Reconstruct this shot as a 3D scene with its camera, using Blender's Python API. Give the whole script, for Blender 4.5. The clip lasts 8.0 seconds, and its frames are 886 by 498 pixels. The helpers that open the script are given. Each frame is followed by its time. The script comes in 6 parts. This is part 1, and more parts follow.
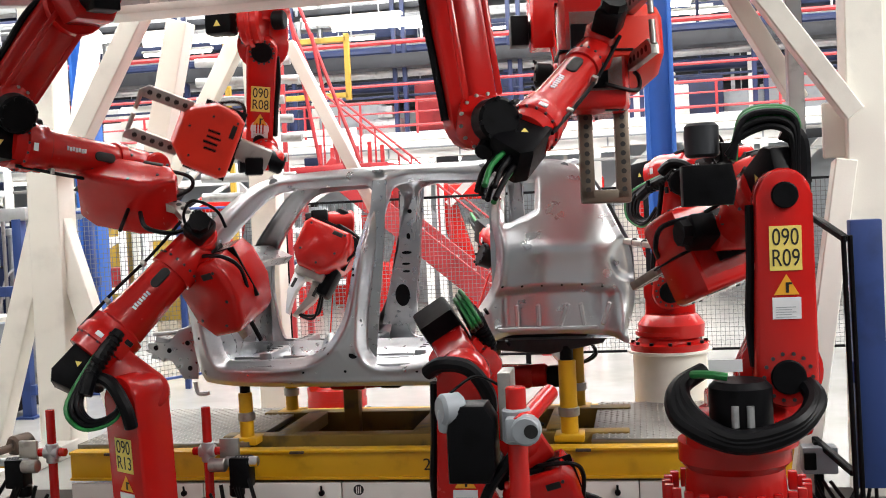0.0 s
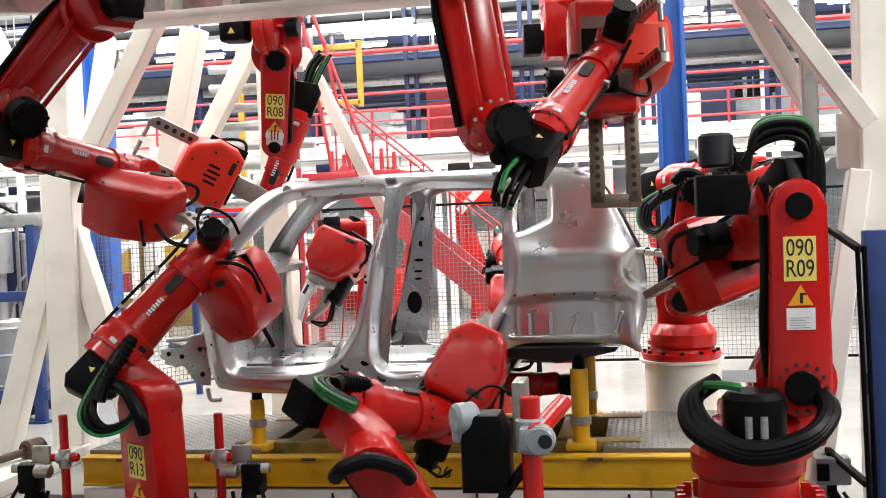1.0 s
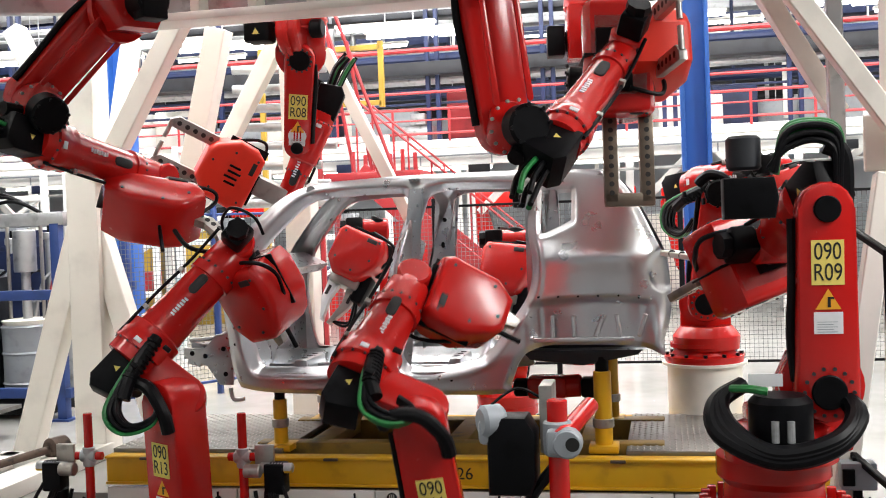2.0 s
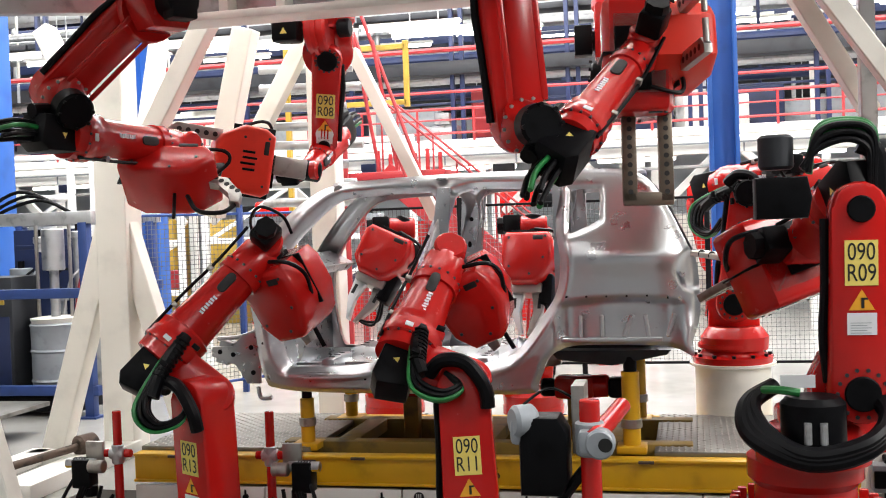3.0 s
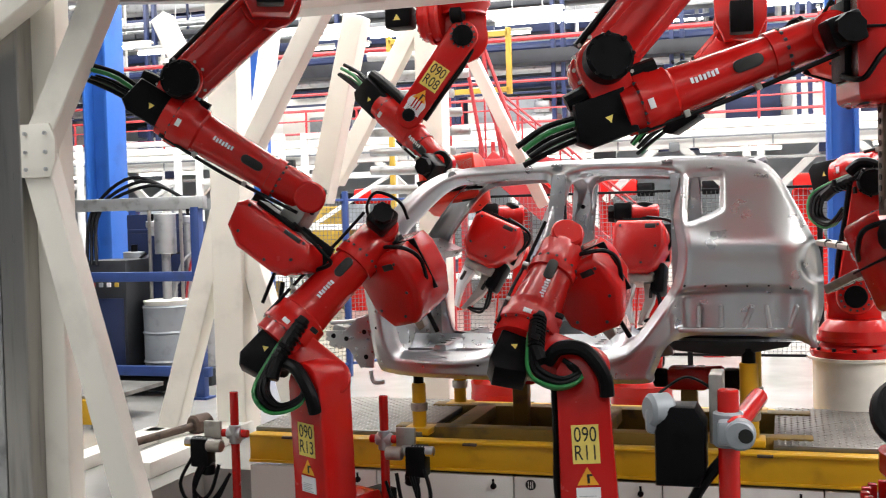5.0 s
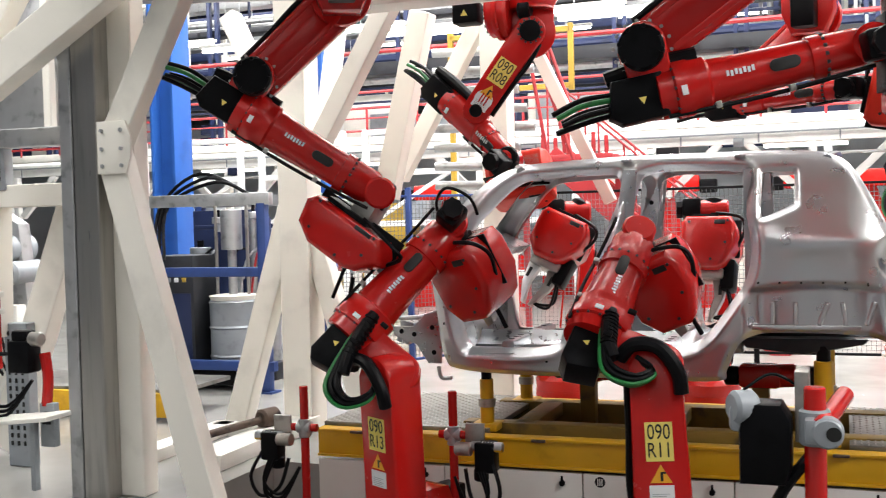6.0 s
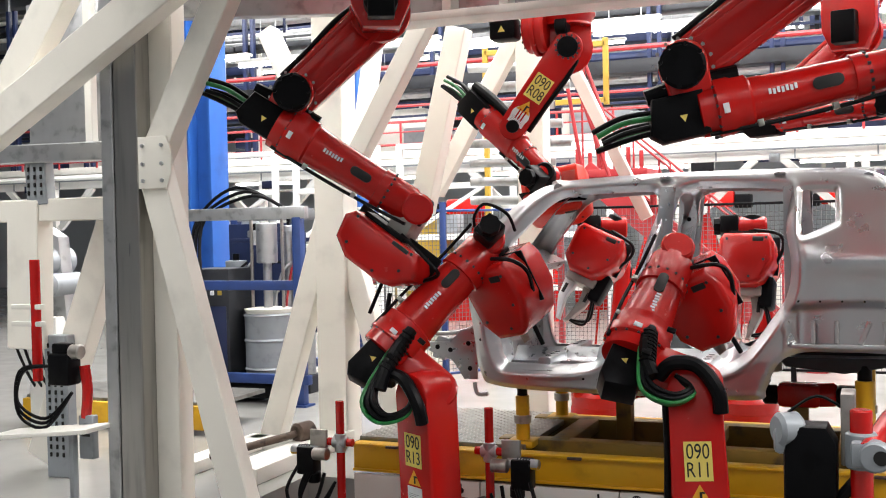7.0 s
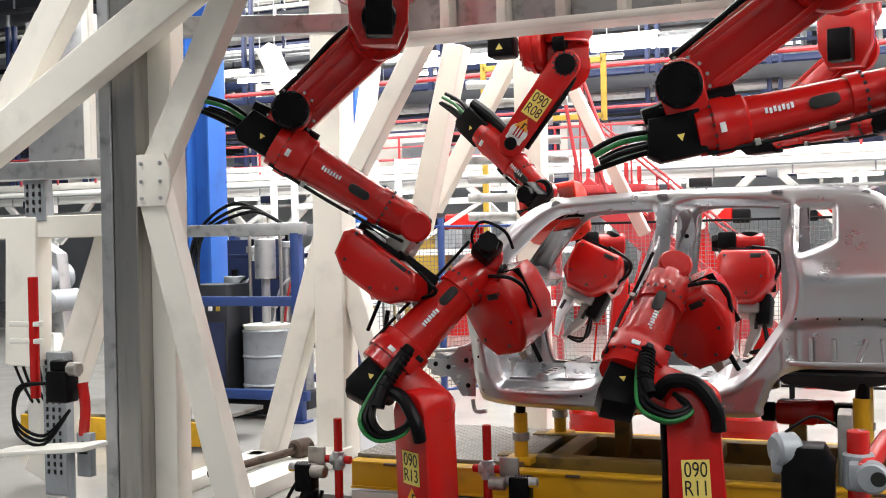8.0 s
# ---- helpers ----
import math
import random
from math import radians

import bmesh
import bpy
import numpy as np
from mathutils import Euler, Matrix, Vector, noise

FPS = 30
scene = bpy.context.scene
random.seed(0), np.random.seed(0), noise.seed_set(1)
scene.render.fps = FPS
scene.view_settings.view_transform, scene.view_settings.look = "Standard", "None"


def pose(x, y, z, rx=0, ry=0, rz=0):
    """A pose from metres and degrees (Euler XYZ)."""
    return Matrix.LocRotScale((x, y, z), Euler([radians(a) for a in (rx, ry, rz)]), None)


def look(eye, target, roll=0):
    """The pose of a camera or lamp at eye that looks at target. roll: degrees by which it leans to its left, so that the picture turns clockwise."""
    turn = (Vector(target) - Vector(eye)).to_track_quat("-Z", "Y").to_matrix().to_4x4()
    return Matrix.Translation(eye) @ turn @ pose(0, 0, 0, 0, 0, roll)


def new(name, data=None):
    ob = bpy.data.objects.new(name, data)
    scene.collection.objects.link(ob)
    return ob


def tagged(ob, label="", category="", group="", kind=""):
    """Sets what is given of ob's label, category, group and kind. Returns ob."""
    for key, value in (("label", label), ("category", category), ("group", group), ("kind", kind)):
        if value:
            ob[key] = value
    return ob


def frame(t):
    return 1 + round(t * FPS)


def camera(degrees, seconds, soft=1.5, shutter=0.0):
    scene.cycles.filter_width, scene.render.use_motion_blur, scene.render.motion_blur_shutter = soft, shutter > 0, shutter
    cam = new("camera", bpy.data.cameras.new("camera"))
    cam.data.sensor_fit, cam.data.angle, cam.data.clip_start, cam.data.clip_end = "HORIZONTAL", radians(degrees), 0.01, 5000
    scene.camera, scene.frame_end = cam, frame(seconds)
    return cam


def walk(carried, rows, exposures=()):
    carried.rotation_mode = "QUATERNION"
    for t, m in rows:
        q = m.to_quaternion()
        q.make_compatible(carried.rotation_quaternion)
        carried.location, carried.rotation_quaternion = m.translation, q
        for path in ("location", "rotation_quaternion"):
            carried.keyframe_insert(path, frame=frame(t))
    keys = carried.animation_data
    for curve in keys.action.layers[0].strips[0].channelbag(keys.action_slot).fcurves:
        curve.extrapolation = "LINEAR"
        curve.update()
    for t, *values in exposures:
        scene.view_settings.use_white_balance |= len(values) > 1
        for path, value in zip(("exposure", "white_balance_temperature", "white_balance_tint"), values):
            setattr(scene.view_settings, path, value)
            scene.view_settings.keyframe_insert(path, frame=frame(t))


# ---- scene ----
cam = camera(44.7, 8.0, soft=1.0, shutter=0.4)
PATH = [
    (0, (0.007, -1.069, 1.841), (-0.349, 0.898, 1.777), -2.8),
    (0.5, (0.006, -1.077, 1.851), (-0.354, 0.889, 1.795), -2.8),
    (1, (-0.011, -1.080, 1.855), (-0.384, 0.884, 1.803), -2.5),
    (1.5, (-0.030, -1.084, 1.860), (-0.418, 0.877, 1.810), -2.3),
    (3, (-0.088, -1.086, 1.862), (-0.533, 0.863, 1.813), -2.1),
    (3.5, (-0.113, -1.082, 1.862), (-0.581, 0.862, 1.815), -2.0),
    (4, (-0.158, -1.104, 1.865), (-0.663, 0.831, 1.816), -1.8),
    (4.5, (-0.213, -1.110, 1.858), (-0.768, 0.810, 1.800), -1.7),
    (6, (-0.360, -1.140, 1.845), (-1.059, 0.733, 1.778), -1.6),
    (6.5, (-0.397, -1.158, 1.853), (-1.139, 0.698, 1.789), -1.6),
    (7, (-0.401, -1.158, 1.868), (-1.152, 0.695, 1.826), -1.3),
    (7.5, (-0.398, -1.167, 1.891), (-1.149, 0.686, 1.864), -1.3),
    (8, (-0.393, -1.166, 1.894), (-1.141, 0.688, 1.877), -1.3),
]
walk(cam, [(t, look(eye, target, roll)) for t, eye, target, roll in PATH])

# ---- light ----
world = bpy.data.worlds.new("world")
scene.world = world
world.use_nodes = True
world.node_tree.nodes["Background"].inputs[0].default_value = (0.86, 0.93, 1.0, 1)
world.node_tree.nodes["Background"].inputs[1].default_value = 0.25
scene.view_settings.exposure = -0.06


def area(name, at, aim, sx, sy, power, colour=(1.0, 0.98, 0.95)):
    d = bpy.data.lights.new(name, "AREA")
    d.shape, d.size, d.size_y, d.energy, d.color = "RECTANGLE", sx, sy, power, colour
    o = new(name, d)
    o.matrix_world = look(at, aim)
    return o


# rows of hall lights: before the line, over the cell and over the far aisles
for y, power in ((-1.6, 210), (1.0, 210), (6.2, 240)):
    area("hall_light", (-1.5, y, 7.6), (-1.5, y + 0.4, 0.0), 11.0, 0.22, power)
# unseen fill from behind the camera, added to brighten faces turned towards it
area("hall_light", (-2.0, -5.5, 7.4), (-2.0, 4.5, 1.5), 16.0, 2.5, 120)
# unseen side fills, added to lift the right and left of the cell
area("hall_light", (6.5, 2.5, 7.2), (1.5, 6.0, 1.5), 1.5, 5.0, 950)
area("hall_light", (-6.5, 3.5, 7.2), (-5.0, 5.0, 0.0), 1.2, 5.0, 420)
area("hall_light", (-2.0, 9.6, 7.4), (-2.0, 9.2, 0.0), 12.0, 1.5, 1350)
area("hall_light", (-3.0, 14.0, 7.6), (-3.0, 14.5, 0.0), 24.0, 3.0, 3000)
# extra lamp under the gallery, added to boost the strip lights there
area("hall_light", (-3.0, 18.2, 2.95), (-3.0, 17.6, 0.0), 26.0, 0.4, 700)
area("hall_light", (-3.0, 21.0, 7.6), (-3.0, 21.0, 0.0), 28.0, 4.0, 3300)


# ---- materials ----
def mat(name, colour, rough=0.5, metal=0.0, var=0.12, scale=6.0, bump=0.0, bscale=60.0, coat=0.0, dirt=None, rvar=0.1, stretch=None, spec=0.5):
    m = bpy.data.materials.new(name)
    m.use_nodes = True
    nt = m.node_tree
    b = nt.nodes["Principled BSDF"]
    b.inputs["Metallic"].default_value = metal
    b.inputs["Coat Weight"].default_value = coat
    b.inputs["Specular IOR Level"].default_value = spec
    b.inputs["Coat Roughness"].default_value = 0.12
    tc = nt.nodes.new("ShaderNodeTexCoord")
    mp = nt.nodes.new("ShaderNodeMapping")
    if stretch:
        mp.inputs["Scale"].default_value = stretch
    nt.links.new(tc.outputs["Object"], mp.inputs["Vector"])
    n = nt.nodes.new("ShaderNodeTexNoise")
    n.inputs["Scale"].default_value, n.inputs["Detail"].default_value = scale, 6.0
    nt.links.new(mp.outputs["Vector"], n.inputs["Vector"])
    r = nt.nodes.new("ShaderNodeValToRGB")
    r.color_ramp.elements[0].position, r.color_ramp.elements[1].position = 0.3, 0.75
    d = dirt or tuple(c * (1 - 2 * var) for c in colour)
    r.color_ramp.elements[0].color = (*d, 1)
    r.color_ramp.elements[1].color = (*(min(1, c * (1 + var * 0.6)) for c in colour), 1)
    e = r.color_ramp.elements.new(0.45)
    e.color = (*colour, 1)
    nt.links.new(n.outputs["Fac"], r.inputs["Fac"])
    nt.links.new(r.outputs["Color"], b.inputs["Base Color"])
    n2 = nt.nodes.new("ShaderNodeTexNoise")
    n2.inputs["Scale"].default_value, n2.inputs["Detail"].default_value = scale * 4, 4.0
    nt.links.new(mp.outputs["Vector"], n2.inputs["Vector"])
    mr = nt.nodes.new("ShaderNodeMapRange")
    mr.inputs["To Min"].default_value, mr.inputs["To Max"].default_value = max(0.03, rough - rvar), min(1, rough + rvar)
    nt.links.new(n2.outputs["Fac"], mr.inputs["Value"])
    nt.links.new(mr.outputs["Result"], b.inputs["Roughness"])
    if bump:
        n3 = nt.nodes.new("ShaderNodeTexNoise")
        n3.inputs["Scale"].default_value = bscale
        nt.links.new(mp.outputs["Vector"], n3.inputs["Vector"])
        bp = nt.nodes.new("ShaderNodeBump")
        bp.inputs["Strength"].default_value, bp.inputs["Distance"].default_value = bump, 0.004
        nt.links.new(n3.outputs["Fac"], bp.inputs["Height"])
        nt.links.new(bp.outputs["Normal"], b.inputs["Normal"])
    return m


def glow(name, colour, strength):
    m = bpy.data.materials.new(name)
    m.use_nodes = True
    b = m.node_tree.nodes["Principled BSDF"]
    b.inputs["Base Color"].default_value = (*colour, 1)
    b.inputs["Emission Color"].default_value = (*colour, 1)
    b.inputs["Emission Strength"].default_value = strength
    return m


RED = mat("red_robot_paint", (0.52, 0.009, 0.007), 0.24, 0, 0.05, 3, 0.02, 90, 0.12, rvar=0.08, spec=0.42)
CORAL = mat("red_plastic_cover", (0.74, 0.034, 0.016), 0.36, 0, 0.05, 5, 0.03, 120, 0.0, spec=0.3)
BLACK = mat("black_plastic", (0.004, 0.004, 0.005), 0.42, 0, 0.3, 12, 0.1, 150, spec=0.10)
HOSEB = mat("black_rubber_hose", (0.003, 0.003, 0.004), 0.42, 0, 0.2, 20, spec=0.15)
GREEN = mat("green_hose", (0.010, 0.17, 0.035), 0.4, 0, 0.2, 20)
STEEL = mat("machined_steel", (0.42, 0.40, 0.37), 0.38, 0.9, 0.15, 14, 0.1, 120)
GALV = mat("galvanised_steel", (0.50, 0.51, 0.52), 0.42, 0.85, 0.18, 9, 0.08, 60)
SILVER = mat("bright_zinc_steel", (0.74, 0.75, 0.76), 0.36, 0.45, 0.08, 7, 0.05, 60)
BODY = mat("bare_car_steel", (0.66, 0.67, 0.685), 0.29, 1.0, 0.03, 2, 0, 40, rvar=0.05)
# same bare steel as BODY, base darkened to tone down a too brightly lit interior
BODYIN = mat("darkened_inner_steel", (0.46, 0.47, 0.485), 0.30, 1.0, 0.06, 5, 0, 60)
STRUT = mat("brushed_strut_steel", (0.46, 0.45, 0.43), 0.32, 1.0, 0.12, 3, 0.05, 40, stretch=(6, 6, 0.4))
BRONZE = mat("dark_bronze_casting", (0.16, 0.13, 0.10), 0.42, 0.7, 0.2, 10, 0.1, 80)
CREAM = mat("cream_painted_steel", (0.85, 0.82, 0.745), 0.45, 0, 0.07, 2.5, 0.1, 90)
WHITE = mat("white_painted_steel", (0.82, 0.80, 0.745), 0.42, 0, 0.07, 3, 0.08, 90)
PANEL = mat("white_cover_panel", (0.74, 0.73, 0.69), 0.4, 0, 0.1, 2)
YELLOW = mat("yellow_painted_beam", (0.66, 0.37, 0.008), 0.4, 0, 0.14, 4, 0.1, 70)
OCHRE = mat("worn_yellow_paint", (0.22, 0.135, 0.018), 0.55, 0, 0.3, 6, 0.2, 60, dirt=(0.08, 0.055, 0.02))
LABEL = mat("yellow_label", (0.86, 0.68, 0.16), 0.5, 0, 0.04, 10)
ORANGE = mat("orange_warning_label", (0.85, 0.38, 0.02), 0.5, 0, 0.04, 10)
PAPER = mat("white_label", (0.80, 0.80, 0.82), 0.5, 0, 0.04, 10)
INK = mat("black_ink", (0.008, 0.008, 0.008), 0.6, 0, 0.1, 20)
BLUE = mat("blue_painted_steel", (0.020, 0.050, 0.19), 0.45, 0, 0.15, 4, 0.1, 60)
SKYBLUE = mat("bright_blue_column", (0.025, 0.115, 0.43), 0.45, 0, 0.1, 3)
TREAD = mat("tread_plate_steel", (0.24, 0.235, 0.22), 0.4, 0.8, 0.25, 5, 0.2, 50)
FLOOR = mat("grey_epoxy_floor", (0.33, 0.325, 0.31), 0.22, 0, 0.12, 0.8, 0.05, 12, dirt=(0.29, 0.285, 0.265))
PIT = mat("dark_trench_floor", (0.12, 0.12, 0.12), 0.6, 0, 0.3, 2, 0.2, 20)
NAVY = mat("navy_painted_steel", (0.012, 0.022, 0.075), 0.45, 0, 0.2, 4)
BRIGHT = mat("bright_white_paint", (0.86, 0.86, 0.84), 0.5, 0, 0.04, 2)
GREY = mat("grey_housing", (0.30, 0.325, 0.35), 0.4, 0.1, 0.1, 8)
RUST = mat("rusty_steel", (0.09, 0.06, 0.045), 0.65, 0.3, 0.4, 14, 0.4, 60)
MESHM = mat("dark_fence_wire", (0.16, 0.165, 0.17), 0.5, 0.4, 0.2, 10)
REDPIPE = mat("red_painted_pipe", (0.36, 0.025, 0.03), 0.4, 0, 0.15, 5)
HALL = mat("hall_cladding", (0.62, 0.66, 0.70), 0.6, 0, 0.1, 0.6)
ROOFM = mat("hall_roof_sheet", (0.50, 0.53, 0.58), 0.6, 0, 0.15, 0.7)
DARK = mat("dark_machine_grey", (0.025, 0.027, 0.032), 0.5, 0.2, 0.3, 3)
OLIVE = mat("yellow_lacquer_pipe", (0.42, 0.27, 0.03), 0.45, 0, 0.2, 3)
TUBE = glow("fluorescent_tube", (1.0, 0.99, 0.97), 8.0)
GLASS = bpy.data.materials.new("clear_panel")
GLASS.use_nodes = True
GLASS.node_tree.nodes["Principled BSDF"].inputs["Transmission Weight"].default_value = 1.0
GLASS.node_tree.nodes["Principled BSDF"].inputs["Roughness"].default_value = 0.06


# ---- mesh tools ----
def part(name, bm, material, parent=None, label="", angle=35):
    bmesh.ops.recalc_face_normals(bm, faces=bm.faces)
    me = bpy.data.meshes.new(name)
    bm.to_mesh(me)
    bm.free()
    me.materials.append(material)
    me.polygons.foreach_set("use_smooth", [True] * len(me.polygons))
    me.set_sharp_from_angle(angle=radians(angle))
    ob = new(name, me)
    if parent:
        ob.parent = parent
    if label:
        tagged(ob, label)
    return ob


def thing(name, at, label, category, group="", kind=""):
    e = new(name)
    e.empty_display_size = 0.1
    e.matrix_world = at if isinstance(at, Matrix) else Matrix.Translation(at)
    return tagged(e, label, category, group, kind)


def box(bm, c, s, m=None, bev=0.0, seg=2):
    r = bmesh.ops.create_cube(bm, size=1.0)
    vs = r["verts"]
    for v in vs:
        v.co = Vector((v.co.x * s[0], v.co.y * s[1], v.co.z * s[2]))
    if bev:
        es = list({e for v in vs for e in v.link_edges})
        g = bmesh.ops.bevel(bm, geom=es, offset=bev, segments=seg, affect="EDGES", profile=0.5)
        vs = list({v for f in g["faces"] for v in f.verts} | {v for v in vs if v.is_valid})
    mm = (m or Matrix()) @ Matrix.Translation(c)
    for v in vs:
        v.co = mm @ v.co
    return bm


def aim(p0, p1, hint=(0, 0, 1)):
    p0, p1 = Vector(p0), Vector(p1)
    z = (p1 - p0).normalized()
    x = Vector(hint) - z * z.dot(Vector(hint))
    if x.length < 1e-4:
        x = Vector((1, 0, 0)) - z * z.x
        if x.length < 1e-3:
            x = Vector((0, 1, 0))
    x.normalize()
    y = z.cross(x)
    return Matrix(((x.x, y.x, z.x, p0.x), (x.y, y.y, z.y, p0.y), (x.z, y.z, z.z, p0.z), (0, 0, 0, 1)))


def cyl(bm, p0, p1, r0, r1=None, seg=20, bev=0.0):
    r1 = r0 if r1 is None else r1
    d = (Vector(p1) - Vector(p0)).length
    m = aim(p0, p1)
    prof = [(0, r0), (d, r1)]
    if bev:
        prof = [(0, r0 - bev), (bev, r0), (d - bev, r1), (d, r1 - bev)]
    rings = []
    for z, r in prof:
        rings.append([bm.verts.new(m @ Vector((r * math.cos(2 * math.pi * i / seg), r * math.sin(2 * math.pi * i / seg), z))) for i in range(seg)])
    for a, b in zip(rings, rings[1:]):
        for i in range(seg):
            bm.faces.new((a[i], a[(i + 1) % seg], b[(i + 1) % seg], b[i]))
    bm.faces.new(rings[0][::-1])
    bm.faces.new(rings[-1])
    return bm


def lathe(bm, prof, m=None, seg=24):
    m = m or Matrix()
    rings = []
    for z, r in prof:
        rings.append([bm.verts.new(m @ Vector((r * math.cos(2 * math.pi * i / seg), r * math.sin(2 * math.pi * i / seg), z))) for i in range(seg)])
    for a, b in zip(rings, rings[1:]):
        for i in range(seg):
            bm.faces.new((a[i], a[(i + 1) % seg], b[(i + 1) % seg], b[i]))
    bm.faces.new(rings[0][::-1])
    bm.faces.new(rings[-1])
    return bm


def spline(pts, n=6):
    pts = [Vector(p) for p in pts]
    out = []
    for i in range(len(pts) - 1):
        a, b, c, d = pts[max(i - 1, 0)], pts[i], pts[i + 1], pts[min(i + 2, len(pts) - 1)]
        for k in range(n):
            t = k / n
            out.append(0.5 * ((2 * b) + (c - a) * t + (2 * a - 5 * b + 4 * c - d) * t * t + (3 * b - a - 3 * c + d) * t ** 3))
    out.append(pts[-1])
    return out


def hose(bm, pts, r, seg=8, n=6, smooth=True):
    pts = spline(pts, n) if smooth else [Vector(p) for p in pts]
    rings, side = [], None
    for i, p in enumerate(pts):
        z = (pts[min(i + 1, len(pts) - 1)] - pts[max(i - 1, 0)]).normalized()
        if side is None:
            side = z.orthogonal()
        side = (side - z * side.dot(z)).normalized()
        up = z.cross(side)
        rings.append([bm.verts.new(p + (side * math.cos(2 * math.pi * k / seg) + up * math.sin(2 * math.pi * k / seg)) * r) for k in range(seg)])
    for a, b in zip(rings, rings[1:]):
        for k in range(seg):
            bm.faces.new((a[k], a[(k + 1) % seg], b[(k + 1) % seg], b[k]))
    bm.faces.new(rings[0][::-1])
    bm.faces.new(rings[-1])
    return bm


def prism(bm, poly, t, m=None, bev=0.0, seg=2):
    """A polygon in x and z, t thick along y, centred."""
    m = m or Matrix()
    a = [bm.verts.new((x, -t / 2, z)) for x, z in poly]
    b = [bm.verts.new((x, t / 2, z)) for x, z in poly]
    fs = [bm.faces.new(a), bm.faces.new(b[::-1])]
    k = len(poly)
    for i in range(k):
        fs.append(bm.faces.new((a[(i + 1) % k], a[i], b[i], b[(i + 1) % k])))
    vs = a + b
    if bev:
        es = [e for f in fs[:2] for e in f.edges]
        g = bmesh.ops.bevel(bm, geom=es, offset=bev, segments=seg, affect="EDGES", profile=0.5)
        vs = list({v for f in g["faces"] for v in f.verts} | {v for v in vs if v.is_valid})
    for v in vs:
        v.co = m @ v.co
    return bm


def stadium(w0, w1, z0, z1, n=10):
    """A rounded bar along z: half round of width w0 below z0 and w1 above z1."""
    p = [(w0 / 2 * math.cos(a), z0 + w0 / 2 * math.sin(a)) for a in np.linspace(math.pi, 2 * math.pi, n)]
    p += [(w1 / 2 * math.cos(a), z1 + w1 / 2 * math.sin(a)) for a in np.linspace(0, math.pi, n)]
    return p


def bar(bm, p0, p1, w, h, hint=(0, 0, 1), bev=0.006):
    d = (Vector(p1) - Vector(p0)).length
    return box(bm, (0, 0, d / 2), (h, w, d), aim(p0, p1, hint), bev, 1)


def words(text, size, m, material, parent, name="lettering"):
    c = bpy.data.curves.new(name, "FONT")
    c.body, c.size, c.extrude, c.align_x, c.align_y = text, size, 0.0008, "CENTER", "CENTER"
    c.space_line = 0.85
    o = bpy.data.objects.new(name, c)
    scene.collection.objects.link(o)
    me = bpy.data.meshes.new_from_object(o.evaluated_get(bpy.context.evaluated_depsgraph_get()))
    bpy.data.objects.remove(o)
    me.materials.clear()
    me.materials.append(material)
    ob = new(name, me)
    ob.parent = parent
    ob.matrix_local = m
    return ob


# ---- setting ----
def setting(name, bm, material, label, category):
    return tagged(part(name, bm, material), label, category, kind="structure")


bm = bmesh.new()
X0, X1, Y0, Y1 = -4.45, 2.3, 0.8, 6.0
box(bm, ((-30 + X0) / 2, 10, -0.5), (X0 + 30, 44, 1.0))
box(bm, ((30 + X1) / 2, 10, -0.5), (30 - X1, 44, 1.0))
box(bm, ((X0 + X1) / 2, (Y1 + 32) / 2, -0.5), (X1 - X0, 32 - Y1, 1.0))
box(bm, ((X0 + X1) / 2, (-12 + Y0) / 2, -0.5), (X1 - X0, Y0 + 12, 1.0))
setting("floor", bm, FLOOR, "pale grey polished epoxy factory floor", "floor")
bm = bmesh.new()
box(bm, ((X0 + X1) / 2, (Y0 + Y1) / 2, -0.85), (X1 - X0 + 0.1, Y1 - Y0 + 0.1, 0.3))
setting("pit_floor", bm, PIT, "dark concrete floor of the robot trench", "floor")
for nm, c, s in (("wall_north", (0, 30.2, 4), (60, 0.4, 9)), ("wall_south", (0, -12.2, 4), (60, 0.4, 9)),
                 ("wall_west", (-30.2, 9, 4), (0.4, 42, 9)), ("wall_east", (30.2, 9, 4), (0.4, 42, 9))):
    bm = bmesh.new()
    box(bm, c, s)
    setting(nm, bm, HALL, "pale grey sheet cladding of the hall", "wall")
bm = bmesh.new()
box(bm, (0, 9, 8.6), (60, 42, 0.2))
for i in range(24):
    box(bm, (0, -10 + i * 1.7, 8.3), (60, 0.12, 0.35))
setting("ceiling", bm, ROOFM, "steel sheet roof on grey purlins", "ceiling")


# ---- car body ----
OUTER = [(-3.09, 1.70), (-2.84, 1.975), (-2.66, 2.11), (-2.52, 2.155), (-2.33, 2.18), (-1.77, 2.20), (-1.25, 2.20), (-0.64, 2.19), (-0.42, 2.15),
         (-0.31, 2.07), (-0.21, 1.90), (-0.10, 1.67), (-0.04, 1.52), (-0.03, 1.22), (-0.08, 1.04), (-0.08, 0.95), (-0.22, 1.0), (-0.64, 1.02), (-0.90, 1.0),
         (-1.02, 0.93), (-1.10, 0.76), (-1.17, 0.69), (-1.80, 0.69), (-2.60, 0.70), (-2.96, 0.73), (-3.05, 0.80), (-3.09, 1.11), (-3.13, 1.4), (-3.12, 1.6)]
FRONT = [(-2.53, 2.03), (-2.32, 2.065), (-1.91, 2.075), (-1.82, 2.05), (-1.80, 1.94), (-1.90, 1.62), (-1.99, 1.24), (-2.06, 1.08), (-2.18, 0.945), (-2.38, 0.885),
         (-2.80, 0.88), (-2.90, 0.92), (-2.95, 1.14), (-2.965, 1.42), (-2.89, 1.65), (-2.72, 1.86)]
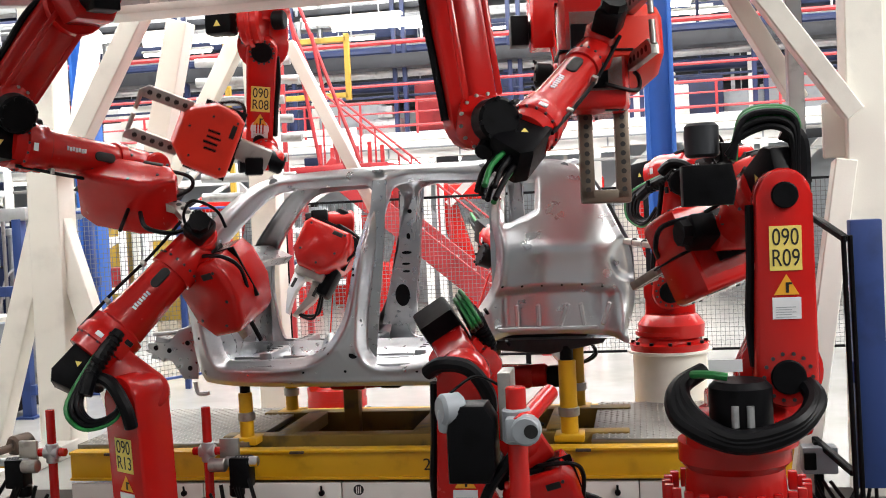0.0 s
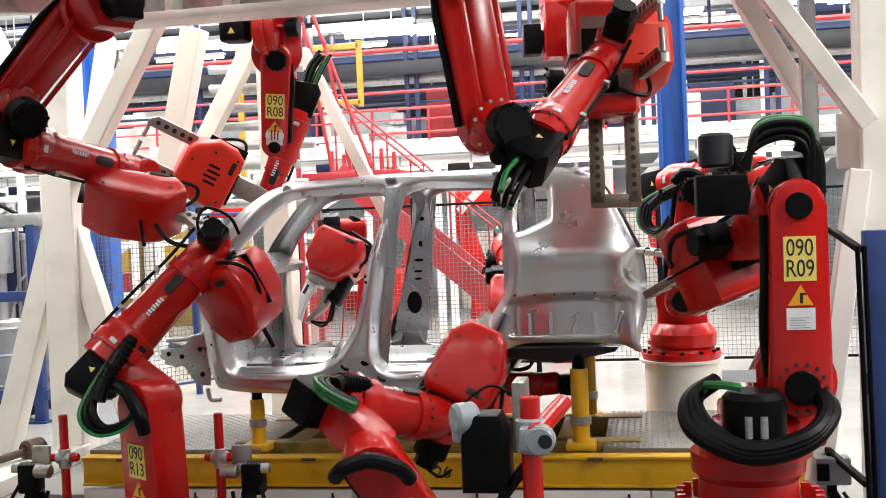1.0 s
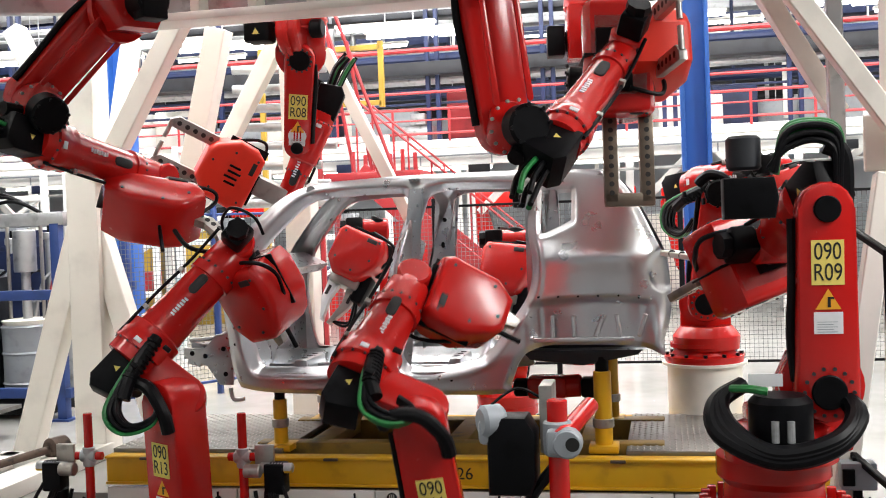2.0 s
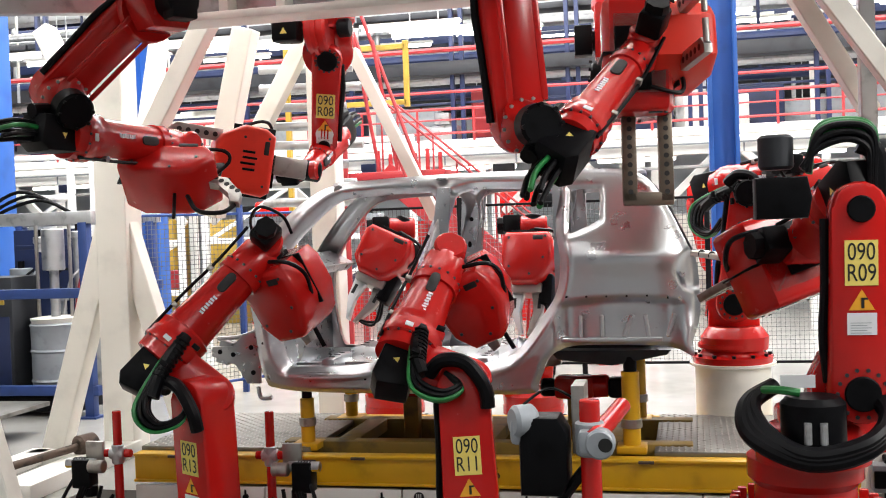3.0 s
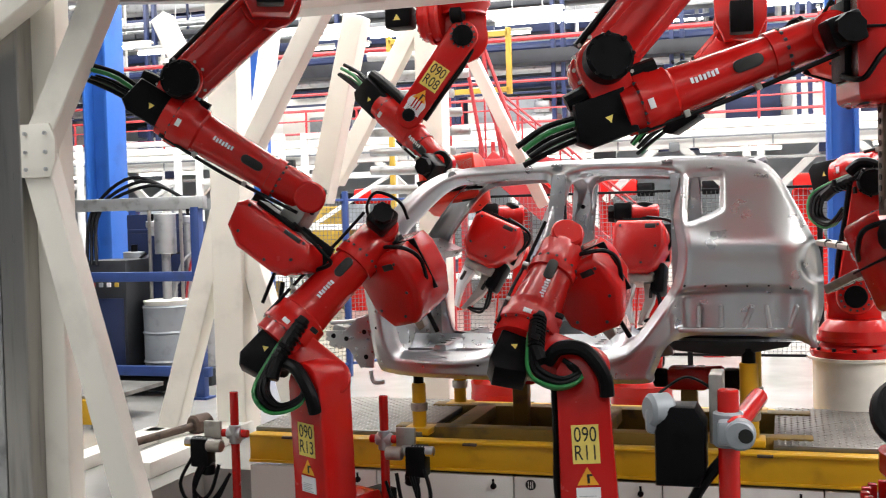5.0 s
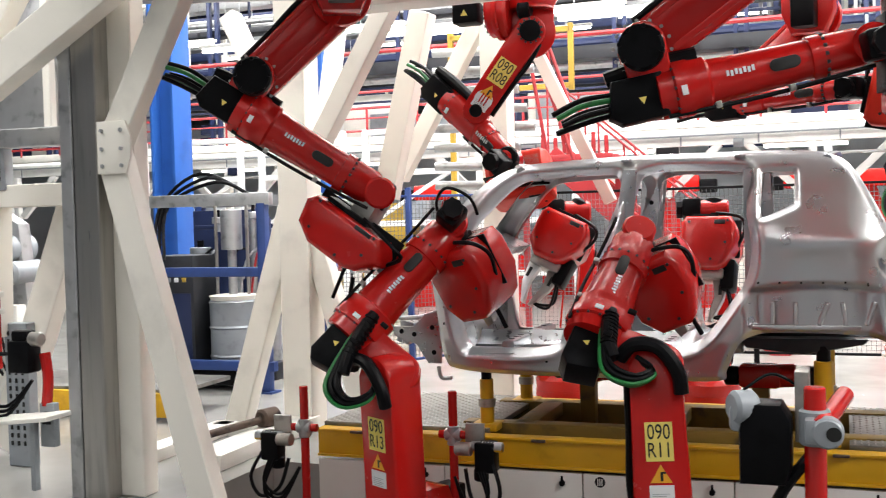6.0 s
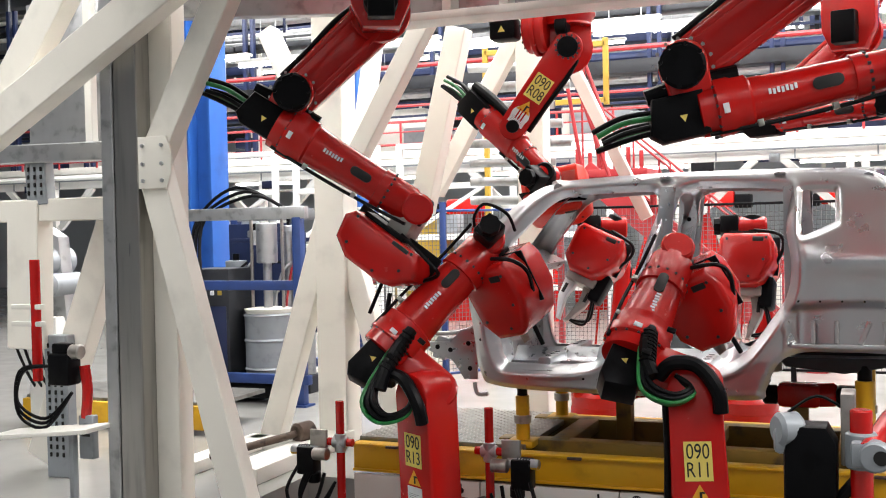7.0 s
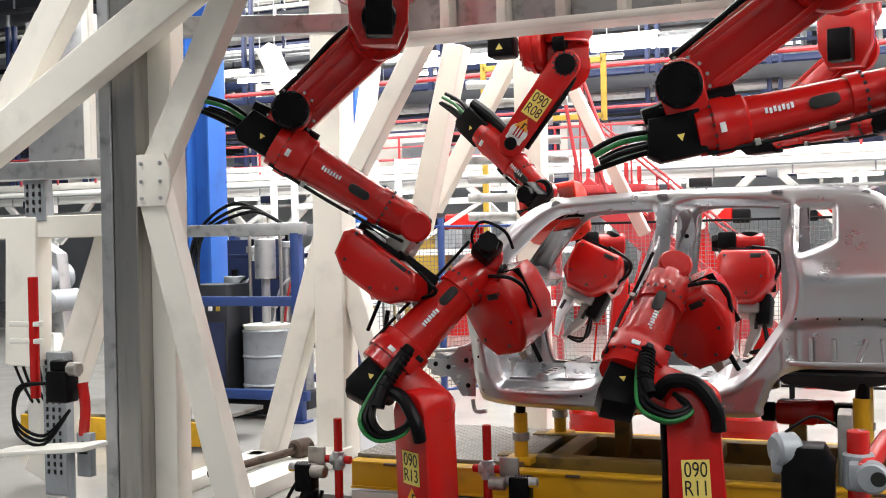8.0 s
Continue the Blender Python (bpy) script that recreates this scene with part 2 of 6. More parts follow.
REAR = [(-1.69, 1.95), (-1.66, 2.04), (-1.58, 2.075), (-1.45, 2.085), (-1.03, 2.065), (-0.965, 2.02), (-0.96, 1.79), (-0.93, 1.57), (-0.96, 1.37), (-1.06, 1.21),
        (-1.24, 0.98), (-1.42, 0.90), (-1.70, 0.865), (-1.82, 0.91), (-1.845, 1.08), (-1.77, 1.58)]
QUART = [(-0.865, 1.81), (-0.86, 2.02), (-0.845, 2.052), (-0.69, 2.052), (-0.662, 2.03), (-0.66, 1.87), (-0.675, 1.835), (-0.84, 1.762), (-0.862, 1.775)]


def loop2(p, n=5):
    """A closed polygon rounded by a closed spline."""
    k, out = len(p), []
    for i in range(k):
        a, b, c, d = (np.array(p[(i + j) % k]) for j in (-1, 0, 1, 2))
        for q in range(n):
            t = q / n
            out.append(0.5 * (2 * b + (c - a) * t + (2 * a - 5 * b + 4 * c - d) * t * t + (3 * b - a - 3 * c + d) * t ** 3))
    return np.array(out)


def inside(px, pz, poly):
    r = np.zeros(px.shape, bool)
    j = len(poly) - 1
    for i in range(len(poly)):
        xi, zi, xj, zj = *poly[i], *poly[j]
        if zi != zj:
            r ^= ((zi > pz) != (zj > pz)) & (px < (xj - xi) * (pz - zi) / (zj - zi) + xi)
        j = i
    return r


def nearest(px, pz, poly):
    best, bx, bz = np.full(px.shape, 9.0), px.copy(), pz.copy()
    for i in range(len(poly)):
        a, b = poly[i], poly[(i + 1) % len(poly)]
        d = b - a
        u = np.clip(((px - a[0]) * d[0] + (pz - a[1]) * d[1]) / max(d @ d, 1e-9), 0, 1)
        qx, qz = a[0] + u * d[0], a[1] + u * d[1]
        r = np.hypot(px - qx, pz - qz)
        w = r < best
        best, bx, bz = np.where(w, r, best), np.where(w, qx, bx), np.where(w, qz, bz)
    return best, bx, bz


def step(x, a, b):
    u = np.clip((x - a) / (b - a), 0, 1)
    return u * u * (3 - 2 * u)


def car_y(x, z):
    """How far the skin lies inside the widest line, by place on the side."""
    y = 0.24 * np.clip((z - 1.55) / 0.6, 0, 2) ** 1.6
    y = y + 0.05 * np.clip((0.95 - z) / 0.2, 0, 1)
    y = y + 1.25 * np.clip(x + 0.36, 0, 1) ** 2 * step(z, 0.9, 1.3)
    # shoulder: the flank swells below the belt line behind the rear door
    q = step(x, -0.95, -0.55)
    y = y - 0.05 * q * step(z, 1.95, 1.60) - 0.018 * q * np.exp(-((z - 1.60) / 0.09) ** 2)
    # the wheel housing lies back under the flank
    arch = 1.30 + 0.03 * np.sin((x + 0.9) * 4)
    y = y + 0.075 * step(arch - z, -0.02, 0.03) * step(x, -1.0, -0.86) * step(-x, 0.10, 0.24)
    # tail lamp pocket
    y = y + 0.05 * step(0.13 - np.hypot((x + 0.06) * 1.25, z - 1.50), -0.02, 0.03)
    return y


def side_panel(name, parent, sign, y0):
    h = 0.0105
    loops = [loop2(p) for p in (OUTER, FRONT, REAR, QUART)]
    xs, zs = np.arange(-3.18, 0.03, h), np.arange(0.66, 2.24, h)
    cx, cz = np.meshgrid(xs[:-1] + h / 2, zs[:-1] + h / 2, indexing="ij")
    keep = inside(cx, cz, loops[0])
    for q in loops[1:]:
        keep &= ~inside(cx, cz, q)
    used, count = {}, np.zeros((len(xs), len(zs)), int)
    for i, k in zip(*np.nonzero(keep)):
        for a, b in ((0, 0), (1, 0), (1, 1), (0, 1)):
            count[i + a, k + b] += 1
    ii, kk = np.nonzero(count)
    X, Z = xs[ii], zs[kk]
    allb, ex, ez = np.full(X.shape, 9.0), X.copy(), Z.copy()
    door = np.full(X.shape, 9.0)
    for n, q in enumerate(loops):
        d, qx, qz = nearest(X, Z, q)
        w = d < allb
        allb, ex, ez = np.where(w, d, allb), np.where(w, qx, ex), np.where(w, qz, ez)
        if n in (1, 2):
            door = np.minimum(door, d)
    edge = count[ii, kk] < 4
    X, Z = np.where(edge, ex, X), np.where(edge, ez, Z)
    allb = np.where(edge, 0, allb)
    door = np.where(edge & (door < 0.03), 0, door)
    Y = car_y(X, Z) + 0.030 * np.exp(-(allb / 0.02) ** 2)
    Y = Y + 0.045 * (1 - step(door, 0.030, 0.056)) + 0.032 * (1 - step(door, 0.002, 0.024))
    Y = Y - 0.009 * np.exp(-((door - 0.070) / 0.013) ** 2)
    bm = bmesh.new()
    vs = {}
    for i, k, x, y, z in zip(ii, kk, X, Y, Z):
        vs[i, k] = bm.verts.new((x, y0 + sign * y, z))
    for i, k in zip(*np.nonzero(keep)):
        bm.faces.new((vs[i, k], vs[i + 1, k], vs[i + 1, k + 1], vs[i, k + 1]))
    for _ in range(3):
        bmesh.ops.smooth_vert(bm, verts=bm.verts, factor=0.5, use_axis_x=False, use_axis_y=True, use_axis_z=False)
    rim = [e for e in bm.edges if e.is_boundary]
    g = bmesh.ops.extrude_edge_only(bm, edges=rim)
    for v in g["geom"]:
        if isinstance(v, bmesh.types.BMVert):
            v.co.y += sign * 0.06
    ob = part(name, bm, BODY, parent, angle=50)
    return ob


CAR = thing("car_body", (-1.55, 6.75, 0.0), "bare silver steel car body shell without doors, held on posts", "car body")


def on_car(ob):
    ob.matrix_parent_inverse = Matrix.Translation((1.55, -6.75, 0))
    return ob


YN, YF = 6.0, 7.56
on_car(side_panel("side_panel", CAR, 1, YN))
on_car(side_panel("side_panel", CAR, -1, YF))
# inner pillars and sills
for s, y0 in ((1, YN), (-1, YF)):
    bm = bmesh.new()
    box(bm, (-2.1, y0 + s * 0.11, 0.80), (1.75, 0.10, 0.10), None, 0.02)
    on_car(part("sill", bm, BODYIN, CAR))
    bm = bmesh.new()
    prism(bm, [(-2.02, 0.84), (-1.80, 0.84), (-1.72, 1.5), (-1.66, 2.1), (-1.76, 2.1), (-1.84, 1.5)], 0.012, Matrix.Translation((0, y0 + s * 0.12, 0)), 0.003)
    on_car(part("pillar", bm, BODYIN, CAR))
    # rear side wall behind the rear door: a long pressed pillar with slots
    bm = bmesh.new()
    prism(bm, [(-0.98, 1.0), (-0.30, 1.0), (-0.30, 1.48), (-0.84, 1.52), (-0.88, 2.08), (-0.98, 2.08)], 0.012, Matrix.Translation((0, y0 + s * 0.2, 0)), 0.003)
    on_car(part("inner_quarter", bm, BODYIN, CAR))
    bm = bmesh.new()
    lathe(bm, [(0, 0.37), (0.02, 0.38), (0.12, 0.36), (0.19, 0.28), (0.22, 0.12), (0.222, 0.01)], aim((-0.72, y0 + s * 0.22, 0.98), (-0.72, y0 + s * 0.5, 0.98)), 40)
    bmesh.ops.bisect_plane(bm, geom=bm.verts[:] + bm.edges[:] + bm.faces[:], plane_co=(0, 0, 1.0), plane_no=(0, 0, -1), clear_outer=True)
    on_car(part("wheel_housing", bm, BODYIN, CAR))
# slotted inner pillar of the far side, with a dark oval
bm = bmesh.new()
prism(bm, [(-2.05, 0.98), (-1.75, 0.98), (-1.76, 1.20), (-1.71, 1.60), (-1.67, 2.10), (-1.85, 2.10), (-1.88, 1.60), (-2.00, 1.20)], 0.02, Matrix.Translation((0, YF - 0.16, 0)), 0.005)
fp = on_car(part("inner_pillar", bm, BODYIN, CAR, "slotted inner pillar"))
for x, z, w, h2 in ((-1.87, 1.21, 0.12, 0.18), (-1.83, 1.46, 0.07, 0.02), (-1.82, 1.55, 0.08, 0.025), (-1.83, 1.40, 0.06, 0.02), (-1.80, 1.68, 0.03, 0.05), (-1.78, 1.88, 0.035, 0.035)):
    bm = bmesh.new()
    lathe(bm, [(0, 0.5), (0.01, 0.5)], Matrix.Translation((x, YF - 0.178, z)) @ Matrix.Rotation(-math.pi / 2, 4, "X") @ Matrix.Diagonal((w, h2, 1, 1)), 18)
    on_car(part("opening", bm, BLACK, CAR, "dark punched hole"))
# seat cross members, tunnel rails and sill plates on the floor
for x, w in ((-2.62, 0.10), (-2.05, 0.12), (-1.50, 0.09)):
    for y0, y1 in ((6.18, 6.62), (6.94, 7.38)):
        bm = bmesh.new()
        box(bm, (x, (y0 + y1) / 2, 0.875), (w, y1 - y0, 0.10), None, 0.02)
        on_car(part("cross_member", bm, BODYIN, CAR))
        for q in range(3):
            bm = bmesh.new()
            cyl(bm, (x, y0 + 0.1 + q * 0.12, 0.922), (x, y0 + 0.1 + q * 0.12, 0.928), 0.022, seg=12)
            on_car(part("opening", bm, BLACK, CAR, "dark punched hole"))
for y in (6.26, 6.44, 7.12, 7.30):
    bm = bmesh.new()
    box(bm, (-2.2, y, 0.845), (1.5, 0.035, 0.05), None, 0.012)
    on_car(part("floor_rail", bm, BODYIN, CAR))
# rear seat panel with a large dark opening behind the rear door
bm = bmesh.new()
prism(bm, [(-1.30, 0.92), (-0.95, 0.98), (-0.90, 1.12), (-1.05, 1.10)], 0.9, Matrix.Translation((0, 6.78, 0)), 0.02)
on_car(part("seat_panel", bm, BODYIN, CAR))
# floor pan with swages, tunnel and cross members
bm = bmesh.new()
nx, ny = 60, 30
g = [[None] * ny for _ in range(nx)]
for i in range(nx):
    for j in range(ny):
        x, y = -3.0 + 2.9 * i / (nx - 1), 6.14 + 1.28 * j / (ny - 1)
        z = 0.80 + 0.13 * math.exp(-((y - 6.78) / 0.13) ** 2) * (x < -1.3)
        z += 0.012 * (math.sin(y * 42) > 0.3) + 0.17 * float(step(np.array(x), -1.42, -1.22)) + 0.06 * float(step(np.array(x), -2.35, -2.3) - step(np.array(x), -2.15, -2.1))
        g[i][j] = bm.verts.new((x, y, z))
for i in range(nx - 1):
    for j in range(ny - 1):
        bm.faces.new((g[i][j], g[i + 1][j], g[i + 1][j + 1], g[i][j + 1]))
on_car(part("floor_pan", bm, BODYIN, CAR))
bm = bmesh.new()
box(bm, (-3.02, 6.78, 1.12), (0.03, 1.36, 0.66), None, 0.01)
on_car(part("firewall", bm, BODYIN, CAR))
bm = bmesh.new()
prism(bm, [(-3.20, 1.50), (-2.86, 1.50), (-2.80, 1.56), (-3.0, 1.66), (-3.18, 1.64)], 1.40, Matrix.Translation((0, 6.78, 0)), 0.01)
on_car(part("cowl", bm, BODYIN, CAR))
bm = bmesh.new()
hose(bm, [(-2.50, 6.22, 2.12), (-2.58, 6.45, 2.15), (-2.60, 6.78, 2.16), (-2.58, 7.11, 2.15), (-2.50, 7.34, 2.12)], 0.035, 8)
on_car(part("windscreen_header", bm, BODYIN, CAR))
bm = bmesh.new()
hose(bm, [(-0.46, 6.24, 2.12), (-0.42, 6.5, 2.15), (-0.40, 6.78, 2.16), (-0.42, 7.06, 2.15), (-0.46, 7.32, 2.12)], 0.035, 8)
on_car(part("rear_header", bm, BODYIN, CAR))
for x in (-1.75, -1.0):
    bm = bmesh.new()
    box(bm, (x, 6.78, 2.165), (0.07, 1.14, 0.02), None, 0.006)
    on_car(part("roof_bow", bm, BODYIN, CAR))
bm = bmesh.new()
box(bm, (-0.12, 6.78, 1.12), (0.04, 1.30, 0.28), None, 0.015)
on_car(part("rear_panel", bm, BODYIN, CAR))
for y in (6.25, 7.28):
    bm = bmesh.new()
    bar(bm, (-3.02, y, 0.88), (-3.42, y, 0.98), 0.09, 0.12)
    bar(bm, (-3.36, y, 0.96), (-3.46, y, 0.99), 0.13, 0.17)
    on_car(part("front_rail", bm, BODYIN, CAR))
# pressed bracket and struts before the windscreen pillar
bm = bmesh.new()
prism(bm, [(-3.10, 0.76), (-3.08, 1.14), (-3.22, 1.12), (-3.30, 1.02), (-3.46, 1.03), (-3.47, 0.96), (-3.28, 0.90), (-3.20, 0.76)], 0.03, Matrix.Translation((0, 6.11, 0)), 0.006)
fb = on_car(part("front_bracket", bm, BODYIN, CAR))
for x, z in ((-3.15, 0.84), (-3.16, 1.02), (-3.30, 0.97), (-3.40, 0.99)):
    bm = bmesh.new()
    cyl(bm, (x, 6.092, z), (x, 6.098, z), 0.018, seg=12)
    on_car(part("opening", bm, BLACK, CAR, "dark punched hole"))
bm = bmesh.new()
hose(bm, [(-3.08, 6.10, 1.16), (-3.22, 6.12, 1.10), (-3.44, 6.16, 1.08)], 0.016, 8)
on_car(part("strut", bm, GALV, CAR))
bm = bmesh.new()
hose(bm, [(-3.12, 6.10, 0.74), (-3.10, 6.10, 0.66), (-3.02, 6.10, 0.66)], 0.016, 8)
on_car(part("strut", bm, GALV, CAR))
# ribs of the rear wheel housing
for x, w, lean in ((-0.80, 0.03, 0), (-0.66, 0.03, 0), (-0.52, 0.035, 0.06), (-0.36, 0.03, -0.02), (-0.24, 0.03, 0.05)):
    bm = bmesh.new()
    bar(bm, (x, YN + 0.018, 1.07), (x + lean, YN + 0.018, 1.22), 0.03, w, (1, 0, 0), 0.008)
    on_car(part("rib", bm, BODY, CAR))
bm = bmesh.new()
box(bm, (-0.60, YN + 0.016, 1.055), (0.66, 0.03, 0.03), None, 0.008)
on_car(part("flange", bm, BODY, CAR))
bm = bmesh.new()
prism(bm, [(-1.05, 0.98), (-0.2, 0.99), (-0.25, 0.93), (-0.62, 0.86), (-0.98, 0.9)], 1.2, Matrix.Translation((0, 6.78, 0)), 0.02)
on_car(part("rear_underbody", bm, DARK, CAR, "dark underbody pressing"))
# holes in pillars and sill
for x, z, w, h2 in ((-1.93, 0.915, 0.065, 0.05), (-2.10, 0.925, 0.022, 0.022), (-1.90, 1.50, 0.016, 0.02), (-1.90, 1.46, 0.016, 0.02), (-2.30, 0.80, 0.02, 0.02),
                    (-3.03, 1.26, 0.04, 0.07), (-3.03, 1.06, 0.02, 0.02), (-2.0, 0.80, 0.02, 0.02), (-1.5, 0.79, 0.02, 0.02), (-2.7, 0.81, 0.02, 0.02)):
    bm = bmesh.new()
    yy = YN + float(car_y(np.array(x), np.array(z)))
    lathe(bm, [(0, 0.5), (0.01, 0.5)], Matrix.Translation((x, yy - 0.003, z)) @ Matrix.Rotation(-math.pi / 2, 4, "X") @ Matrix.Diagonal((w, h2, 1, 1)), 14)
    on_car(part("opening", bm, BLACK, CAR, "dark punched hole"))
for x in np.arange(-0.88, -0.15, 0.13):
    bm = bmesh.new()
    cyl(bm, (x, YN - 0.06, 1.345 - 0.25 * max(0, x + 0.3)), (x, YN, 1.345), 0.007, seg=8)
    on_car(part("stud", bm, BLACK, CAR))


# ---- conveyor ----
CONV = thing("conveyor", (-1.5, 6.7, 0.0), "yellow conveyor line with white side covers and tread plate decks", "conveyor")


def on_conv(ob):
    ob.matrix_parent_inverse = Matrix.Translation((1.5, -6.7, 0))
    return ob


for y in (5.98, 7.45):
    bm = bmesh.new()
    box(bm, (-1.55, y + 0.05, 0.175), (5.0, 0.10, 0.205), None, 0.008)
    on_conv(part("beam", bm, YELLOW, CONV))
    for z in (0.265, 0.08):
        bm = bmesh.new()
        box(bm, (-1.55, y - 0.009, z), (5.0, 0.018, 0.02), None, 0.004)
        on_conv(part("beam_lip", bm, YELLOW, CONV))
for i in range(5):
    x0 = -4.05 + i * 1.0
    bm = bmesh.new()
    box(bm, (x0 + 0.5, 5.99, -0.30), (0.992, 0.04, 0.70), None, 0.006)
    cv = on_conv(part("cover_panel", bm, PANEL, CONV, "white painted steel cover"))
    bm = bmesh.new()
    cyl(bm, (x0 + 0.86, 5.972, -0.02), (x0 + 0.86, 5.95, -0.02), 0.02, seg=12)
    cyl(bm, (x0 + 0.86, 5.96, -0.02), (x0 + 0.86, 5.955, 0.03), 0.008, seg=8)
    on_conv(part("latch", bm, BLACK, CONV))
for x in (-3.72, -2.35, -0.4):
    bm = bmesh.new()
    box(bm, (x, 5.955, 0.262), (0.10, 0.03, 0.018), None, 0.004)
    on_conv(part("bracket", bm, RUST, CONV))


def tread(x0, x1, y0, y1, z, parent):
    bm = bmesh.new()
    box(bm, ((x0 + x1) / 2, (y0 + y1) / 2, z - 0.02), (x1 - x0, y1 - y0, 0.04), None, 0.004)
    on_conv(part("deck_plate", bm, TREAD, parent))
    verts, faces = [], []
    nx, ny = int((x1 - x0) / 0.042), int((y1 - y0) / 0.042)
    for i in range(nx):
        for j in range(ny):
            cx, cy = x0 + 0.03 + i * 0.042, y0 + 0.03 + j * 0.042
            a, b = (0.019, 0.006) if (i + j) % 2 else (0.006, 0.019)
            k = len(verts)
            verts += [(cx - a, cy, z), (cx, cy - b, z), (cx + a, cy, z), (cx, cy + b, z), (cx, cy, z + 0.006)]
            faces += [(k, k + 1, k + 4), (k + 1, k + 2, k + 4), (k + 2, k + 3, k + 4), (k + 3, k, k + 4)]
    me = bpy.data.meshes.new("tread_pattern")
    me.from_pydata(verts, [], faces)
    me.materials.append(STEEL)
    o = new("tread_pattern", me)
    o.parent = parent
    on_conv(o)
    tagged(o, "raised bright lozenges of the tread plate", kind="stuff")


tread(-4.05, -2.75, 6.09, 7.44, 0.305, CONV)
tread(-0.35, 0.95, 6.09, 7.44, 0.305, CONV)
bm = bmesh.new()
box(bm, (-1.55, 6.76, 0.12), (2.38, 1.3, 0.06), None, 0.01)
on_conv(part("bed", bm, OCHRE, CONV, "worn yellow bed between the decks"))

bm = bmesh.new()
lathe(bm, [(0, 0.036), (0.002, 0.036)], aim((-1.93, 5.969, 0.0), (-1.93, 5.96, 0.0)), 24)
mk = on_conv(part("round_mark", bm, INK, CONV, "round dark maker's mark"))
bm = bmesh.new()
for x in (-0.014, 0.0, 0.014):
    box(bm, (-1.93 + x, 5.965, 0.0), (0.006, 0.003, 0.046))
on_conv(tagged(part("mark_print", bm, PANEL, CONV), kind="stuff"))

BM = thing("blue_motor", (-0.60, 5.55, -0.7), "blue painted gear motor with cooling fins before the conveyor", "motor")
bm = bmesh.new()
box(bm, (0, 0, 0.28), (0.16, 0.2, 0.56), None, 0.01)
part("pedestal", bm, DARK, BM)
bm = bmesh.new()
cyl(bm, (-0.16, 0, 0.64), (0.14, 0, 0.64), 0.10, seg=24, bev=0.012)
box(bm, (0.0, -0.03, 0.74), (0.13, 0.12, 0.06), None, 0.01)
mb = part("housing", bm, BLUE, BM)
for q in range(9):
    bm = bmesh.new()
    cyl(bm, (-0.14 + q * 0.028, 0, 0.64), (-0.132 + q * 0.028, 0, 0.64), 0.112, seg=24)
    part("cooling_fin", bm, BLUE, mb)
bm = bmesh.new()
cyl(bm, (0.14, 0, 0.64), (0.19, 0, 0.64), 0.108, seg=24, bev=0.02)
part("fan_cover", bm, BLUE, BM)
bm = bmesh.new()
hose(bm, [(0.05, -0.05, 0.76), (0.2, -0.08, 0.80), (0.34, -0.05, 0.74), (0.42, 0.05, 0.62)], 0.02, 8)
part("cable", bm, HOSEB, BM)

SKID = thing("skid_carriage", (-1.55, 6.75, 0.15), "worn yellow skid carriage with four posts under the car body", "skid")


def on_skid(ob):
    ob.matrix_parent_inverse = Matrix.Translation((1.55, -6.75, -0.15))
    return ob


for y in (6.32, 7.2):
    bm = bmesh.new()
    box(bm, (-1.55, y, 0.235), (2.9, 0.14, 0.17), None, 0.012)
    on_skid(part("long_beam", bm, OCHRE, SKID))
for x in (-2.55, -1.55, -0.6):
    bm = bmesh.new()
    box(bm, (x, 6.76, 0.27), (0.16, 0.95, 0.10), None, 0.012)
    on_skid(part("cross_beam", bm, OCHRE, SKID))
for x, y, r, top in ((-2.80, 6.22, 0.05, 0.74), (-2.80, 7.25, 0.05, 0.74), (-0.50, 6.22, 0.06, 0.92), (-0.50, 7.25, 0.06, 0.92)):
    bm = bmesh.new()
    cyl(bm, (x, y, 0.30), (x, y, top - 0.10), r, seg=18, bev=0.006)
    p = on_skid(part("post", bm, YELLOW, SKID, "yellow support post"))
    bm = bmesh.new()
    cyl(bm, (x, y, 0.44), (x, y, 0.50), r + 0.012, seg=18, bev=0.004)
    on_skid(part("collar", bm, STEEL, SKID))
    bm = bmesh.new()
    cyl(bm, (x, y, top - 0.11), (x, y, top), r * 0.75, seg=14, bev=0.006)
    on_skid(part("locating_pin", bm, BLACK, SKID))
    bm = bmesh.new()
    box(bm, (x, y, 0.30), (0.2, 0.2, 0.05), None, 0.01)
    on_skid(part("foot_plate", bm, YELLOW, SKID))


words("26", 0.115, Matrix(((1, 0, 0, -1.42 + 1.5), (0, 0, -1, 5.9785 - 6.7), (0, 1, 0, 0.165), (0, 0, 0, 1))), INK, CONV)


# ---- steel frames ----
def frame_of(name, label, bars, material=CREAM, category="steel frame"):
    t = thing(name, bars[0][0], label, category)
    inv = Matrix.Translation(bars[0][0]).inverted()
    for b in bars:
        bm = bmesh.new()
        bar(bm, b[0], b[1], b[2], b[3], b[4] if len(b) > 4 else (0, 1, 0), 0.008)
        o = part(b[6] if len(b) > 6 else "member", bm, b[5] if len(b) > 5 and b[5] else material, t)
        o.matrix_parent_inverse = inv
    return t


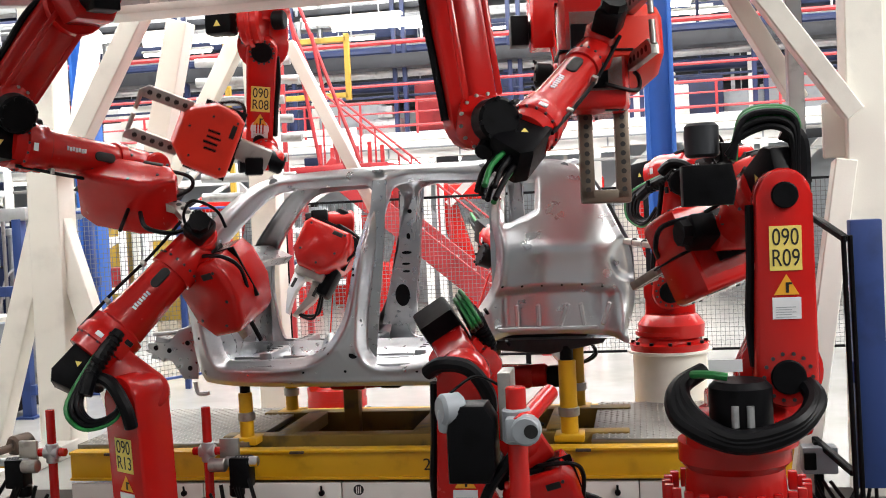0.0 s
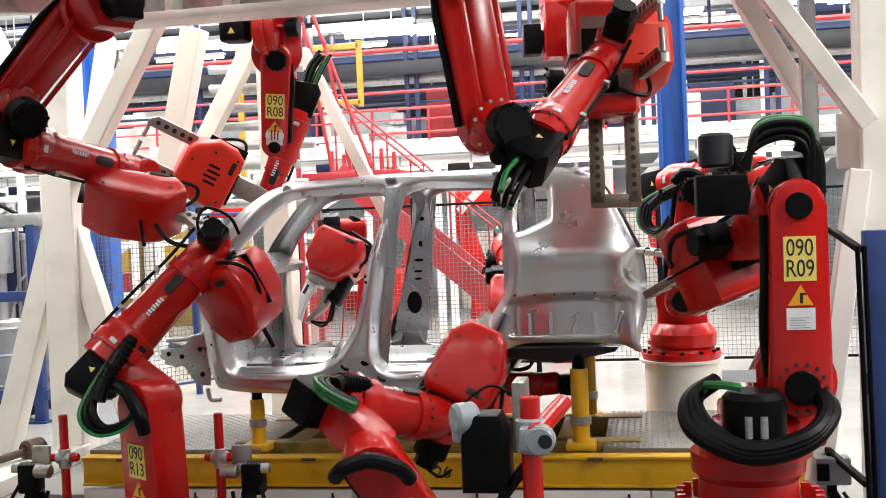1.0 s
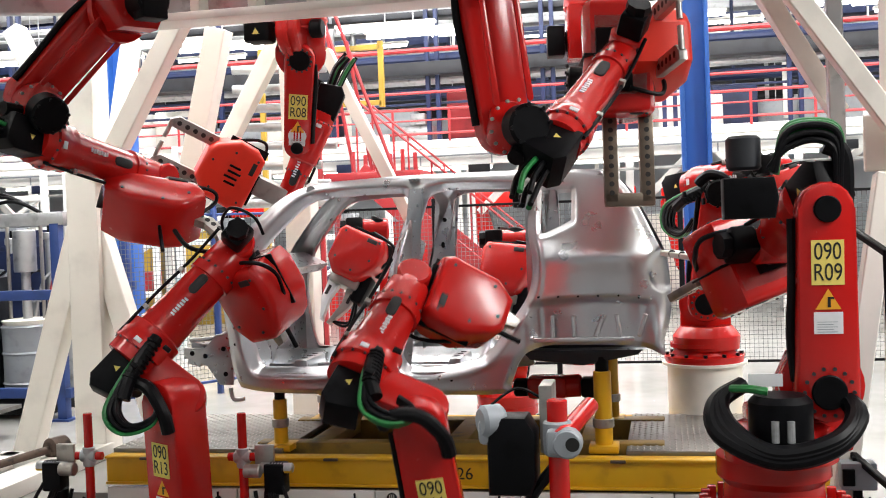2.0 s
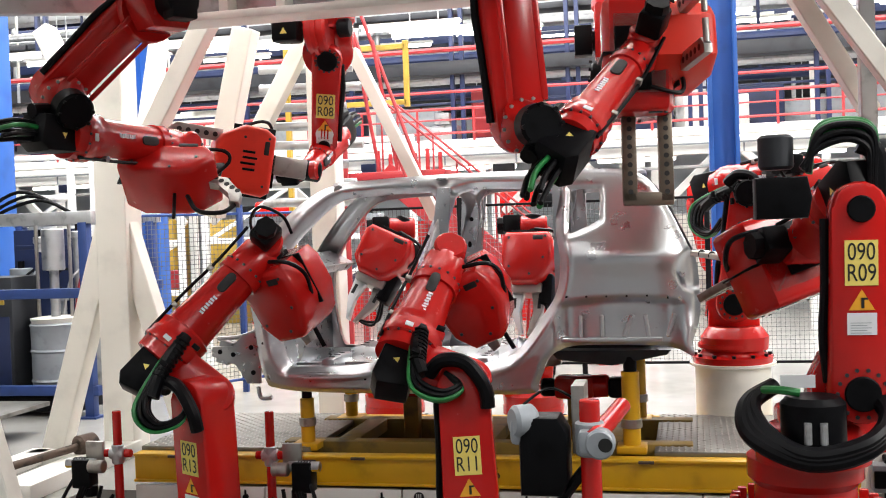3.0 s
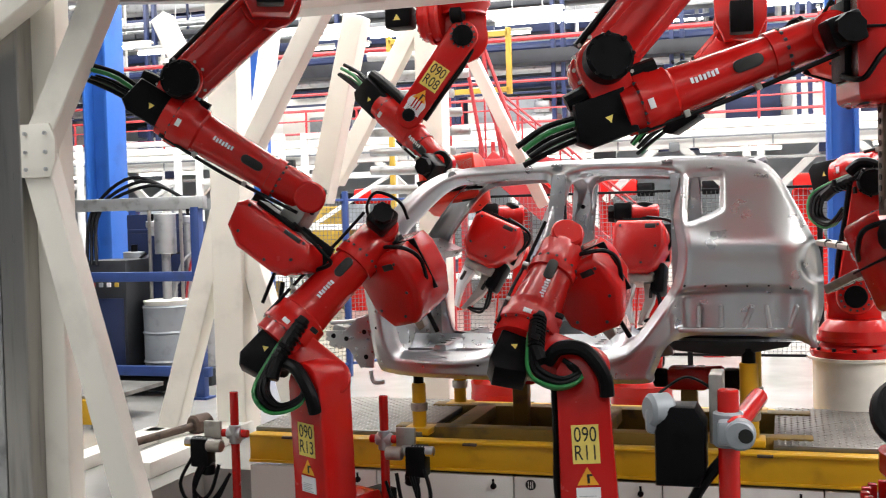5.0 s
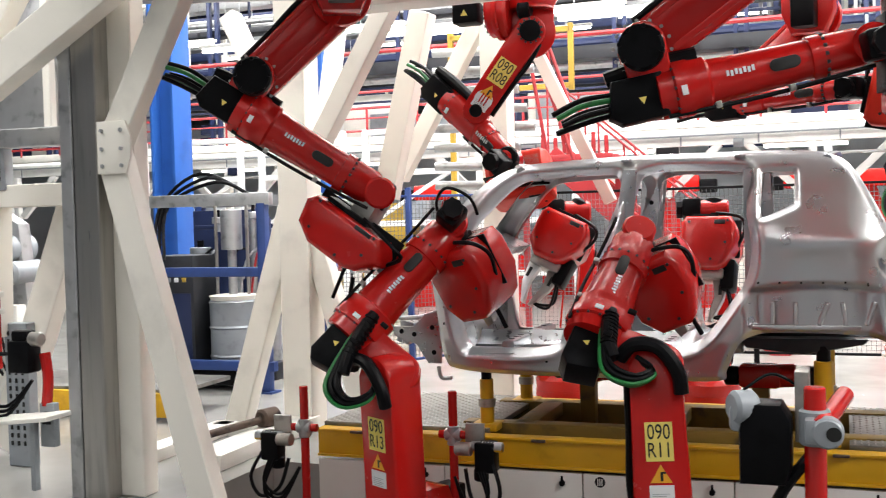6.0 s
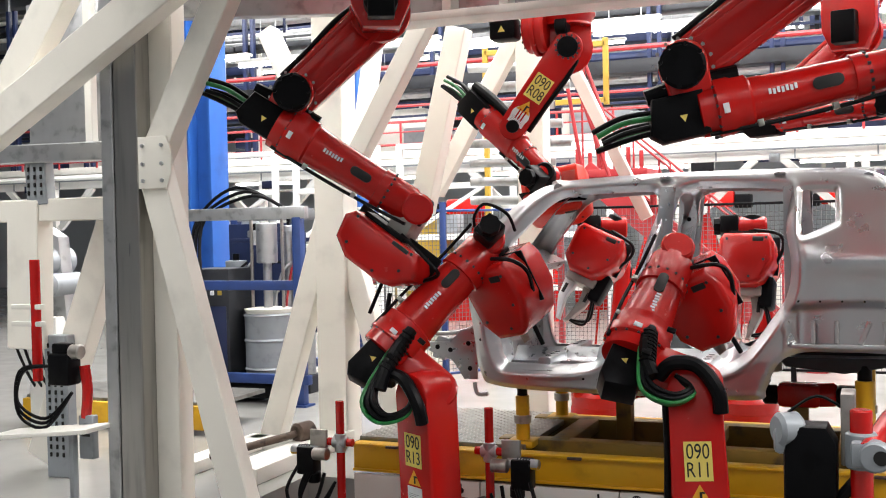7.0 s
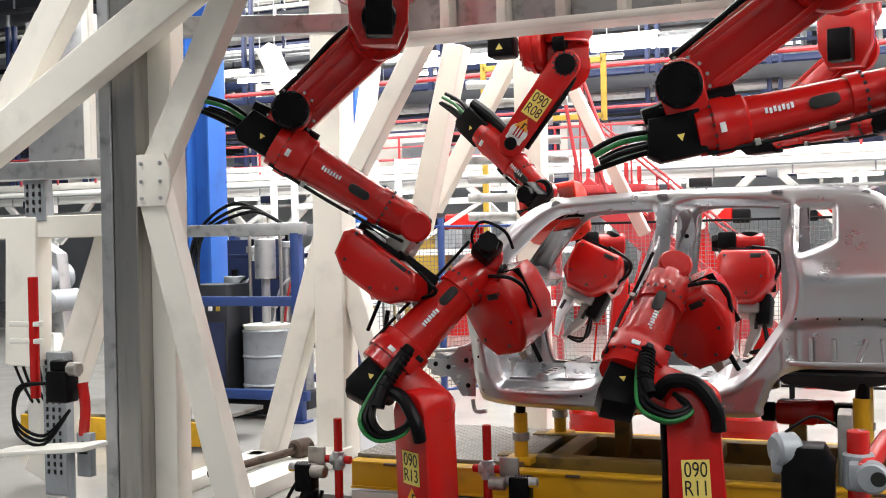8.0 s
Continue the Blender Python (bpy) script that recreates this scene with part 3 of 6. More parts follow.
frame_of("portal_frame", "cream painted steel portal with braced legs over the line", [
    ((-4.82, 7.25, 0.0), (-4.80, 7.25, 4.2), 0.28, 0.28),
    ((-5.50, 7.25, 0.0), (-4.88, 7.25, 1.95), 0.20, 0.18),
    ((-4.20, 7.25, 0.0), (-4.76, 7.25, 1.95), 0.18, 0.16),
    ((-4.62, 7.15, 2.35), (-3.80, 7.05, 3.62), 0.16, 0.17),
    ((-4.95, 7.35, 2.5), (-5.6, 7.5, 3.7), 0.16, 0.16),
    ((-4.9, 8.3, 3.7), (-4.6, 7.3, 2.4), 0.14, 0.14),
    ((-3.50, 8.9, 0.0), (-3.50, 8.9, 4.2), 0.26, 0.26),
    ((-4.55, 8.9, 2.2), (-3.6, 8.9, 3.8), 0.16, 0.16),
    ((-3.98, 8.2, 3.7), (-4.4, 8.2, 2.0), 0.20, 0.20),
    ((-3.1, 8.6, 3.5), (-2.35, 8.6, 1.9), 0.11, 0.11),
])
frame_of("near_frame", "cream painted braced frame with a galvanised upright", [
    ((-5.20, 4.80, 0.0), (-5.18, 4.80, 4.2), 0.10, 0.20, (0, 1, 0), GALV, "upright"),
    ((-5.045, 4.79, 0.0), (-5.025, 4.79, 4.2), 0.19, 0.18, (0, 1, 0), STRUT, "upright"),
    ((-4.86, 4.92, 0.0), (-4.84, 4.92, 4.2), 0.19, 0.16),
    ((-4.86, 4.78, 2.34), (-4.08, 4.70, 3.66), 0.19, 0.14),
    ((-4.86, 4.78, 2.30), (-4.18, 4.72, 0.0), 0.20, 0.14),
    ((-6.2, 4.62, 2.55), (-4.30, 4.62, 3.62), 0.26, 0.16),
    ((-6.25, 4.75, 2.6), (-5.38, 4.75, 3.80), 0.24, 0.16),
    ((-7.2, 5.3, 2.50), (-5.66, 5.3, 2.48), 0.14, 0.12, (0, 1, 0), GALV, "rail"),
    ((-7.2, 5.35, 2.06), (-5.2, 5.35, 2.06), 0.17, 0.14),
    ((-6.50, 5.35, 1.0), (-6.46, 5.35, 2.14), 0.30, 0.18),
    ((-6.32, 5.32, 2.1), (-6.34, 5.32, 2.5), 0.20, 0.10, (0, 1, 0), GREY, "slotted_strut"),
    ((-6.28, 5.42, 0.0), (-6.28, 5.42, 1.1), 0.22, 0.10, (0, 1, 0), GREY, "slotted_strut"),
    ((-6.62, 5.6, 0.1), (-5.72, 5.5, 2.1), 0.24, 0.16),
    ((-5.3, 5.0, 3.42), (-3.2, 6.9, 3.62), 0.12, 0.14, (0, 0, 1), GALV, "rail"),
    ((-5.86, 5.36, 2.5), (-5.86, 5.36, 4.0), 0.07, 0.07, (0, 1, 0), WHITE, "edge_post"),
])
GP = thing("gusset_plate", (-4.80, 4.69, 2.32), "cream bolted gusset plate on the frame", "plate")
bm = bmesh.new()
prism(bm, [(-0.12, -0.16), (0.10, -0.16), (0.14, -0.05), (0.14, 0.08), (0.10, 0.18), (-0.12, 0.18)], 0.02, None, 0.004)
gp = part("plate", bm, CREAM, GP)
for x in (-0.08, 0.07):
    for z in (-0.11, 0.0, 0.12):
        bm = bmesh.new()
        cyl(bm, (x, -0.01, z), (x, -0.024, z), 0.013, seg=6)
        part("bolt", bm, GALV, gp)
SP = thing("sheet_panel", (-6.3, 5.5, 2.5), "plain galvanised sheet panel behind the frame", "panel")
bm = bmesh.new()
box(bm, (0.1, 0, 0.6), (0.75, 0.02, 1.15), None, 0.004)
part("sheet", bm, GALV, SP)
frame_of("right_frame", "cream painted braced frame beside the robot", [
    ((1.37, 5.9, 0.0), (1.40, 5.9, 4.2), 0.22, 0.27),
    ((1.62, 6.1, 0.0), (1.62, 6.1, 4.2), 0.22, 0.2),
    ((1.30, 5.7, 2.32), (0.62, 5.6, 3.3), 0.12, 0.15),
    ((1.12, 6.6, 2.5), (0.55, 6.5, 3.5), 0.12, 0.20),
    ((1.26, 5.8, 2.05), (0.90, 5.6, 0.0), 0.13, 0.15),
    ((1.06, 6.3, 0.0), (1.06, 6.3, 4.2), 0.10, 0.12, (0, 1, 0), GALV, "upright"),
    ((1.15, 5.88, 2.24), (1.75, 5.88, 2.24), 0.34, 0.05),
])
bm = bmesh.new()
for y in (4.5, 5.5, 6.6, 7.6):
    box(bm, (-1.7, y, 4.36), (7.2, 0.16, 0.2), None, 0.01)
for i in range(8):
    box(bm, (-4.9 + i * 0.95, 6.1, 4.22), (0.14, 3.4, 0.14), None, 0.006)
setting("robot_deck", bm, CREAM, "open cream steel beams from which the robots hang", "deck")
# plates above the view, added to keep overhead light off the hanging robots
bm = bmesh.new()
for i in range(6):
    box(bm, (-4.7 + i * 1.2, 3.85, 4.48), (1.19, 2.7, 0.03), None, 0.004)
setting("deck_plating", bm, GALV, "unseen galvanised plates added over the robots as a light blocker", "deck")
for bx, by in ((-3.45, 5.35), (-0.70, 4.60), (-2.78, 7.3), (-0.56, 7.6)):
    bm = bmesh.new()
    box(bm, (bx, by, 4.04), (0.7, 0.7, 0.24), None, 0.02)
    tagged(part("mounting_block", bm, DARK), "dark steel block under the robot deck", "mounting block", "mounting blocks")
# ribbed girder over the line
G = thing("girder", (-2.0, 6.35, 3.4), "white ribbed girder spanning over the line", "girder")
inv = Matrix.Translation((2.0, -6.35, -3.4))
for z in (3.42, 3.90):
    bm = bmesh.new()
    box(bm, (-1.3, 6.35, z), (6.0, 0.30, 0.06), None, 0.006)
    part("flange", bm, WHITE, G).matrix_parent_inverse = inv
bm = bmesh.new()
box(bm, (-1.3, 6.40, 3.66), (6.0, 0.03, 0.42))
part("web", bm, GALV, G).matrix_parent_inverse = inv
for i in range(14):
    bm = bmesh.new()
    box(bm, (-4.2 + i * 0.44, 6.30, 3.66), (0.07, 0.17, 0.416), None, 0.004)
    part("rib", bm, WHITE, G).matrix_parent_inverse = inv


# ---- robots ----
MOVES = []


def hermite(keys, t):
    """Smooth values between rows of (t, values)."""
    ts = [k[0] for k in keys]
    vs = [np.array(k[1], float) for k in keys]
    if t <= ts[0]:
        return vs[0]
    if t >= ts[-1]:
        return vs[-1]
    i = max(j for j in range(len(ts)) if ts[j] <= t)
    h = ts[i + 1] - ts[i]

    def slope(j):
        if j == 0 or j == len(ts) - 1:
            return 0 * vs[0]
        a, b = (vs[j] - vs[j - 1]) / (ts[j] - ts[j - 1]), (vs[j + 1] - vs[j]) / (ts[j + 1] - ts[j])
        return np.where(a * b > 0, 2 * a * b / (a + b + 1e-12 * (a + b == 0)), 0)
    u = (t - ts[i]) / h
    return ((1 + 2 * u) * (1 - u) ** 2 * vs[i] + u * (1 - u) ** 2 * h * slope(i) + u * u * (3 - 2 * u) * vs[i + 1] + u * u * (u - 1) * h * slope(i + 1))


def basis(z, hint, at):
    z = Vector(z).normalized()
    x = Vector(hint)
    x = (x - z * x.dot(z)).normalized()
    y = z.cross(x)
    return Matrix(((x.x, y.x, z.x, at[0]), (x.y, y.y, z.y, at[1]), (x.z, y.z, z.z, at[2]), (0, 0, 0, 1)))


def arm_poses(k, L1, L2, a, axis=None):
    """World poses of turret, lower arm, forearm and gun from a row of elbow, wrist, gun axis, gun side and offset hint."""
    E, W, D, U, H, S = (Vector(k[i:i + 3]) for i in range(0, 18, 3))
    E = S + (E - S).normalized() * L1
    v = (W - E).normalized()
    h = (H - v * H.dot(v)).normalized()
    be = math.atan2(a, L2)
    z, x = math.cos(be) * v - math.sin(be) * h, math.sin(be) * v + math.cos(be) * h
    W = E + v * math.hypot(a, L2)
    y = z.cross(x)
    fore = Matrix(((x.x, y.x, z.x, E.x), (x.y, y.y, z.y, E.y), (x.z, y.z, z.z, E.z), (0, 0, 0, 1)))
    zl = (E - S).normalized()
    ya = Vector(axis) if axis else y
    yl = (ya - zl * ya.dot(zl)).normalized()
    xl = yl.cross(zl)
    low = Matrix(((xl.x, yl.x, zl.x, S.x), (xl.y, yl.y, zl.y, S.y), (xl.z, yl.z, zl.z, S.z), (0, 0, 0, 1)))
    yt = Vector((yl.x, yl.y, 0)).normalized()
    xt = yt.cross(Vector((0, 0, 1)))
    tur = Matrix(((xt.x, yt.x, 0, S.x), (xt.y, yt.y, 0, S.y), (xt.z, yt.z, 1, S.z), (0, 0, 0, 1)))
    return tur, low, fore, basis(D, U, W)


def code_label(text, lower, y, near, z, flip=False):
    """A yellow code plate, a warning triangle and a data sheet on the lower arm's face."""
    s = 1 if near > 0 else -1
    m = Matrix(((-s * 1.0, 0, 0, 0), (0, 0, s, y), (0, 1, 0, z), (0, 0, 0, 1)))
    if flip:
        m = m @ Matrix.Rotation(math.pi, 4, "Z")
    bm = bmesh.new()
    box(bm, (0, 0, 0.002), (0.152, 0.215, 0.003), m)
    part("code_plate", bm, LABEL, lower, "yellow plate with black characters")
    words(text, 0.105, m @ Matrix.Translation((0, 0, 0.0042)) @ Matrix.Diagonal((0.82, 1.12, 1, 1)), INK, lower)
    bm = bmesh.new()
    vs = [bm.verts.new(m @ Vector(p)) for p in ((-0.06, -0.225, 0.003), (0.06, -0.225, 0.003), (0, -0.125, 0.003))]
    bm.faces.new(vs)
    part("warning_sign", bm, ORANGE, lower, "orange warning triangle")
    bm = bmesh.new()
    box(bm, (0.004, -0.19, 0.0035), (0.014, 0.05, 0.002), m)
    box(bm, (0.012, -0.170, 0.0035), (0.03, 0.010, 0.002), m)
    part("symbol", bm, INK, lower)
    bm = bmesh.new()
    box(bm, (0, -0.29, 0.002), (0.135, 0.105, 0.003), m)
    part("data_sheet", bm, PAPER, lower, "white data sheet")
    bm = bmesh.new()
    for q in range(5):
        box(bm, (-0.005 - 0.01 * (q % 2), -0.285 - q * 0.012, 0.004), (0.095 - 0.02 * (q % 2), 0.003, 0.001), m)
    tagged(part("printing", bm, GREY, lower), kind="stuff")


def emblem(parent, m, r=0.09):
    """A plain round white mark with dark bars."""
    bm = bmesh.new()
    lathe(bm, [(0, r), (0.002, r)], m, 28)
    o = part("round_mark", bm, PAPER, parent, "round white mark with red bars")
    bm = bmesh.new()
    for x, w in ((-0.35, 0.16), (0.0, 0.16), (0.32, 0.16)):
        box(bm, (x * r, -0.05 * r, 0.003), (w * r, 1.2 * r, 0.002), m)
    tagged(part("mark_print", bm, RED, parent), kind="stuff")


def gun_mesh(gun, kind, size, reach=0.0):
    w, d, h = size
    before = set(gun.children)
    bm = bmesh.new()
    cyl(bm, (0, 0, -0.10), (0, 0, 0.10), 0.085, seg=20, bev=0.015)
    part("wrist_flange", bm, BLACK if kind != "side" else RED, gun)
    bm = bmesh.new()
    box(bm, (0, 0, 0.115), (w * 0.75, d * 0.7, 0.03), None, 0.006)
    part("mounting_plate", bm, STEEL, gun)
    prof = [(-w * 0.5, 0.16), (-w * 0.42, 0.10), (w * 0.40, 0.10), (w * 0.5, 0.18), (w * 0.52, h * 0.62), (w * 0.34, h * 0.92), (w * 0.2, h), (-w * 0.25, h), (-w * 0.46, h * 0.80)]
    bm = bmesh.new()
    prism(bm, prof, d, None, 0.045, 3)
    part("cover", bm, CORAL if kind == "coral" else RED, gun, "moulded red cover of the weld gun")
    for s in (-1, 1):
        for q in range(4 if kind == "coral" else 0):
            bm = bmesh.new()
            box(bm, (-w * 0.12 + q * w * 0.085, s * (d / 2 - 0.001), h * 0.52 + 0.012 * (q % 2)), (w * 0.035, 0.012, h * (0.22 - 0.03 * abs(q - 1.5))), None, 0.003)
            part("slot", bm, BLACK if kind == "coral" else INK, gun)
        bm = bmesh.new()
        box(bm, (w * 0.22, s * (d / 2 - 0.002), h * 0.30), (w * 0.2, 0.012, h * 0.07), None, 0.004)
        part("recess", bm, INK, gun)
    bm = bmesh.new()
    box(bm, (0, 0, h * 0.45), (w * 1.055, 0.012, h * 0.6), None, 0.004)
    part("seam", bm, BLACK, gun)
    bm = bmesh.new()
    for s in (-1, 1):
        for qx, qz in ((-0.34, 0.3), (0.36, 0.28), (-0.3, 0.76), (0.34, 0.62), (0.1, 0.88)):
            cyl(bm, (w * qx, s * (d / 2 - 0.002), h * qz), (w * qx, s * (d / 2 + 0.006), h * qz), 0.011, seg=8)
    tagged(part("cover_screwing", bm, DARK, gun), kind="stuff")
    bm = bmesh.new()
    hose(bm, [(w * 0.1, d * 0.3, 0.06), (w * 0.55, d * 0.35, 0.10), (w * 0.62, d * 0.2, h * 0.35), (w * 0.5, 0.05, h * 0.6)], 0.014, 6)
    part("cable", bm, HOSEB, gun)
    bm = bmesh.new()
    box(bm, (-w * 0.1, d * 0.05, 0.085), (w * 0.5, d * 0.55, 0.035), None, 0.006)
    part("adapter", bm, BLACK, gun)
    if kind == "jaw":
        # pale cast block and two slim jaws that meet at the tips
        bm = bmesh.new()
        box(bm, (0, 0, h + 0.02), (w * 0.6, d * 0.5, 0.09), None, 0.02)
        box(bm, (-w * 0.2, -d * 0.2, h - 0.10), (w * 0.5, d * 0.65, 0.09), None, 0.02)
        part("cast_block", bm, STEEL, gun, "pale cast metal block")
        for s in (-1, 1):
            bm = bmesh.new()
            prism(bm, [(s * 0.03, h + 0.05), (s * 0.15, h + 0.05), (s * 0.13, h + 0.22), (s * 0.05, h + 0.40), (s * 0.015, h + 0.40), (s * 0.07, h + 0.20)], 0.07, None, 0.01)
            arm = part("gun_arm", bm, STEEL if s > 0 else SILVER, gun, "slim steel electrode jaw")
            bm = bmesh.new()
            box(bm, (s * 0.105, 0, h + 0.14), (0.03, 0.074, 0.09), None, 0.004)
            part("slot", bm, INK, arm)
        bm = bmesh.new()
        box(bm, (w * 0.36, 0, h + 0.02), (0.12, 0.16, 0.26), None, 0.03)
        part("transformer", bm, BLACK, gun)
        for q in range(2):
            bm = bmesh.new()
            hose(bm, [(w * 0.35, 0.05 * q, h + 0.12), (w * 0.45, 0.05 * q, h + 0.30 + 0.05 * q), (w * 0.1, 0.0, h + 0.36), (0.05, 0, h + 0.24)], 0.012, 6)
            part("cable", bm, HOSEB, gun)
    elif kind in ("arms", "coral"):
        # drilled steel arms that meet at the weld tips
        for s in (-1, 1):
            bm = bmesh.new()
            prism(bm, [(0, 0), (0.10, 0), (0.10, 0.36), (0.05, 0.42), (0, 0.42)], 0.05, Matrix.Translation((s * w * 0.32 - 0.05, 0.0, h - 0.06)), 0.006)
            arm = part("gun_arm", bm, STEEL, gun, "drilled steel electrode arm")
            for q in range(5):
                bm = bmesh.new()
                x = s * w * 0.32
                cyl(bm, (x, -0.027, h + 0.0 + q * 0.07), (x, 0.027, h + q * 0.07), 0.020, seg=12)
                part("bore", bm, INK, arm)
        bm = bmesh.new()
        cyl(bm, (-w * 0.3, 0, h + 0.34), (-0.02, 0, h + 0.34), 0.018, seg=12)
        cyl(bm, (0.02, 0, h + 0.34), (w * 0.3, 0, h + 0.34), 0.018, seg=12)
        part("electrode", bm, STEEL, gun)
    elif kind == "hook":
        # a bent drilled arm past the end of the cover, with the welding tip
        bm = bmesh.new()
        prism(bm, [(0.30 * w, h * 0.5), (0.62 * w, h * 0.62), (0.80 * w, h * 1.0), (0.80 * w, h * 1.25), (0.70 * w, h * 1.25), (0.68 * w, h * 1.02), (0.54 * w, h * 0.78), (0.30 * w, h * 0.72)], 0.06, None, 0.008)
        arm = part("gun_arm", bm, STEEL, gun, "bent drilled steel electrode arm")
        for q in range(5):
            x, z = w * (0.50 + 0.065 * q), h * (0.63 + 0.085 * q)
            bm = bmesh.new()
            cyl(bm, (x, -0.033, z), (x, 0.033, z), 0.019, seg=12)
            part("bore", bm, INK, arm)
        bm = bmesh.new()
        cyl(bm, (0.1 * w, 0, h - 0.03), (0.18 * w, 0, h + 0.24), 0.013, seg=10)
        part("electrode", bm, BLACK, gun)
        bm = bmesh.new()
        hose(bm, [(0.75 * w, 0, h * 1.25), (0.66 * w, 0.02, h * 1.5), (0.42 * w, 0.03, h * 1.5), (0.26 * w, 0.02, h * 1.1)], 0.016, 8)
        part("cable", bm, HOSEB, gun)
    elif kind == "frame":
        # drilled frame that hangs under the gun
        for x in (-0.05, 0.17):
            bm = bmesh.new()
            box(bm, (x, d / 2 + 0.24, h * 0.6), (0.085, 0.56, 0.06), None, 0.008)
            fr = part("gun_arm", bm, BRONZE, gun, "drilled dark bronze gun frame")
            for q in range(9):
                bm = bmesh.new()
                cyl(bm, (x, d / 2 + 0.02 + q * 0.055, h * 0.6 - 0.034), (x, d / 2 + 0.02 + q * 0.055, h * 0.6 + 0.034), 0.016, seg=10)
                part("bore", bm, INK, fr)
        bm = bmesh.new()
        box(bm, (0.06, d / 2 + 0.50, h * 0.6), (0.30, 0.08, 0.06), None, 0.008)
        part("crossbar", bm, BRONZE, gun)
    else:
        bm = bmesh.new()
        cyl(bm, (0.05, 0, h - 0.03), (0.05, 0, h + 0.16), 0.016, seg=12)
        part("electrode", bm, BLACK, gun)
        bm = bmesh.new()
        prism(bm, [(-0.06, 0), (0.05, 0), (0.03, 0.12), (-0.03, 0.14)], 0.06, Matrix.Translation((-w * 0.1, 0, h - 0.02)), 0.006)
        part("gun_arm", bm, STEEL, gun)
    if reach:
        bm = bmesh.new()
        box(bm, (0, 0, reach / 2 + 0.06), (0.16, 0.18, reach + 0.06), None, 0.01)
        part("spacer", bm, STEEL, gun)
        for o in gun.children:
            if o.name.split(".")[0] not in ("wrist_flange", "spacer"):
                o.location.z += reach



def robot(label, base, S, keys, L1=0.95, L2=1.1, a=0.24, plate_near=True, ceiling=False, code="", gun=("box", (0.34, 0.36, 0.52)),
          hoses="loop", motor=True, axis=None, zlab=0.62, thick=1.0, back=0.42, toff=0.0, reach=0.0, extras=(), fat=1.0, mark=False, droop=1.0, deep=1.0, wside=0, group="welding robots"):
    """keys: rows of (t, elbow, wrist, gun axis, gun side, offset hint)."""
    rb = thing("welding_robot", base, label, "robot", group)
    inv = Matrix.Translation(base).inverted()
    rows = [(k[0], [c for v in (*k[1:6], k[6] if len(k) > 6 else S) for c in v]) for k in keys]
    poses = arm_poses(list(rows[0][1]), L1, L2, a, axis)
    near = 1 if arm_poses(list(rows[-1][1]), L1, L2, a, axis)[2][1][1] < 0 else -1
    wn = -near if wside < 0 else (1 if poses[2][1][1] < 0 else -1)
    lnear = 1 if poses[1][1][1] < 0 else -1
    sd = lnear if plate_near else -lnear
    f = fat
    up = -1 if ceiling else 1
    # base
    hb = abs(S[2] - base[2])
    bm = bmesh.new()
    m = Matrix.Scale(up, 4, (0, 0, 1))
    lathe(bm, [(0, 0.36 * f), (0.05, 0.37 * f), (0.06, 0.30 * f), (max(0.1, hb - 0.5), 0.27 * f), (max(0.12, hb - 0.46), 0.31 * f), (max(0.15, hb - 0.36), 0.31 * f)], m, 28)
    part("base", bm, RED, rb)
    bm = bmesh.new()
    for q in range(12):
        an = q * math.pi / 6
        cyl(bm, (0.335 * f * math.cos(an), 0.335 * f * math.sin(an), up * 0.05), (0.335 * f * math.cos(an), 0.335 * f * math.sin(an), up * 0.075), 0.016, seg=6)
    tagged(part("bolt_ring", bm, BLACK, rb), kind="stuff")
    # turret
    bm = bmesh.new()
    lathe(bm, [(-0.36, 0.30 * f), (-0.26, 0.31 * f), (-0.20, 0.26 * f), (-0.18, 0.2)], Matrix.Translation((toff, 0, 0)) @ m, 28)
    if toff:
        box(bm, (toff * 0.5, -sd * 0.10, -0.22 * up), (abs(toff) + 0.3, 0.3, 0.22), None, 0.03)
    prism(bm, [(-0.20, -0.26 * up), (0.20, -0.26 * up), (0.19, 0.0), (0.12, 0.15 * up), (-0.12, 0.15 * up), (-0.19, 0.0)], 0.24 * f, Matrix.Translation((0, -sd * 0.16 * f, 0)), 0.02)
    tur = part("turret", bm, RED, rb)
    bm = bmesh.new()
    cyl(bm, (0, -sd * 0.27 * f, 0), (0, -sd * 0.46 * f, 0), 0.11 * f, seg=20, bev=0.012)
    box(bm, (0, -sd * 0.40 * f, 0.0), (0.17, 0.14, 0.24), None, 0.012)
    part("drive_motor", bm, BLACK, tur, "black drive motor")
    bm = bmesh.new()
    lathe(bm, [(0, 0.20), (0.02, 0.205), (0.06, 0.205), (0.07, 0.17)], aim((0, -sd * 0.02, 0), (0, sd * 0.2, 0)), 28)
    part("gear_ring", bm, RED, tur)
    # lower arm
    wd = 0.30 * f
    bm = bmesh.new()
    prism(bm, stadium(wd * 1.1, wd * 0.95, 0, L1), 0.15 * f * deep, Matrix.Translation((0, sd * (0.215 - 0.075 * deep) * f, 0)), 0.022, 2)
    low = part("lower_arm", bm, RED, rb)
    bm = bmesh.new()
    cyl(bm, (0, sd * 0.212 * f, 0.0), (0, sd * 0.235 * f, 0.0), 0.085, seg=20, bev=0.006)
    part("pivot_cap", bm, BLACK, low)
    bm = bmesh.new()
    for q in range(14):
        an = q * math.pi / 7
        cyl(bm, (0.125 * f * math.cos(an), sd * 0.213 * f, 0.125 * f * math.sin(an)), (0.125 * f * math.cos(an), sd * 0.225 * f, 0.125 * f * math.sin(an)), 0.010, seg=6)
    tagged(part("arm_bolting", bm, DARK, low), kind="stuff")
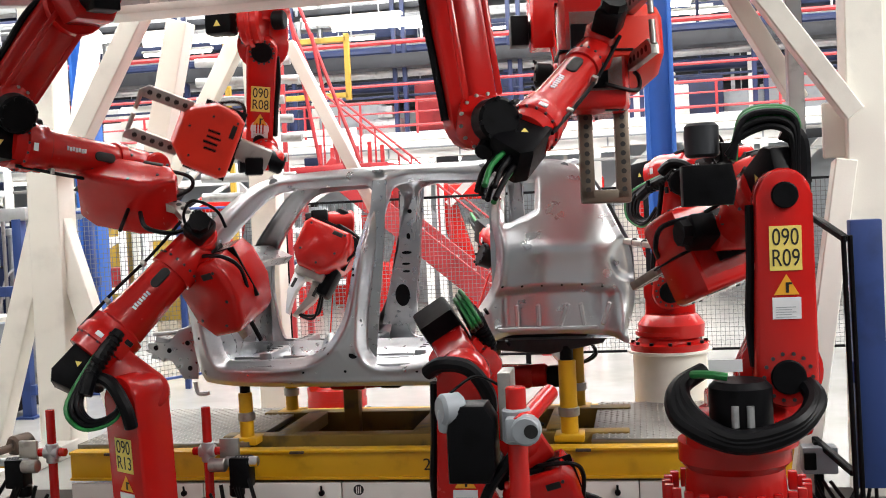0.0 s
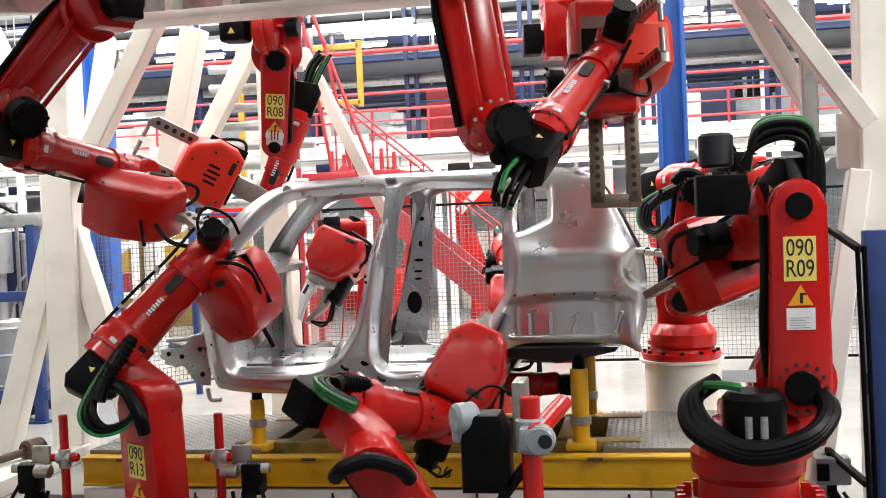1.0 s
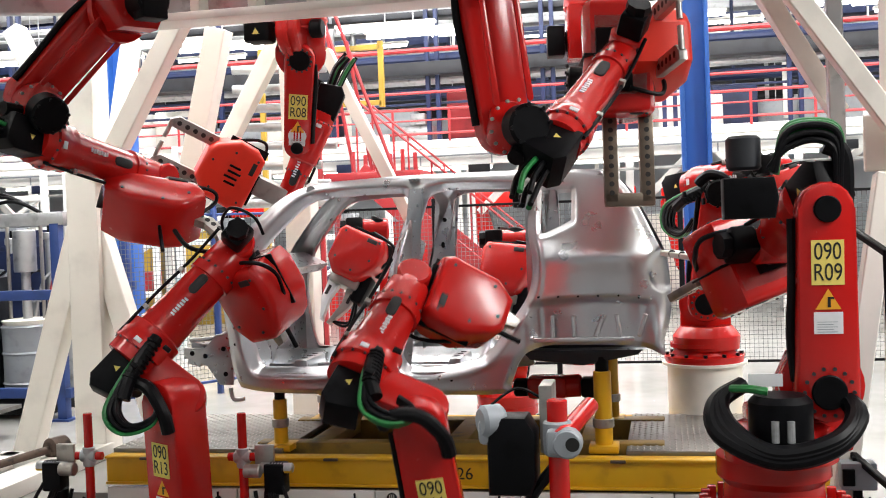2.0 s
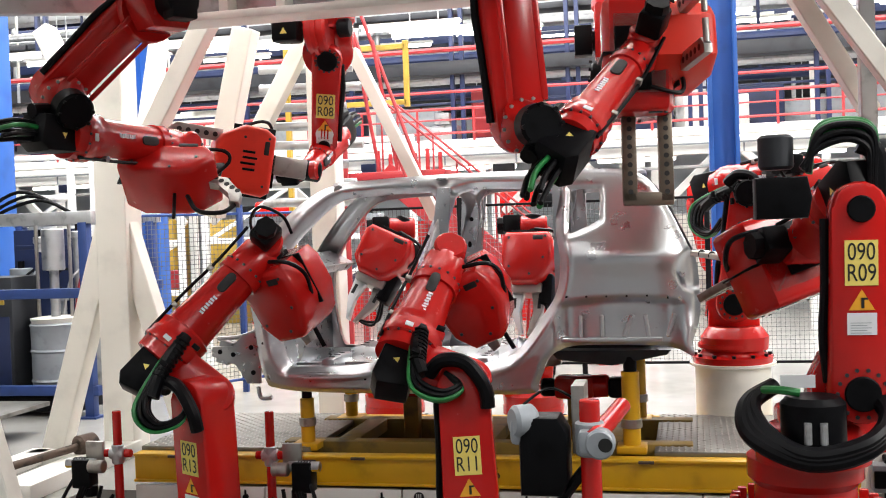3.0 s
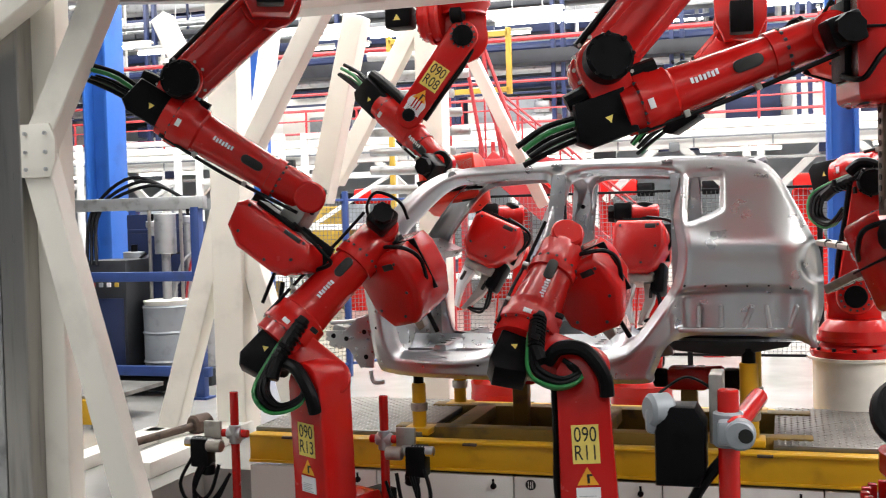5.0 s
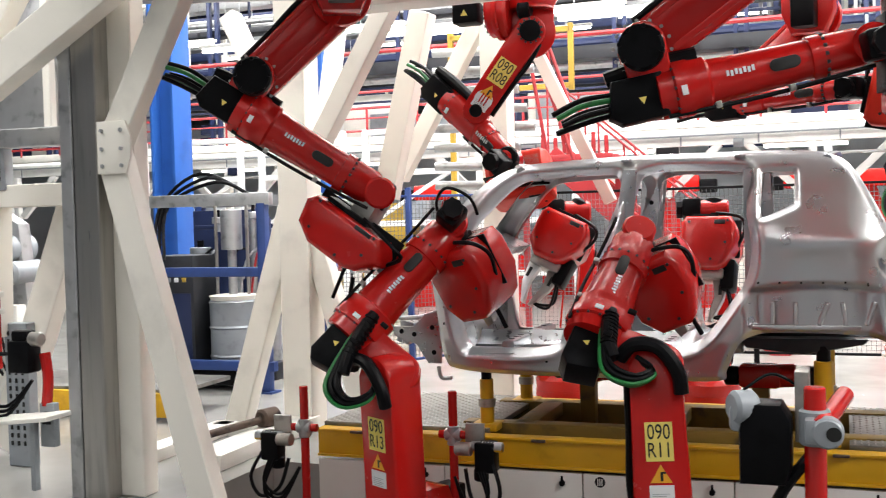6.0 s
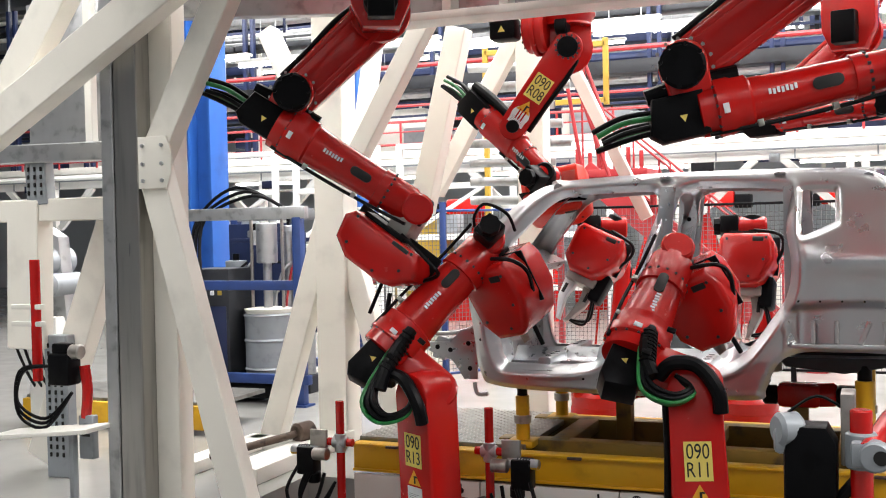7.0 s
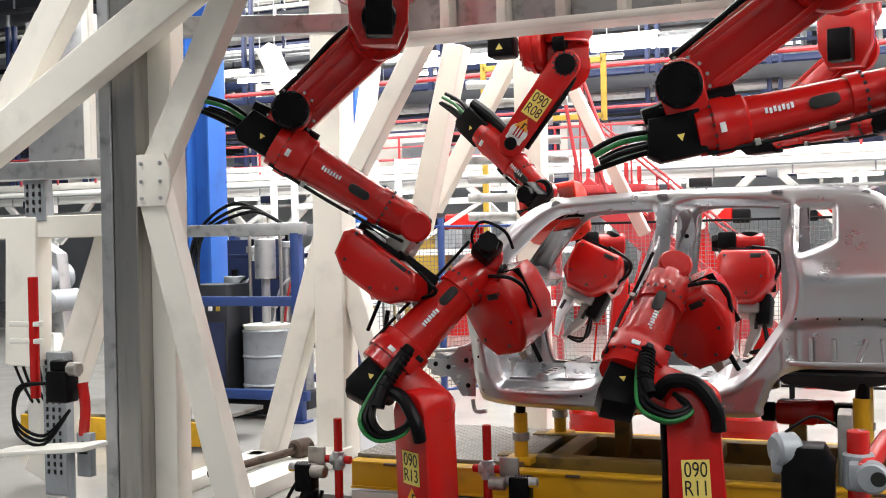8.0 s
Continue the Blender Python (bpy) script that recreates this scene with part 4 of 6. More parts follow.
    for sx in (-1, 1):
        bm = bmesh.new()
        prism(bm, stadium(0.035, 0.035, L1 * 0.16, L1 * 0.84, 5), 0.012, Matrix.Translation((sx * wd * 0.34, -sd * 0.066 * f, 0)), 0.004)
        part("stiffening_rib", bm, RED, low)
    bm = bmesh.new()
    hose(bm, [(wd * 0.52, sd * 0.12, L1 * 0.05), (wd * 0.60, sd * 0.13, L1 * 0.3), (wd * 0.56, sd * 0.13, L1 * 0.6), (wd * 0.55, sd * 0.12, L1 * 0.95)], 0.022, 8)
    part("cable", bm, HOSEB, low)
    if motor:
        bm = bmesh.new()
        yy = -sd if not plate_near else sd
        y0 = 0.10 if not plate_near else 0.215
        cyl(bm, (0, yy * y0, L1), (0, yy * (y0 + 0.13), L1), 0.122 * f, seg=24, bev=0.015)
        for q in range(8):
            an = q * math.pi / 4
            cyl(bm, (0.105 * math.cos(an), yy * (y0 + 0.125), L1 + 0.105 * math.sin(an)), (0.105 * math.cos(an), yy * (y0 + 0.145), L1 + 0.105 * math.sin(an)), 0.012, seg=6)
        part("elbow_motor", bm, BLACK, low, "black elbow motor housing")
    if not plate_near:
        bm = bmesh.new()
        for q in range(14):
            an = q * math.pi / 7
            cyl(bm, (0.155 * f * math.cos(an), -sd * 0.066 * f, L1 + 0.155 * f * math.sin(an)), (0.155 * f * math.cos(an), -sd * 0.05 * f, L1 + 0.155 * f * math.sin(an)), 0.010, seg=6)
        tagged(part("elbow_bolting", bm, STEEL, low), kind="stuff")
    if code:
        code_label(code, low, sd * (0.14 + 0.0755) * f, sd, L1 * zlab, ceiling)
    if mark:
        emblem(low, Matrix(((-sd, 0, 0, 0), (0, 0, sd, sd * 0.2155 * f), (0, 1, 0, L1 * (0.38 if not ceiling else 0.86)), (0, 0, 0, 1))), 0.075)
    # forearm
    bm = bmesh.new()
    r = 0.165 * f * thick
    bk = back
    m0 = max(0.10, 0.35 - bk)
    lathe(bm, [(-bk + 0.14, r * 0.80), (-bk + 0.145, r * 0.95), (-bk + 0.22, r * 0.97), (-bk + 0.23, r * 1.06), (-bk + 0.30, r * 1.06), (-bk + 0.32, r), (m0, r * 0.98), (m0 + 0.04, r * 0.98), (m0 + 0.055, r * 0.86), (m0 + 0.14, r * 0.82),
               (L2 - 0.30, r * 0.73), (L2 - 0.297, r * 0.82), (L2 - 0.235, r * 0.82), (L2 - 0.232, r * 0.76), (L2 - 0.06, r * 0.74), (L2 - 0.02, r * 0.6), (L2, r * 0.3)], Matrix.Translation((a, 0, 0)), 28)
    prism(bm, stadium(0.25 * f, 0.22 * f, -0.02, a), 0.20 * f, Matrix.Translation((0, 0, 0)) @ Matrix.Rotation(math.radians(90), 4, "Y"), 0.02)
    fore = part("forearm", bm, RED, rb)
    bm = bmesh.new()
    prism(bm, [(-0.11, -0.08), (0.07, -0.12), (0.12, -0.06), (0.12, 0.18), (-0.11, 0.18)], 0.22 * f, Matrix.Translation((a, 0, -bk)), 0.02)
    part("motor_box", bm, BLACK, fore, "black motor box with chamfered corners")
    bm = bmesh.new()
    vs = [bm.verts.new((a + 0.02 + p, 0.1108 * f * near, 0.06 - bk + q)) for p, q in ((-0.018, -0.02), (-0.018, 0.02), (0.018, 0.0))]
    bm.faces.new(vs)
    part("warning_sign", bm, LABEL, fore)
    for s in (-1, 1):
        bm = bmesh.new()
        prism(bm, stadium(0.062, 0.062, -0.045, 0.045, 8), 0.02, Matrix.Translation((a, s * r * 0.77, L2 * 0.60)), 0.004)
        part("slot", bm, INK, fore)
        bm = bmesh.new()
        for q in range(7):
            box(bm, (a - 0.015 + 0.004 * (q % 2), s * r * 0.815, L2 * 0.34 + q * 0.021), (0.028, 0.01, 0.013), None)
        tagged(part("brand_lettering", bm, PAPER, fore, "white bars of a maker's mark"), kind="stuff")
        bm = bmesh.new()
        box(bm, (a + 0.02, s * r * 1.06, 0.265 - bk), (0.05, 0.008, 0.03), None, 0.002)
        part("small_label", bm, PAPER, fore)
    bm = bmesh.new()
    for q in range(16):
        an = q * math.pi / 8
        c, sn = math.cos(an), math.sin(an)
        for zz, rq in ((-bk + 0.235, r * 1.0), (L2 - 0.235, r * 0.79)):
            cyl(bm, (a + rq * c, rq * sn, zz), (a + rq * c, rq * sn, zz - 0.016 if zz < 0.3 else zz + 0.016), 0.009, seg=6)
    tagged(part("flange_bolting", bm, DARK, fore), kind="stuff")
    bm = bmesh.new()
    hose(bm, [(a + r * 0.9, near * r * 0.5, 0.05), (a + r * 0.95, near * r * 0.35, L2 * 0.4), (a + r * 0.9, near * r * 0.3, L2 * 0.7), (a + r * 0.8, near * r * 0.9, L2 - 0.02)], 0.012, 6)
    part("cable", bm, HOSEB, fore)
    for zz in (0.28, 0.62):
        bm = bmesh.new()
        box(bm, (a + r * 0.88, near * r * 0.36, L2 * zz), (0.035, 0.045, 0.03), None, 0.004)
        part("cable_clip", bm, STEEL, fore)
    bm = bmesh.new()
    cyl(bm, (a, -0.13 * f, L2), (a, 0.13 * f, L2), 0.105 * f, seg=22, bev=0.015)
    part("wrist", bm, RED, fore)
    bm = bmesh.new()
    box(bm, (a + 0.02, wn * 0.20 * f, L2 + 0.01), (0.15, 0.15, 0.17), None, 0.02)
    part("wrist_motor", bm, BLACK, fore, "black wrist motor")
    bm = bmesh.new()
    lathe(bm, [(0, 0.07), (0.02, 0.075), (0.06, 0.07)], aim((a + 0.02, wn * 0.27 * f, L2 + 0.01), (a + 0.02, wn * 0.34 * f, L2 + 0.01)), 8)
    part("motor_cap", bm, BLACK, fore)
    if hoses == "loop":
        bm = bmesh.new()
        hose(bm, [(a + 0.10, wn * 0.10, L2 - 0.02), (a + 0.16, wn * 0.20, L2 + 0.02), (a + 0.13, wn * 0.36, L2 + 0.08), (a - 0.02, wn * 0.38, L2 + 0.12), (a - 0.12, wn * 0.28, L2 + 0.10)], 0.011, 6)
        part("guard_hoop", bm, BLACK, fore)
    if hoses == "loop":
        for q in range(9):
            bm = bmesh.new()
            o, s2 = q * 0.010, near * (0.14 + 0.022 * (q % 3))
            hose(bm, [(a - 0.03, s2 * 0.8, 0.14 - o), (a - 0.09 + o * 0.4, s2, -0.13 * droop), (a - 0.18 + o * 0.5, s2 * 1.1, -0.32 * droop - o), (a - 0.31, s2 * 1.15, -0.35 * droop - o), (a - 0.37 - o * 0.5, s2 * 1.1, -0.22 * droop - o * 0.5), (a - 0.28, s2, -0.10)], 0.012 if q > 5 else 0.015, 8)
            part("hose", bm, GREEN if q in (6, 7, 8) else HOSEB, fore)
        bm = bmesh.new()
        hose(bm, [(a - 0.05, near * 0.15, 0.15), (a - 0.07, near * 0.18, 0.02), (a - 0.11, near * 0.19, -0.14 * droop), (a - 0.17, near * 0.19, -0.27 * droop)], 0.044, 10)
        sl = part("hose_sleeve", bm, HOSEB, fore)
        bm = bmesh.new()
        for q in range(9):
            c = Vector((a - 0.055, near * 0.165, 0.12)).lerp(Vector((a - 0.11, near * 0.19, -0.14 * droop)), q / 8)
            lathe(bm, [(0, 0.044), (0.002, 0.051), (0.014, 0.051), (0.016, 0.044)], aim(c, c + Vector((-0.055, 0.025, -0.26))), 10)
        tagged(part("sleeve_ribbing", bm, BLACK, sl), kind="stuff")
        for q in (-1, 1):
            bm = bmesh.new()
            box(bm, (a - 0.13 + 0.04 * q, near * 0.265, 0.02 - 0.10 * q), (0.05, 0.02, 0.03), None, 0.004)
            part("hose_clip", bm, BLACK, fore)
    elif hoses == "trail":
        for q in range(7):
            bm = bmesh.new()
            an = q * 0.9
            dy, dx = 0.05 * math.cos(an), 0.05 * math.sin(an)
            hose(bm, [(a + dx, dy, -0.08 - bk), (a + dx * 1.2, dy * 1.2, -0.24 - bk), (a + 0.03 + dx, dy, -0.36 - bk - 0.02 * (q % 3))], 0.015, 8)
            part("hose", bm, GREEN if q % 3 == 1 else HOSEB, fore)
        bm = bmesh.new()
        hose(bm, [(a - 0.13, 0, -0.10 - bk), (a - 0.15, 0, 0.1 - bk), (a - 0.15, 0, 0.37 - bk)], 0.045, 10)
        part("hose_sleeve", bm, HOSEB, fore)
    elif hoses == "arch":
        for q in range(8):
            bm = bmesh.new()
            o = q * 0.014
            hose(bm, [(a + 0.12, 0.05 * near, 0.25 - o), (a + 0.28 + o, 0.08 * near, 0.12), (a + 0.30 + o, 0.10 * near, -0.12 - o), (a + 0.12 + o, 0.14 * near, -0.34 - o), (a - 0.3, 0.16 * near, -0.40 - o), (a - 0.75, 0.16 * near, -0.36)], 0.018, 8)
            part("hose", bm, GREEN if q in (5, 7) else HOSEB, fore)
    # dress pack at the elbow
    bm = bmesh.new()
    if hoses != "loop":
        cyl(bm, (0, sd * 0.21 * f, L1), (0, sd * 0.24 * f, L1), 0.07 * f, seg=18, bev=0.006)
    else:
      hose(bm, [(wd * 0.62, sd * 0.22, L1 + 0.06), (wd * 0.35, sd * 0.27, L1 + 0.13), (-wd * 0.1, sd * 0.28, L1 + 0.11), (-wd * 0.42, sd * 0.27, L1 * 0.97), (-wd * 0.46, sd * 0.25, L1 * 0.84)], 0.042, 10)
    part("cable_sleeve" if hoses == "loop" else "elbow_cap", bm, HOSEB, low)
    # gun
    bm = bmesh.new()
    cyl(bm, (0, 0, -0.06), (0, 0, 0.06), 0.07, seg=16)
    gn = part("weld_gun", bm, STEEL, rb)
    gun_mesh(gn, *gun, reach)
    for nm, bmx, mt, lb in extras:
        part(nm, bmx, mt, rb, lb).matrix_local = inv
    parts = [o for o in (tur, low, fore, gn)]
    if len(keys) == 1:
        for o, p in zip(parts, poses):
            o.matrix_local = inv @ p
    else:
        ts = sorted({0.0, 8.0, *(k[0] for k in keys), *(round(keys[0][0] + 0.1 * i, 2) for i in range(int((keys[-1][0] - keys[0][0]) / 0.1 + 1)))})
        out = [[] for _ in parts]
        for t in ts:
            for lst, p in zip(out, arm_poses(list(hermite(rows, t)), L1, L2, a, axis)):
                lst.append((t, inv @ p))
        MOVES.extend(zip(parts, out))
    return rb


UP, DN = (0, 0, 1), (0, 0, -1)
robot("red welding robot with a raised forearm, coded R13", (-3.06, 5.30, -0.7), (-3.06, 5.28, -0.10),
      [(0, (-3.05, 5.20, 0.82), (-2.84, 5.66, 1.72), (0.32, 0.30, -0.88), (1, -0.45, 0.2), (-1, -0.2, 0.55))], 0.93, 0.97, 0.40, True, back=0.20, thick=1.12,
      axis=(-0.42, -0.9, 0), code="090\nR13", deep=1.75, gun=("box", (0.46, 0.40, 0.62)), motor=False)
R11K = [
    (0.0, (-0.95, 4.72, 1.02), (-0.70, 5.35, 0.40), (0.3, 0.2, -1.0), (1, 0, 0.3), (-0.5, -0.6, 1), (-1.02, 4.98, 0.12)),
    (0.4, (-0.97, 4.72, 1.02), (-0.70, 5.35, 0.40), (0.3, 0.2, -1.0), (1, 0, 0.3), (-0.5, -0.6, 1), (-1.02, 4.98, 0.12)),
    (0.7, (-1.34, 4.63, 0.89), (-1.04, 5.53, 0.49), (0.8, 0.4, -0.5), (0.4, 0, 1), (-0.6, -0.5, 1), (-1.15, 4.97, 0.05)),
    (1.0, (-1.51, 4.42, 0.71), (-1.23, 5.41, 0.65), (0.3, 0.3, 0.6), (0.8, 0, -0.4), (-1, -0.4, 0.45), (-1.25, 4.96, 0.00)),
    (1.3, (-1.57, 4.36, 0.59), (-1.32, 5.36, 0.63), (0.05, 0.3, 0.95), (1, 0, 0), (-0.6, -0.4, 0.8), (-1.33, 4.96, -0.08)),
    (1.5, (-1.53, 4.27, 0.51), (-1.43, 5.19, 0.96), (0.75, 0.3, 0.55), (0.5, 0, -0.8), (-1, -0.2, 0.45), (-1.33, 4.96, -0.08)),
    (1.6, (-1.48, 4.29, 0.55), (-1.44, 5.14, 1.13), (0.85, 0.3, 0.30), (0.3, 0, -0.9), (-1, -0.2, 0.45), (-1.33, 4.96, -0.08)),
    (1.7, (-1.40, 4.36, 0.63), (-1.54, 5.13, 1.30), (1, 0.3, 0.0), (0, 0, -1), (-1, -0.2, 0.35), (-1.33, 4.96, -0.08)),
    (2.5, (-1.39, 5.09, 0.93), (-1.59, 5.64, 1.65), (0.42, 0.35, -0.85), (1, -0.2, 0.4), (-1, -0.25, 0.2), (-1.33, 4.96, 0.00)),
]
robot("red welding robot bending towards the car body, coded R11", (-1.33, 4.98, -0.7), (-1.33, 4.96, -0.08), R11K, 0.93, 0.84, 0.40, True, back=0.14, thick=1.12, droop=0.62, zlab=0.56,
      axis=(0.12, -1, 0), code="090\nR11", gun=("box", (0.44, 0.36, 0.60)), motor=False)
EX = []
for q in range(9):
    bm = bmesh.new()
    o = 0.012 * q
    y = 4.36 + 0.02 * (q % 3)
    hose(bm, [(0.45 + o * 0.4, y, 2.06 - o * 0.3), (0.53, y, 2.15 + o), (0.66, y, 2.19 + o), (0.755 + o * 0.3, y, 2.14 + o), (0.76 + o * 0.3, y, 2.0), (0.755 + o * 0.2, y, 1.75)], 0.016, 8)
    EX.append(("hose", bm, GREEN if q in (4, 7, 8) else HOSEB, ""))
bm = bmesh.new()
hose(bm, [(0.72, 4.40, 2.17), (0.79, 4.40, 2.12), (0.80, 4.40, 1.95), (0.78, 4.40, 1.70)], 0.05, 10)
EX.append(("hose_sleeve", bm, HOSEB, ""))
for q in range(3):
    bm = bmesh.new()
    o = 0.035 * q
    hose(bm, [(0.30, 4.42, 1.0), (0.16 + o * 0.4, 4.30, 0.93), (0.17 + o, 4.16, 0.80 + o * 0.3), (0.42, 4.06, 0.70 + o * 0.5), (0.68, 4.10, 0.75 + o * 0.5), (0.82 - o * 0.4, 4.25, 0.88), (0.74, 4.42, 0.97)], 0.042, 10)
    EX.append(("hose", bm, HOSEB, ""))
bm = bmesh.new()
hose(bm, [(0.24, 4.30, 1.0), (0.32, 4.22, 1.01), (0.40, 4.20, 1.0)], 0.02, 8)
EX.append(("hose", bm, GREEN, ""))
bm = bmesh.new()
cyl(bm, (0.46, 4.24, 0.74), (0.46, 4.24, 0.98), 0.15, seg=26, bev=0.03)
EX.append(("base_motor", bm, BLACK, "round black base motor"))
for x in (0.42, 0.49):
    bm = bmesh.new()
    cyl(bm, (x, 4.085, 0.78), (x, 4.085, 0.88), 0.018, seg=10)
    EX.append(("connector", bm, GALV, ""))
bm = bmesh.new()
prism(bm, [(-0.12, -0.10), (0.12, -0.10), (0.14, 0.0), (0.12, 0.10), (-0.12, 0.10)], 0.24, Matrix.Translation((0.35, 4.40, 1.92)), 0.015)
EX.append(("motor_box", bm, BLACK, "black motor box"))
bm = bmesh.new()
cyl(bm, (0.34, 4.45, 2.06), (0.34, 4.45, 2.23), 0.085, seg=20, bev=0.015)
EX.append(("upright_motor", bm, DARK, "dark upright motor"))
for q in range(24):
    an = q * math.pi / 12
    bm = bmesh.new()
    box(bm, (0.45 + 0.35 * math.cos(an), 4.6 + 0.35 * math.sin(an), 0.36), (0.045, 0.045, 0.10), None, 0.006)
    EX.append(("tooth", bm, RED, ""))
bm = bmesh.new()
box(bm, (0.45, 4.28, 0.30), (0.42, 0.12, 0.12), None, 0.01)
EX.append(("connector_box", bm, BLACK, ""))
bm = bmesh.new()
box(bm, (0.40, 4.30, 1.04), (0.16, 0.01, 0.06), Matrix.Translation((0, 0, 0)))
EX.append(("label", bm, PAPER, "white paper label"))
bm = bmesh.new()
bar(bm, (-0.05, 5.75, 1.62), (0.26, 5.45, 1.57), 0.11, 0.035, (0, 0, 1))
EX.append(("gun_plate", bm, WHITE, "white drilled gun plate"))
for q in range(5):
    c = Vector((-0.05, 5.75, 1.62)).lerp(Vector((0.26, 5.45, 1.57)), 0.12 + 0.19 * q)
    bm = bmesh.new()
    cyl(bm, c + Vector((0, -0.06, 0)), c + Vector((0, 0.06, 0)), 0.024, seg=14)
    EX.append(("bore", bm, INK, ""))
robot("red welding robot on a toothed base, coded R09", (0.45, 4.60, 0.0), (0.68, 4.52, 0.98),
      [(0, (0.69, 4.50, 1.86), (0.50, 4.90, 1.66), (-0.42, 0.85, -0.30), (-0.9, -0.4, -0.3), (0, 0, 1))], 0.88, 0.46, 0.06, True, back=0.10, toff=0.2, zlab=0.71, extras=EX,
      axis=(0.08, -1, 0), code="090\nR09", gun=("arms", (0.56, 0.50, 0.56)), hoses="", motor=False, fat=0.92)
robot("red ceiling-hung welding robot with green hoses", (-3.45, 5.35, 3.92), (-3.45, 5.35, 3.30),
      [(0.0, (-3.89, 5.16, 2.62), (-3.37, 6.07, 2.27), (-0.05, -0.80, -0.50), (0.9, 0.0, -0.25), DN),
       (0.3, (-3.90, 5.15, 2.64), (-3.54, 6.14, 2.30), (0.20, -0.70, -0.60), (0.9, 0.0, -0.50), DN),
       (2.3, (-3.98, 5.09, 2.64), (-3.61, 6.06, 2.25), (0.20, -0.70, -0.60), (0.9, 0.0, -0.50), DN),
       (2.8, (-3.96, 5.11, 2.72), (-3.68, 6.15, 2.49), (0.15, -0.70, -0.60), (0.9, 0.0, -0.45), DN),
       (3.3, (-3.96, 5.10, 2.74), (-3.60, 6.10, 2.45), (-0.05, -0.60, -0.75), (0.9, 0.0, 0.25), DN),
       (3.7, (-4.04, 5.06, 2.73), (-3.43, 5.80, 2.19), (-0.20, -0.15, -0.95), (0.9, -0.1, -0.25), DN),
       (4.1, (-4.04, 5.06, 2.68), (-3.23, 5.45, 1.96), (-0.56, -0.10, -0.82), (0.85, -0.1, -0.52), DN)],
      0.80, 1.08, 0.22, False, True, gun=("hook", (0.68, 0.42, 0.40)), hoses="trail", reach=0.12, fat=1.0, thick=0.98, back=0.14, wside=-1)
robot("dark red ceiling-hung welding robot in front of the roof", (-0.70, 4.60, 3.92), (-0.82, 4.45, 3.20),
      [(0.0, (-0.76, 4.53, 2.26), (-0.18, 5.32, 2.77), (-0.2, 1.0, -0.1), (1, 0, 0), (0.7, -0.4, -0.6), (-0.86, 4.45, 3.20)),
       (0.5, (-0.76, 4.54, 2.28), (-0.18, 5.33, 2.79), (-0.2, 1.0, -0.1), (1, 0, 0), (0.7, -0.4, -0.6), (-0.87, 4.45, 3.21)),
       (1.5, (-0.76, 4.53, 2.26), (-0.23, 5.33, 2.81), (-0.2, 1.0, -0.1), (1, 0, 0), (0.7, -0.4, -0.6), (-0.88, 4.45, 3.22)),
       (2.8, (-0.90, 4.53, 2.31), (-0.32, 5.32, 2.83), (-0.2, 1.0, -0.1), (1, 0, 0), (0.7, -0.4, -0.6), (-0.95, 4.45, 3.24)),
       (3.3, (-0.88, 4.54, 2.31), (-0.33, 5.34, 2.83), (-0.2, 1.0, -0.1), (1, 0, 0), (0.7, -0.4, -0.6), (-0.96, 4.45, 3.24)),
       (3.7, (-0.87, 4.54, 2.32), (-0.33, 5.35, 2.84), (-0.2, 1.0, -0.1), (1, 0, 0), (0.7, -0.4, -0.6), (-0.96, 4.45, 3.25)),
       (4.1, (-0.85, 4.53, 2.30), (-0.27, 5.33, 2.81), (0.2, 1.0, -0.1), (1, -0.2, 0), (0.6, -0.4, -0.7), (-0.94, 4.45, 3.23)),
       (4.5, (-0.90, 4.48, 2.30), (-0.02, 5.02, 2.67), (0.8, 0.6, -0.1), (0.6, -0.8, 0), (0.3, -0.3, -0.9), (-0.61, 4.45, 3.16)),
       (4.7, (-1.00, 4.14, 2.50), (0.03, 4.48, 2.69), (1, 0.3, 0.0), (0.3, -0.9, 0), DN, (-0.59, 4.45, 3.24)),
       (6.0, (-1.32, 4.40, 2.64), (-0.24, 4.66, 2.62), (1, 0.2, 0.0), (0.2, -0.9, 0), DN, (-0.58, 4.45, 3.17))],
      0.90, 1.08, 0.24, False, True, gun=("frame", (0.42, 0.70, 0.50)), hoses="trail", fat=0.94, thick=0.90, back=0.12)
EX8 = []
bm = bmesh.new()
cyl(bm, (-3.01, 7.2, 3.44), (-2.83, 7.2, 3.44), 0.20, seg=32, bev=0.02)
cyl(bm, (-2.94, 7.2, 3.44), (-2.90, 7.2, 3.44), 0.225, seg=32, bev=0.006)
EX8.append(("gear_housing", bm, RED, ""))
for q in range(16):
    an = q * math.pi / 8
    bm = bmesh.new()
    cyl(bm, (-3.02, 7.2 + 0.17 * math.cos(an), 3.44 + 0.17 * math.sin(an)), (-3.01, 7.2 + 0.17 * math.cos(an), 3.44 + 0.17 * math.sin(an)), 0.012, seg=6)
    EX8.append(("bolt", bm, INK, ""))
bm = bmesh.new()
box(bm, (-3.16, 7.08, 3.43), (0.22, 0.19, 0.18), None, 0.03)
EX8.append(("motor", bm, BLACK, "black motor with a yellow sign"))
bm = bmesh.new()
vs = [bm.verts.new(p) for p in ((-3.19, 6.982, 3.40), (-3.13, 6.982, 3.40), (-3.16, 6.982, 3.45))]
bm.faces.new(vs)
EX8.append(("motor_sign", bm, LABEL, ""))
bm = bmesh.new()
cyl(bm, (-2.76, 7.16, 3.44), (-2.66, 7.16, 3.44), 0.075, seg=20, bev=0.012)
EX8.append(("end_cap", bm, BLACK, ""))
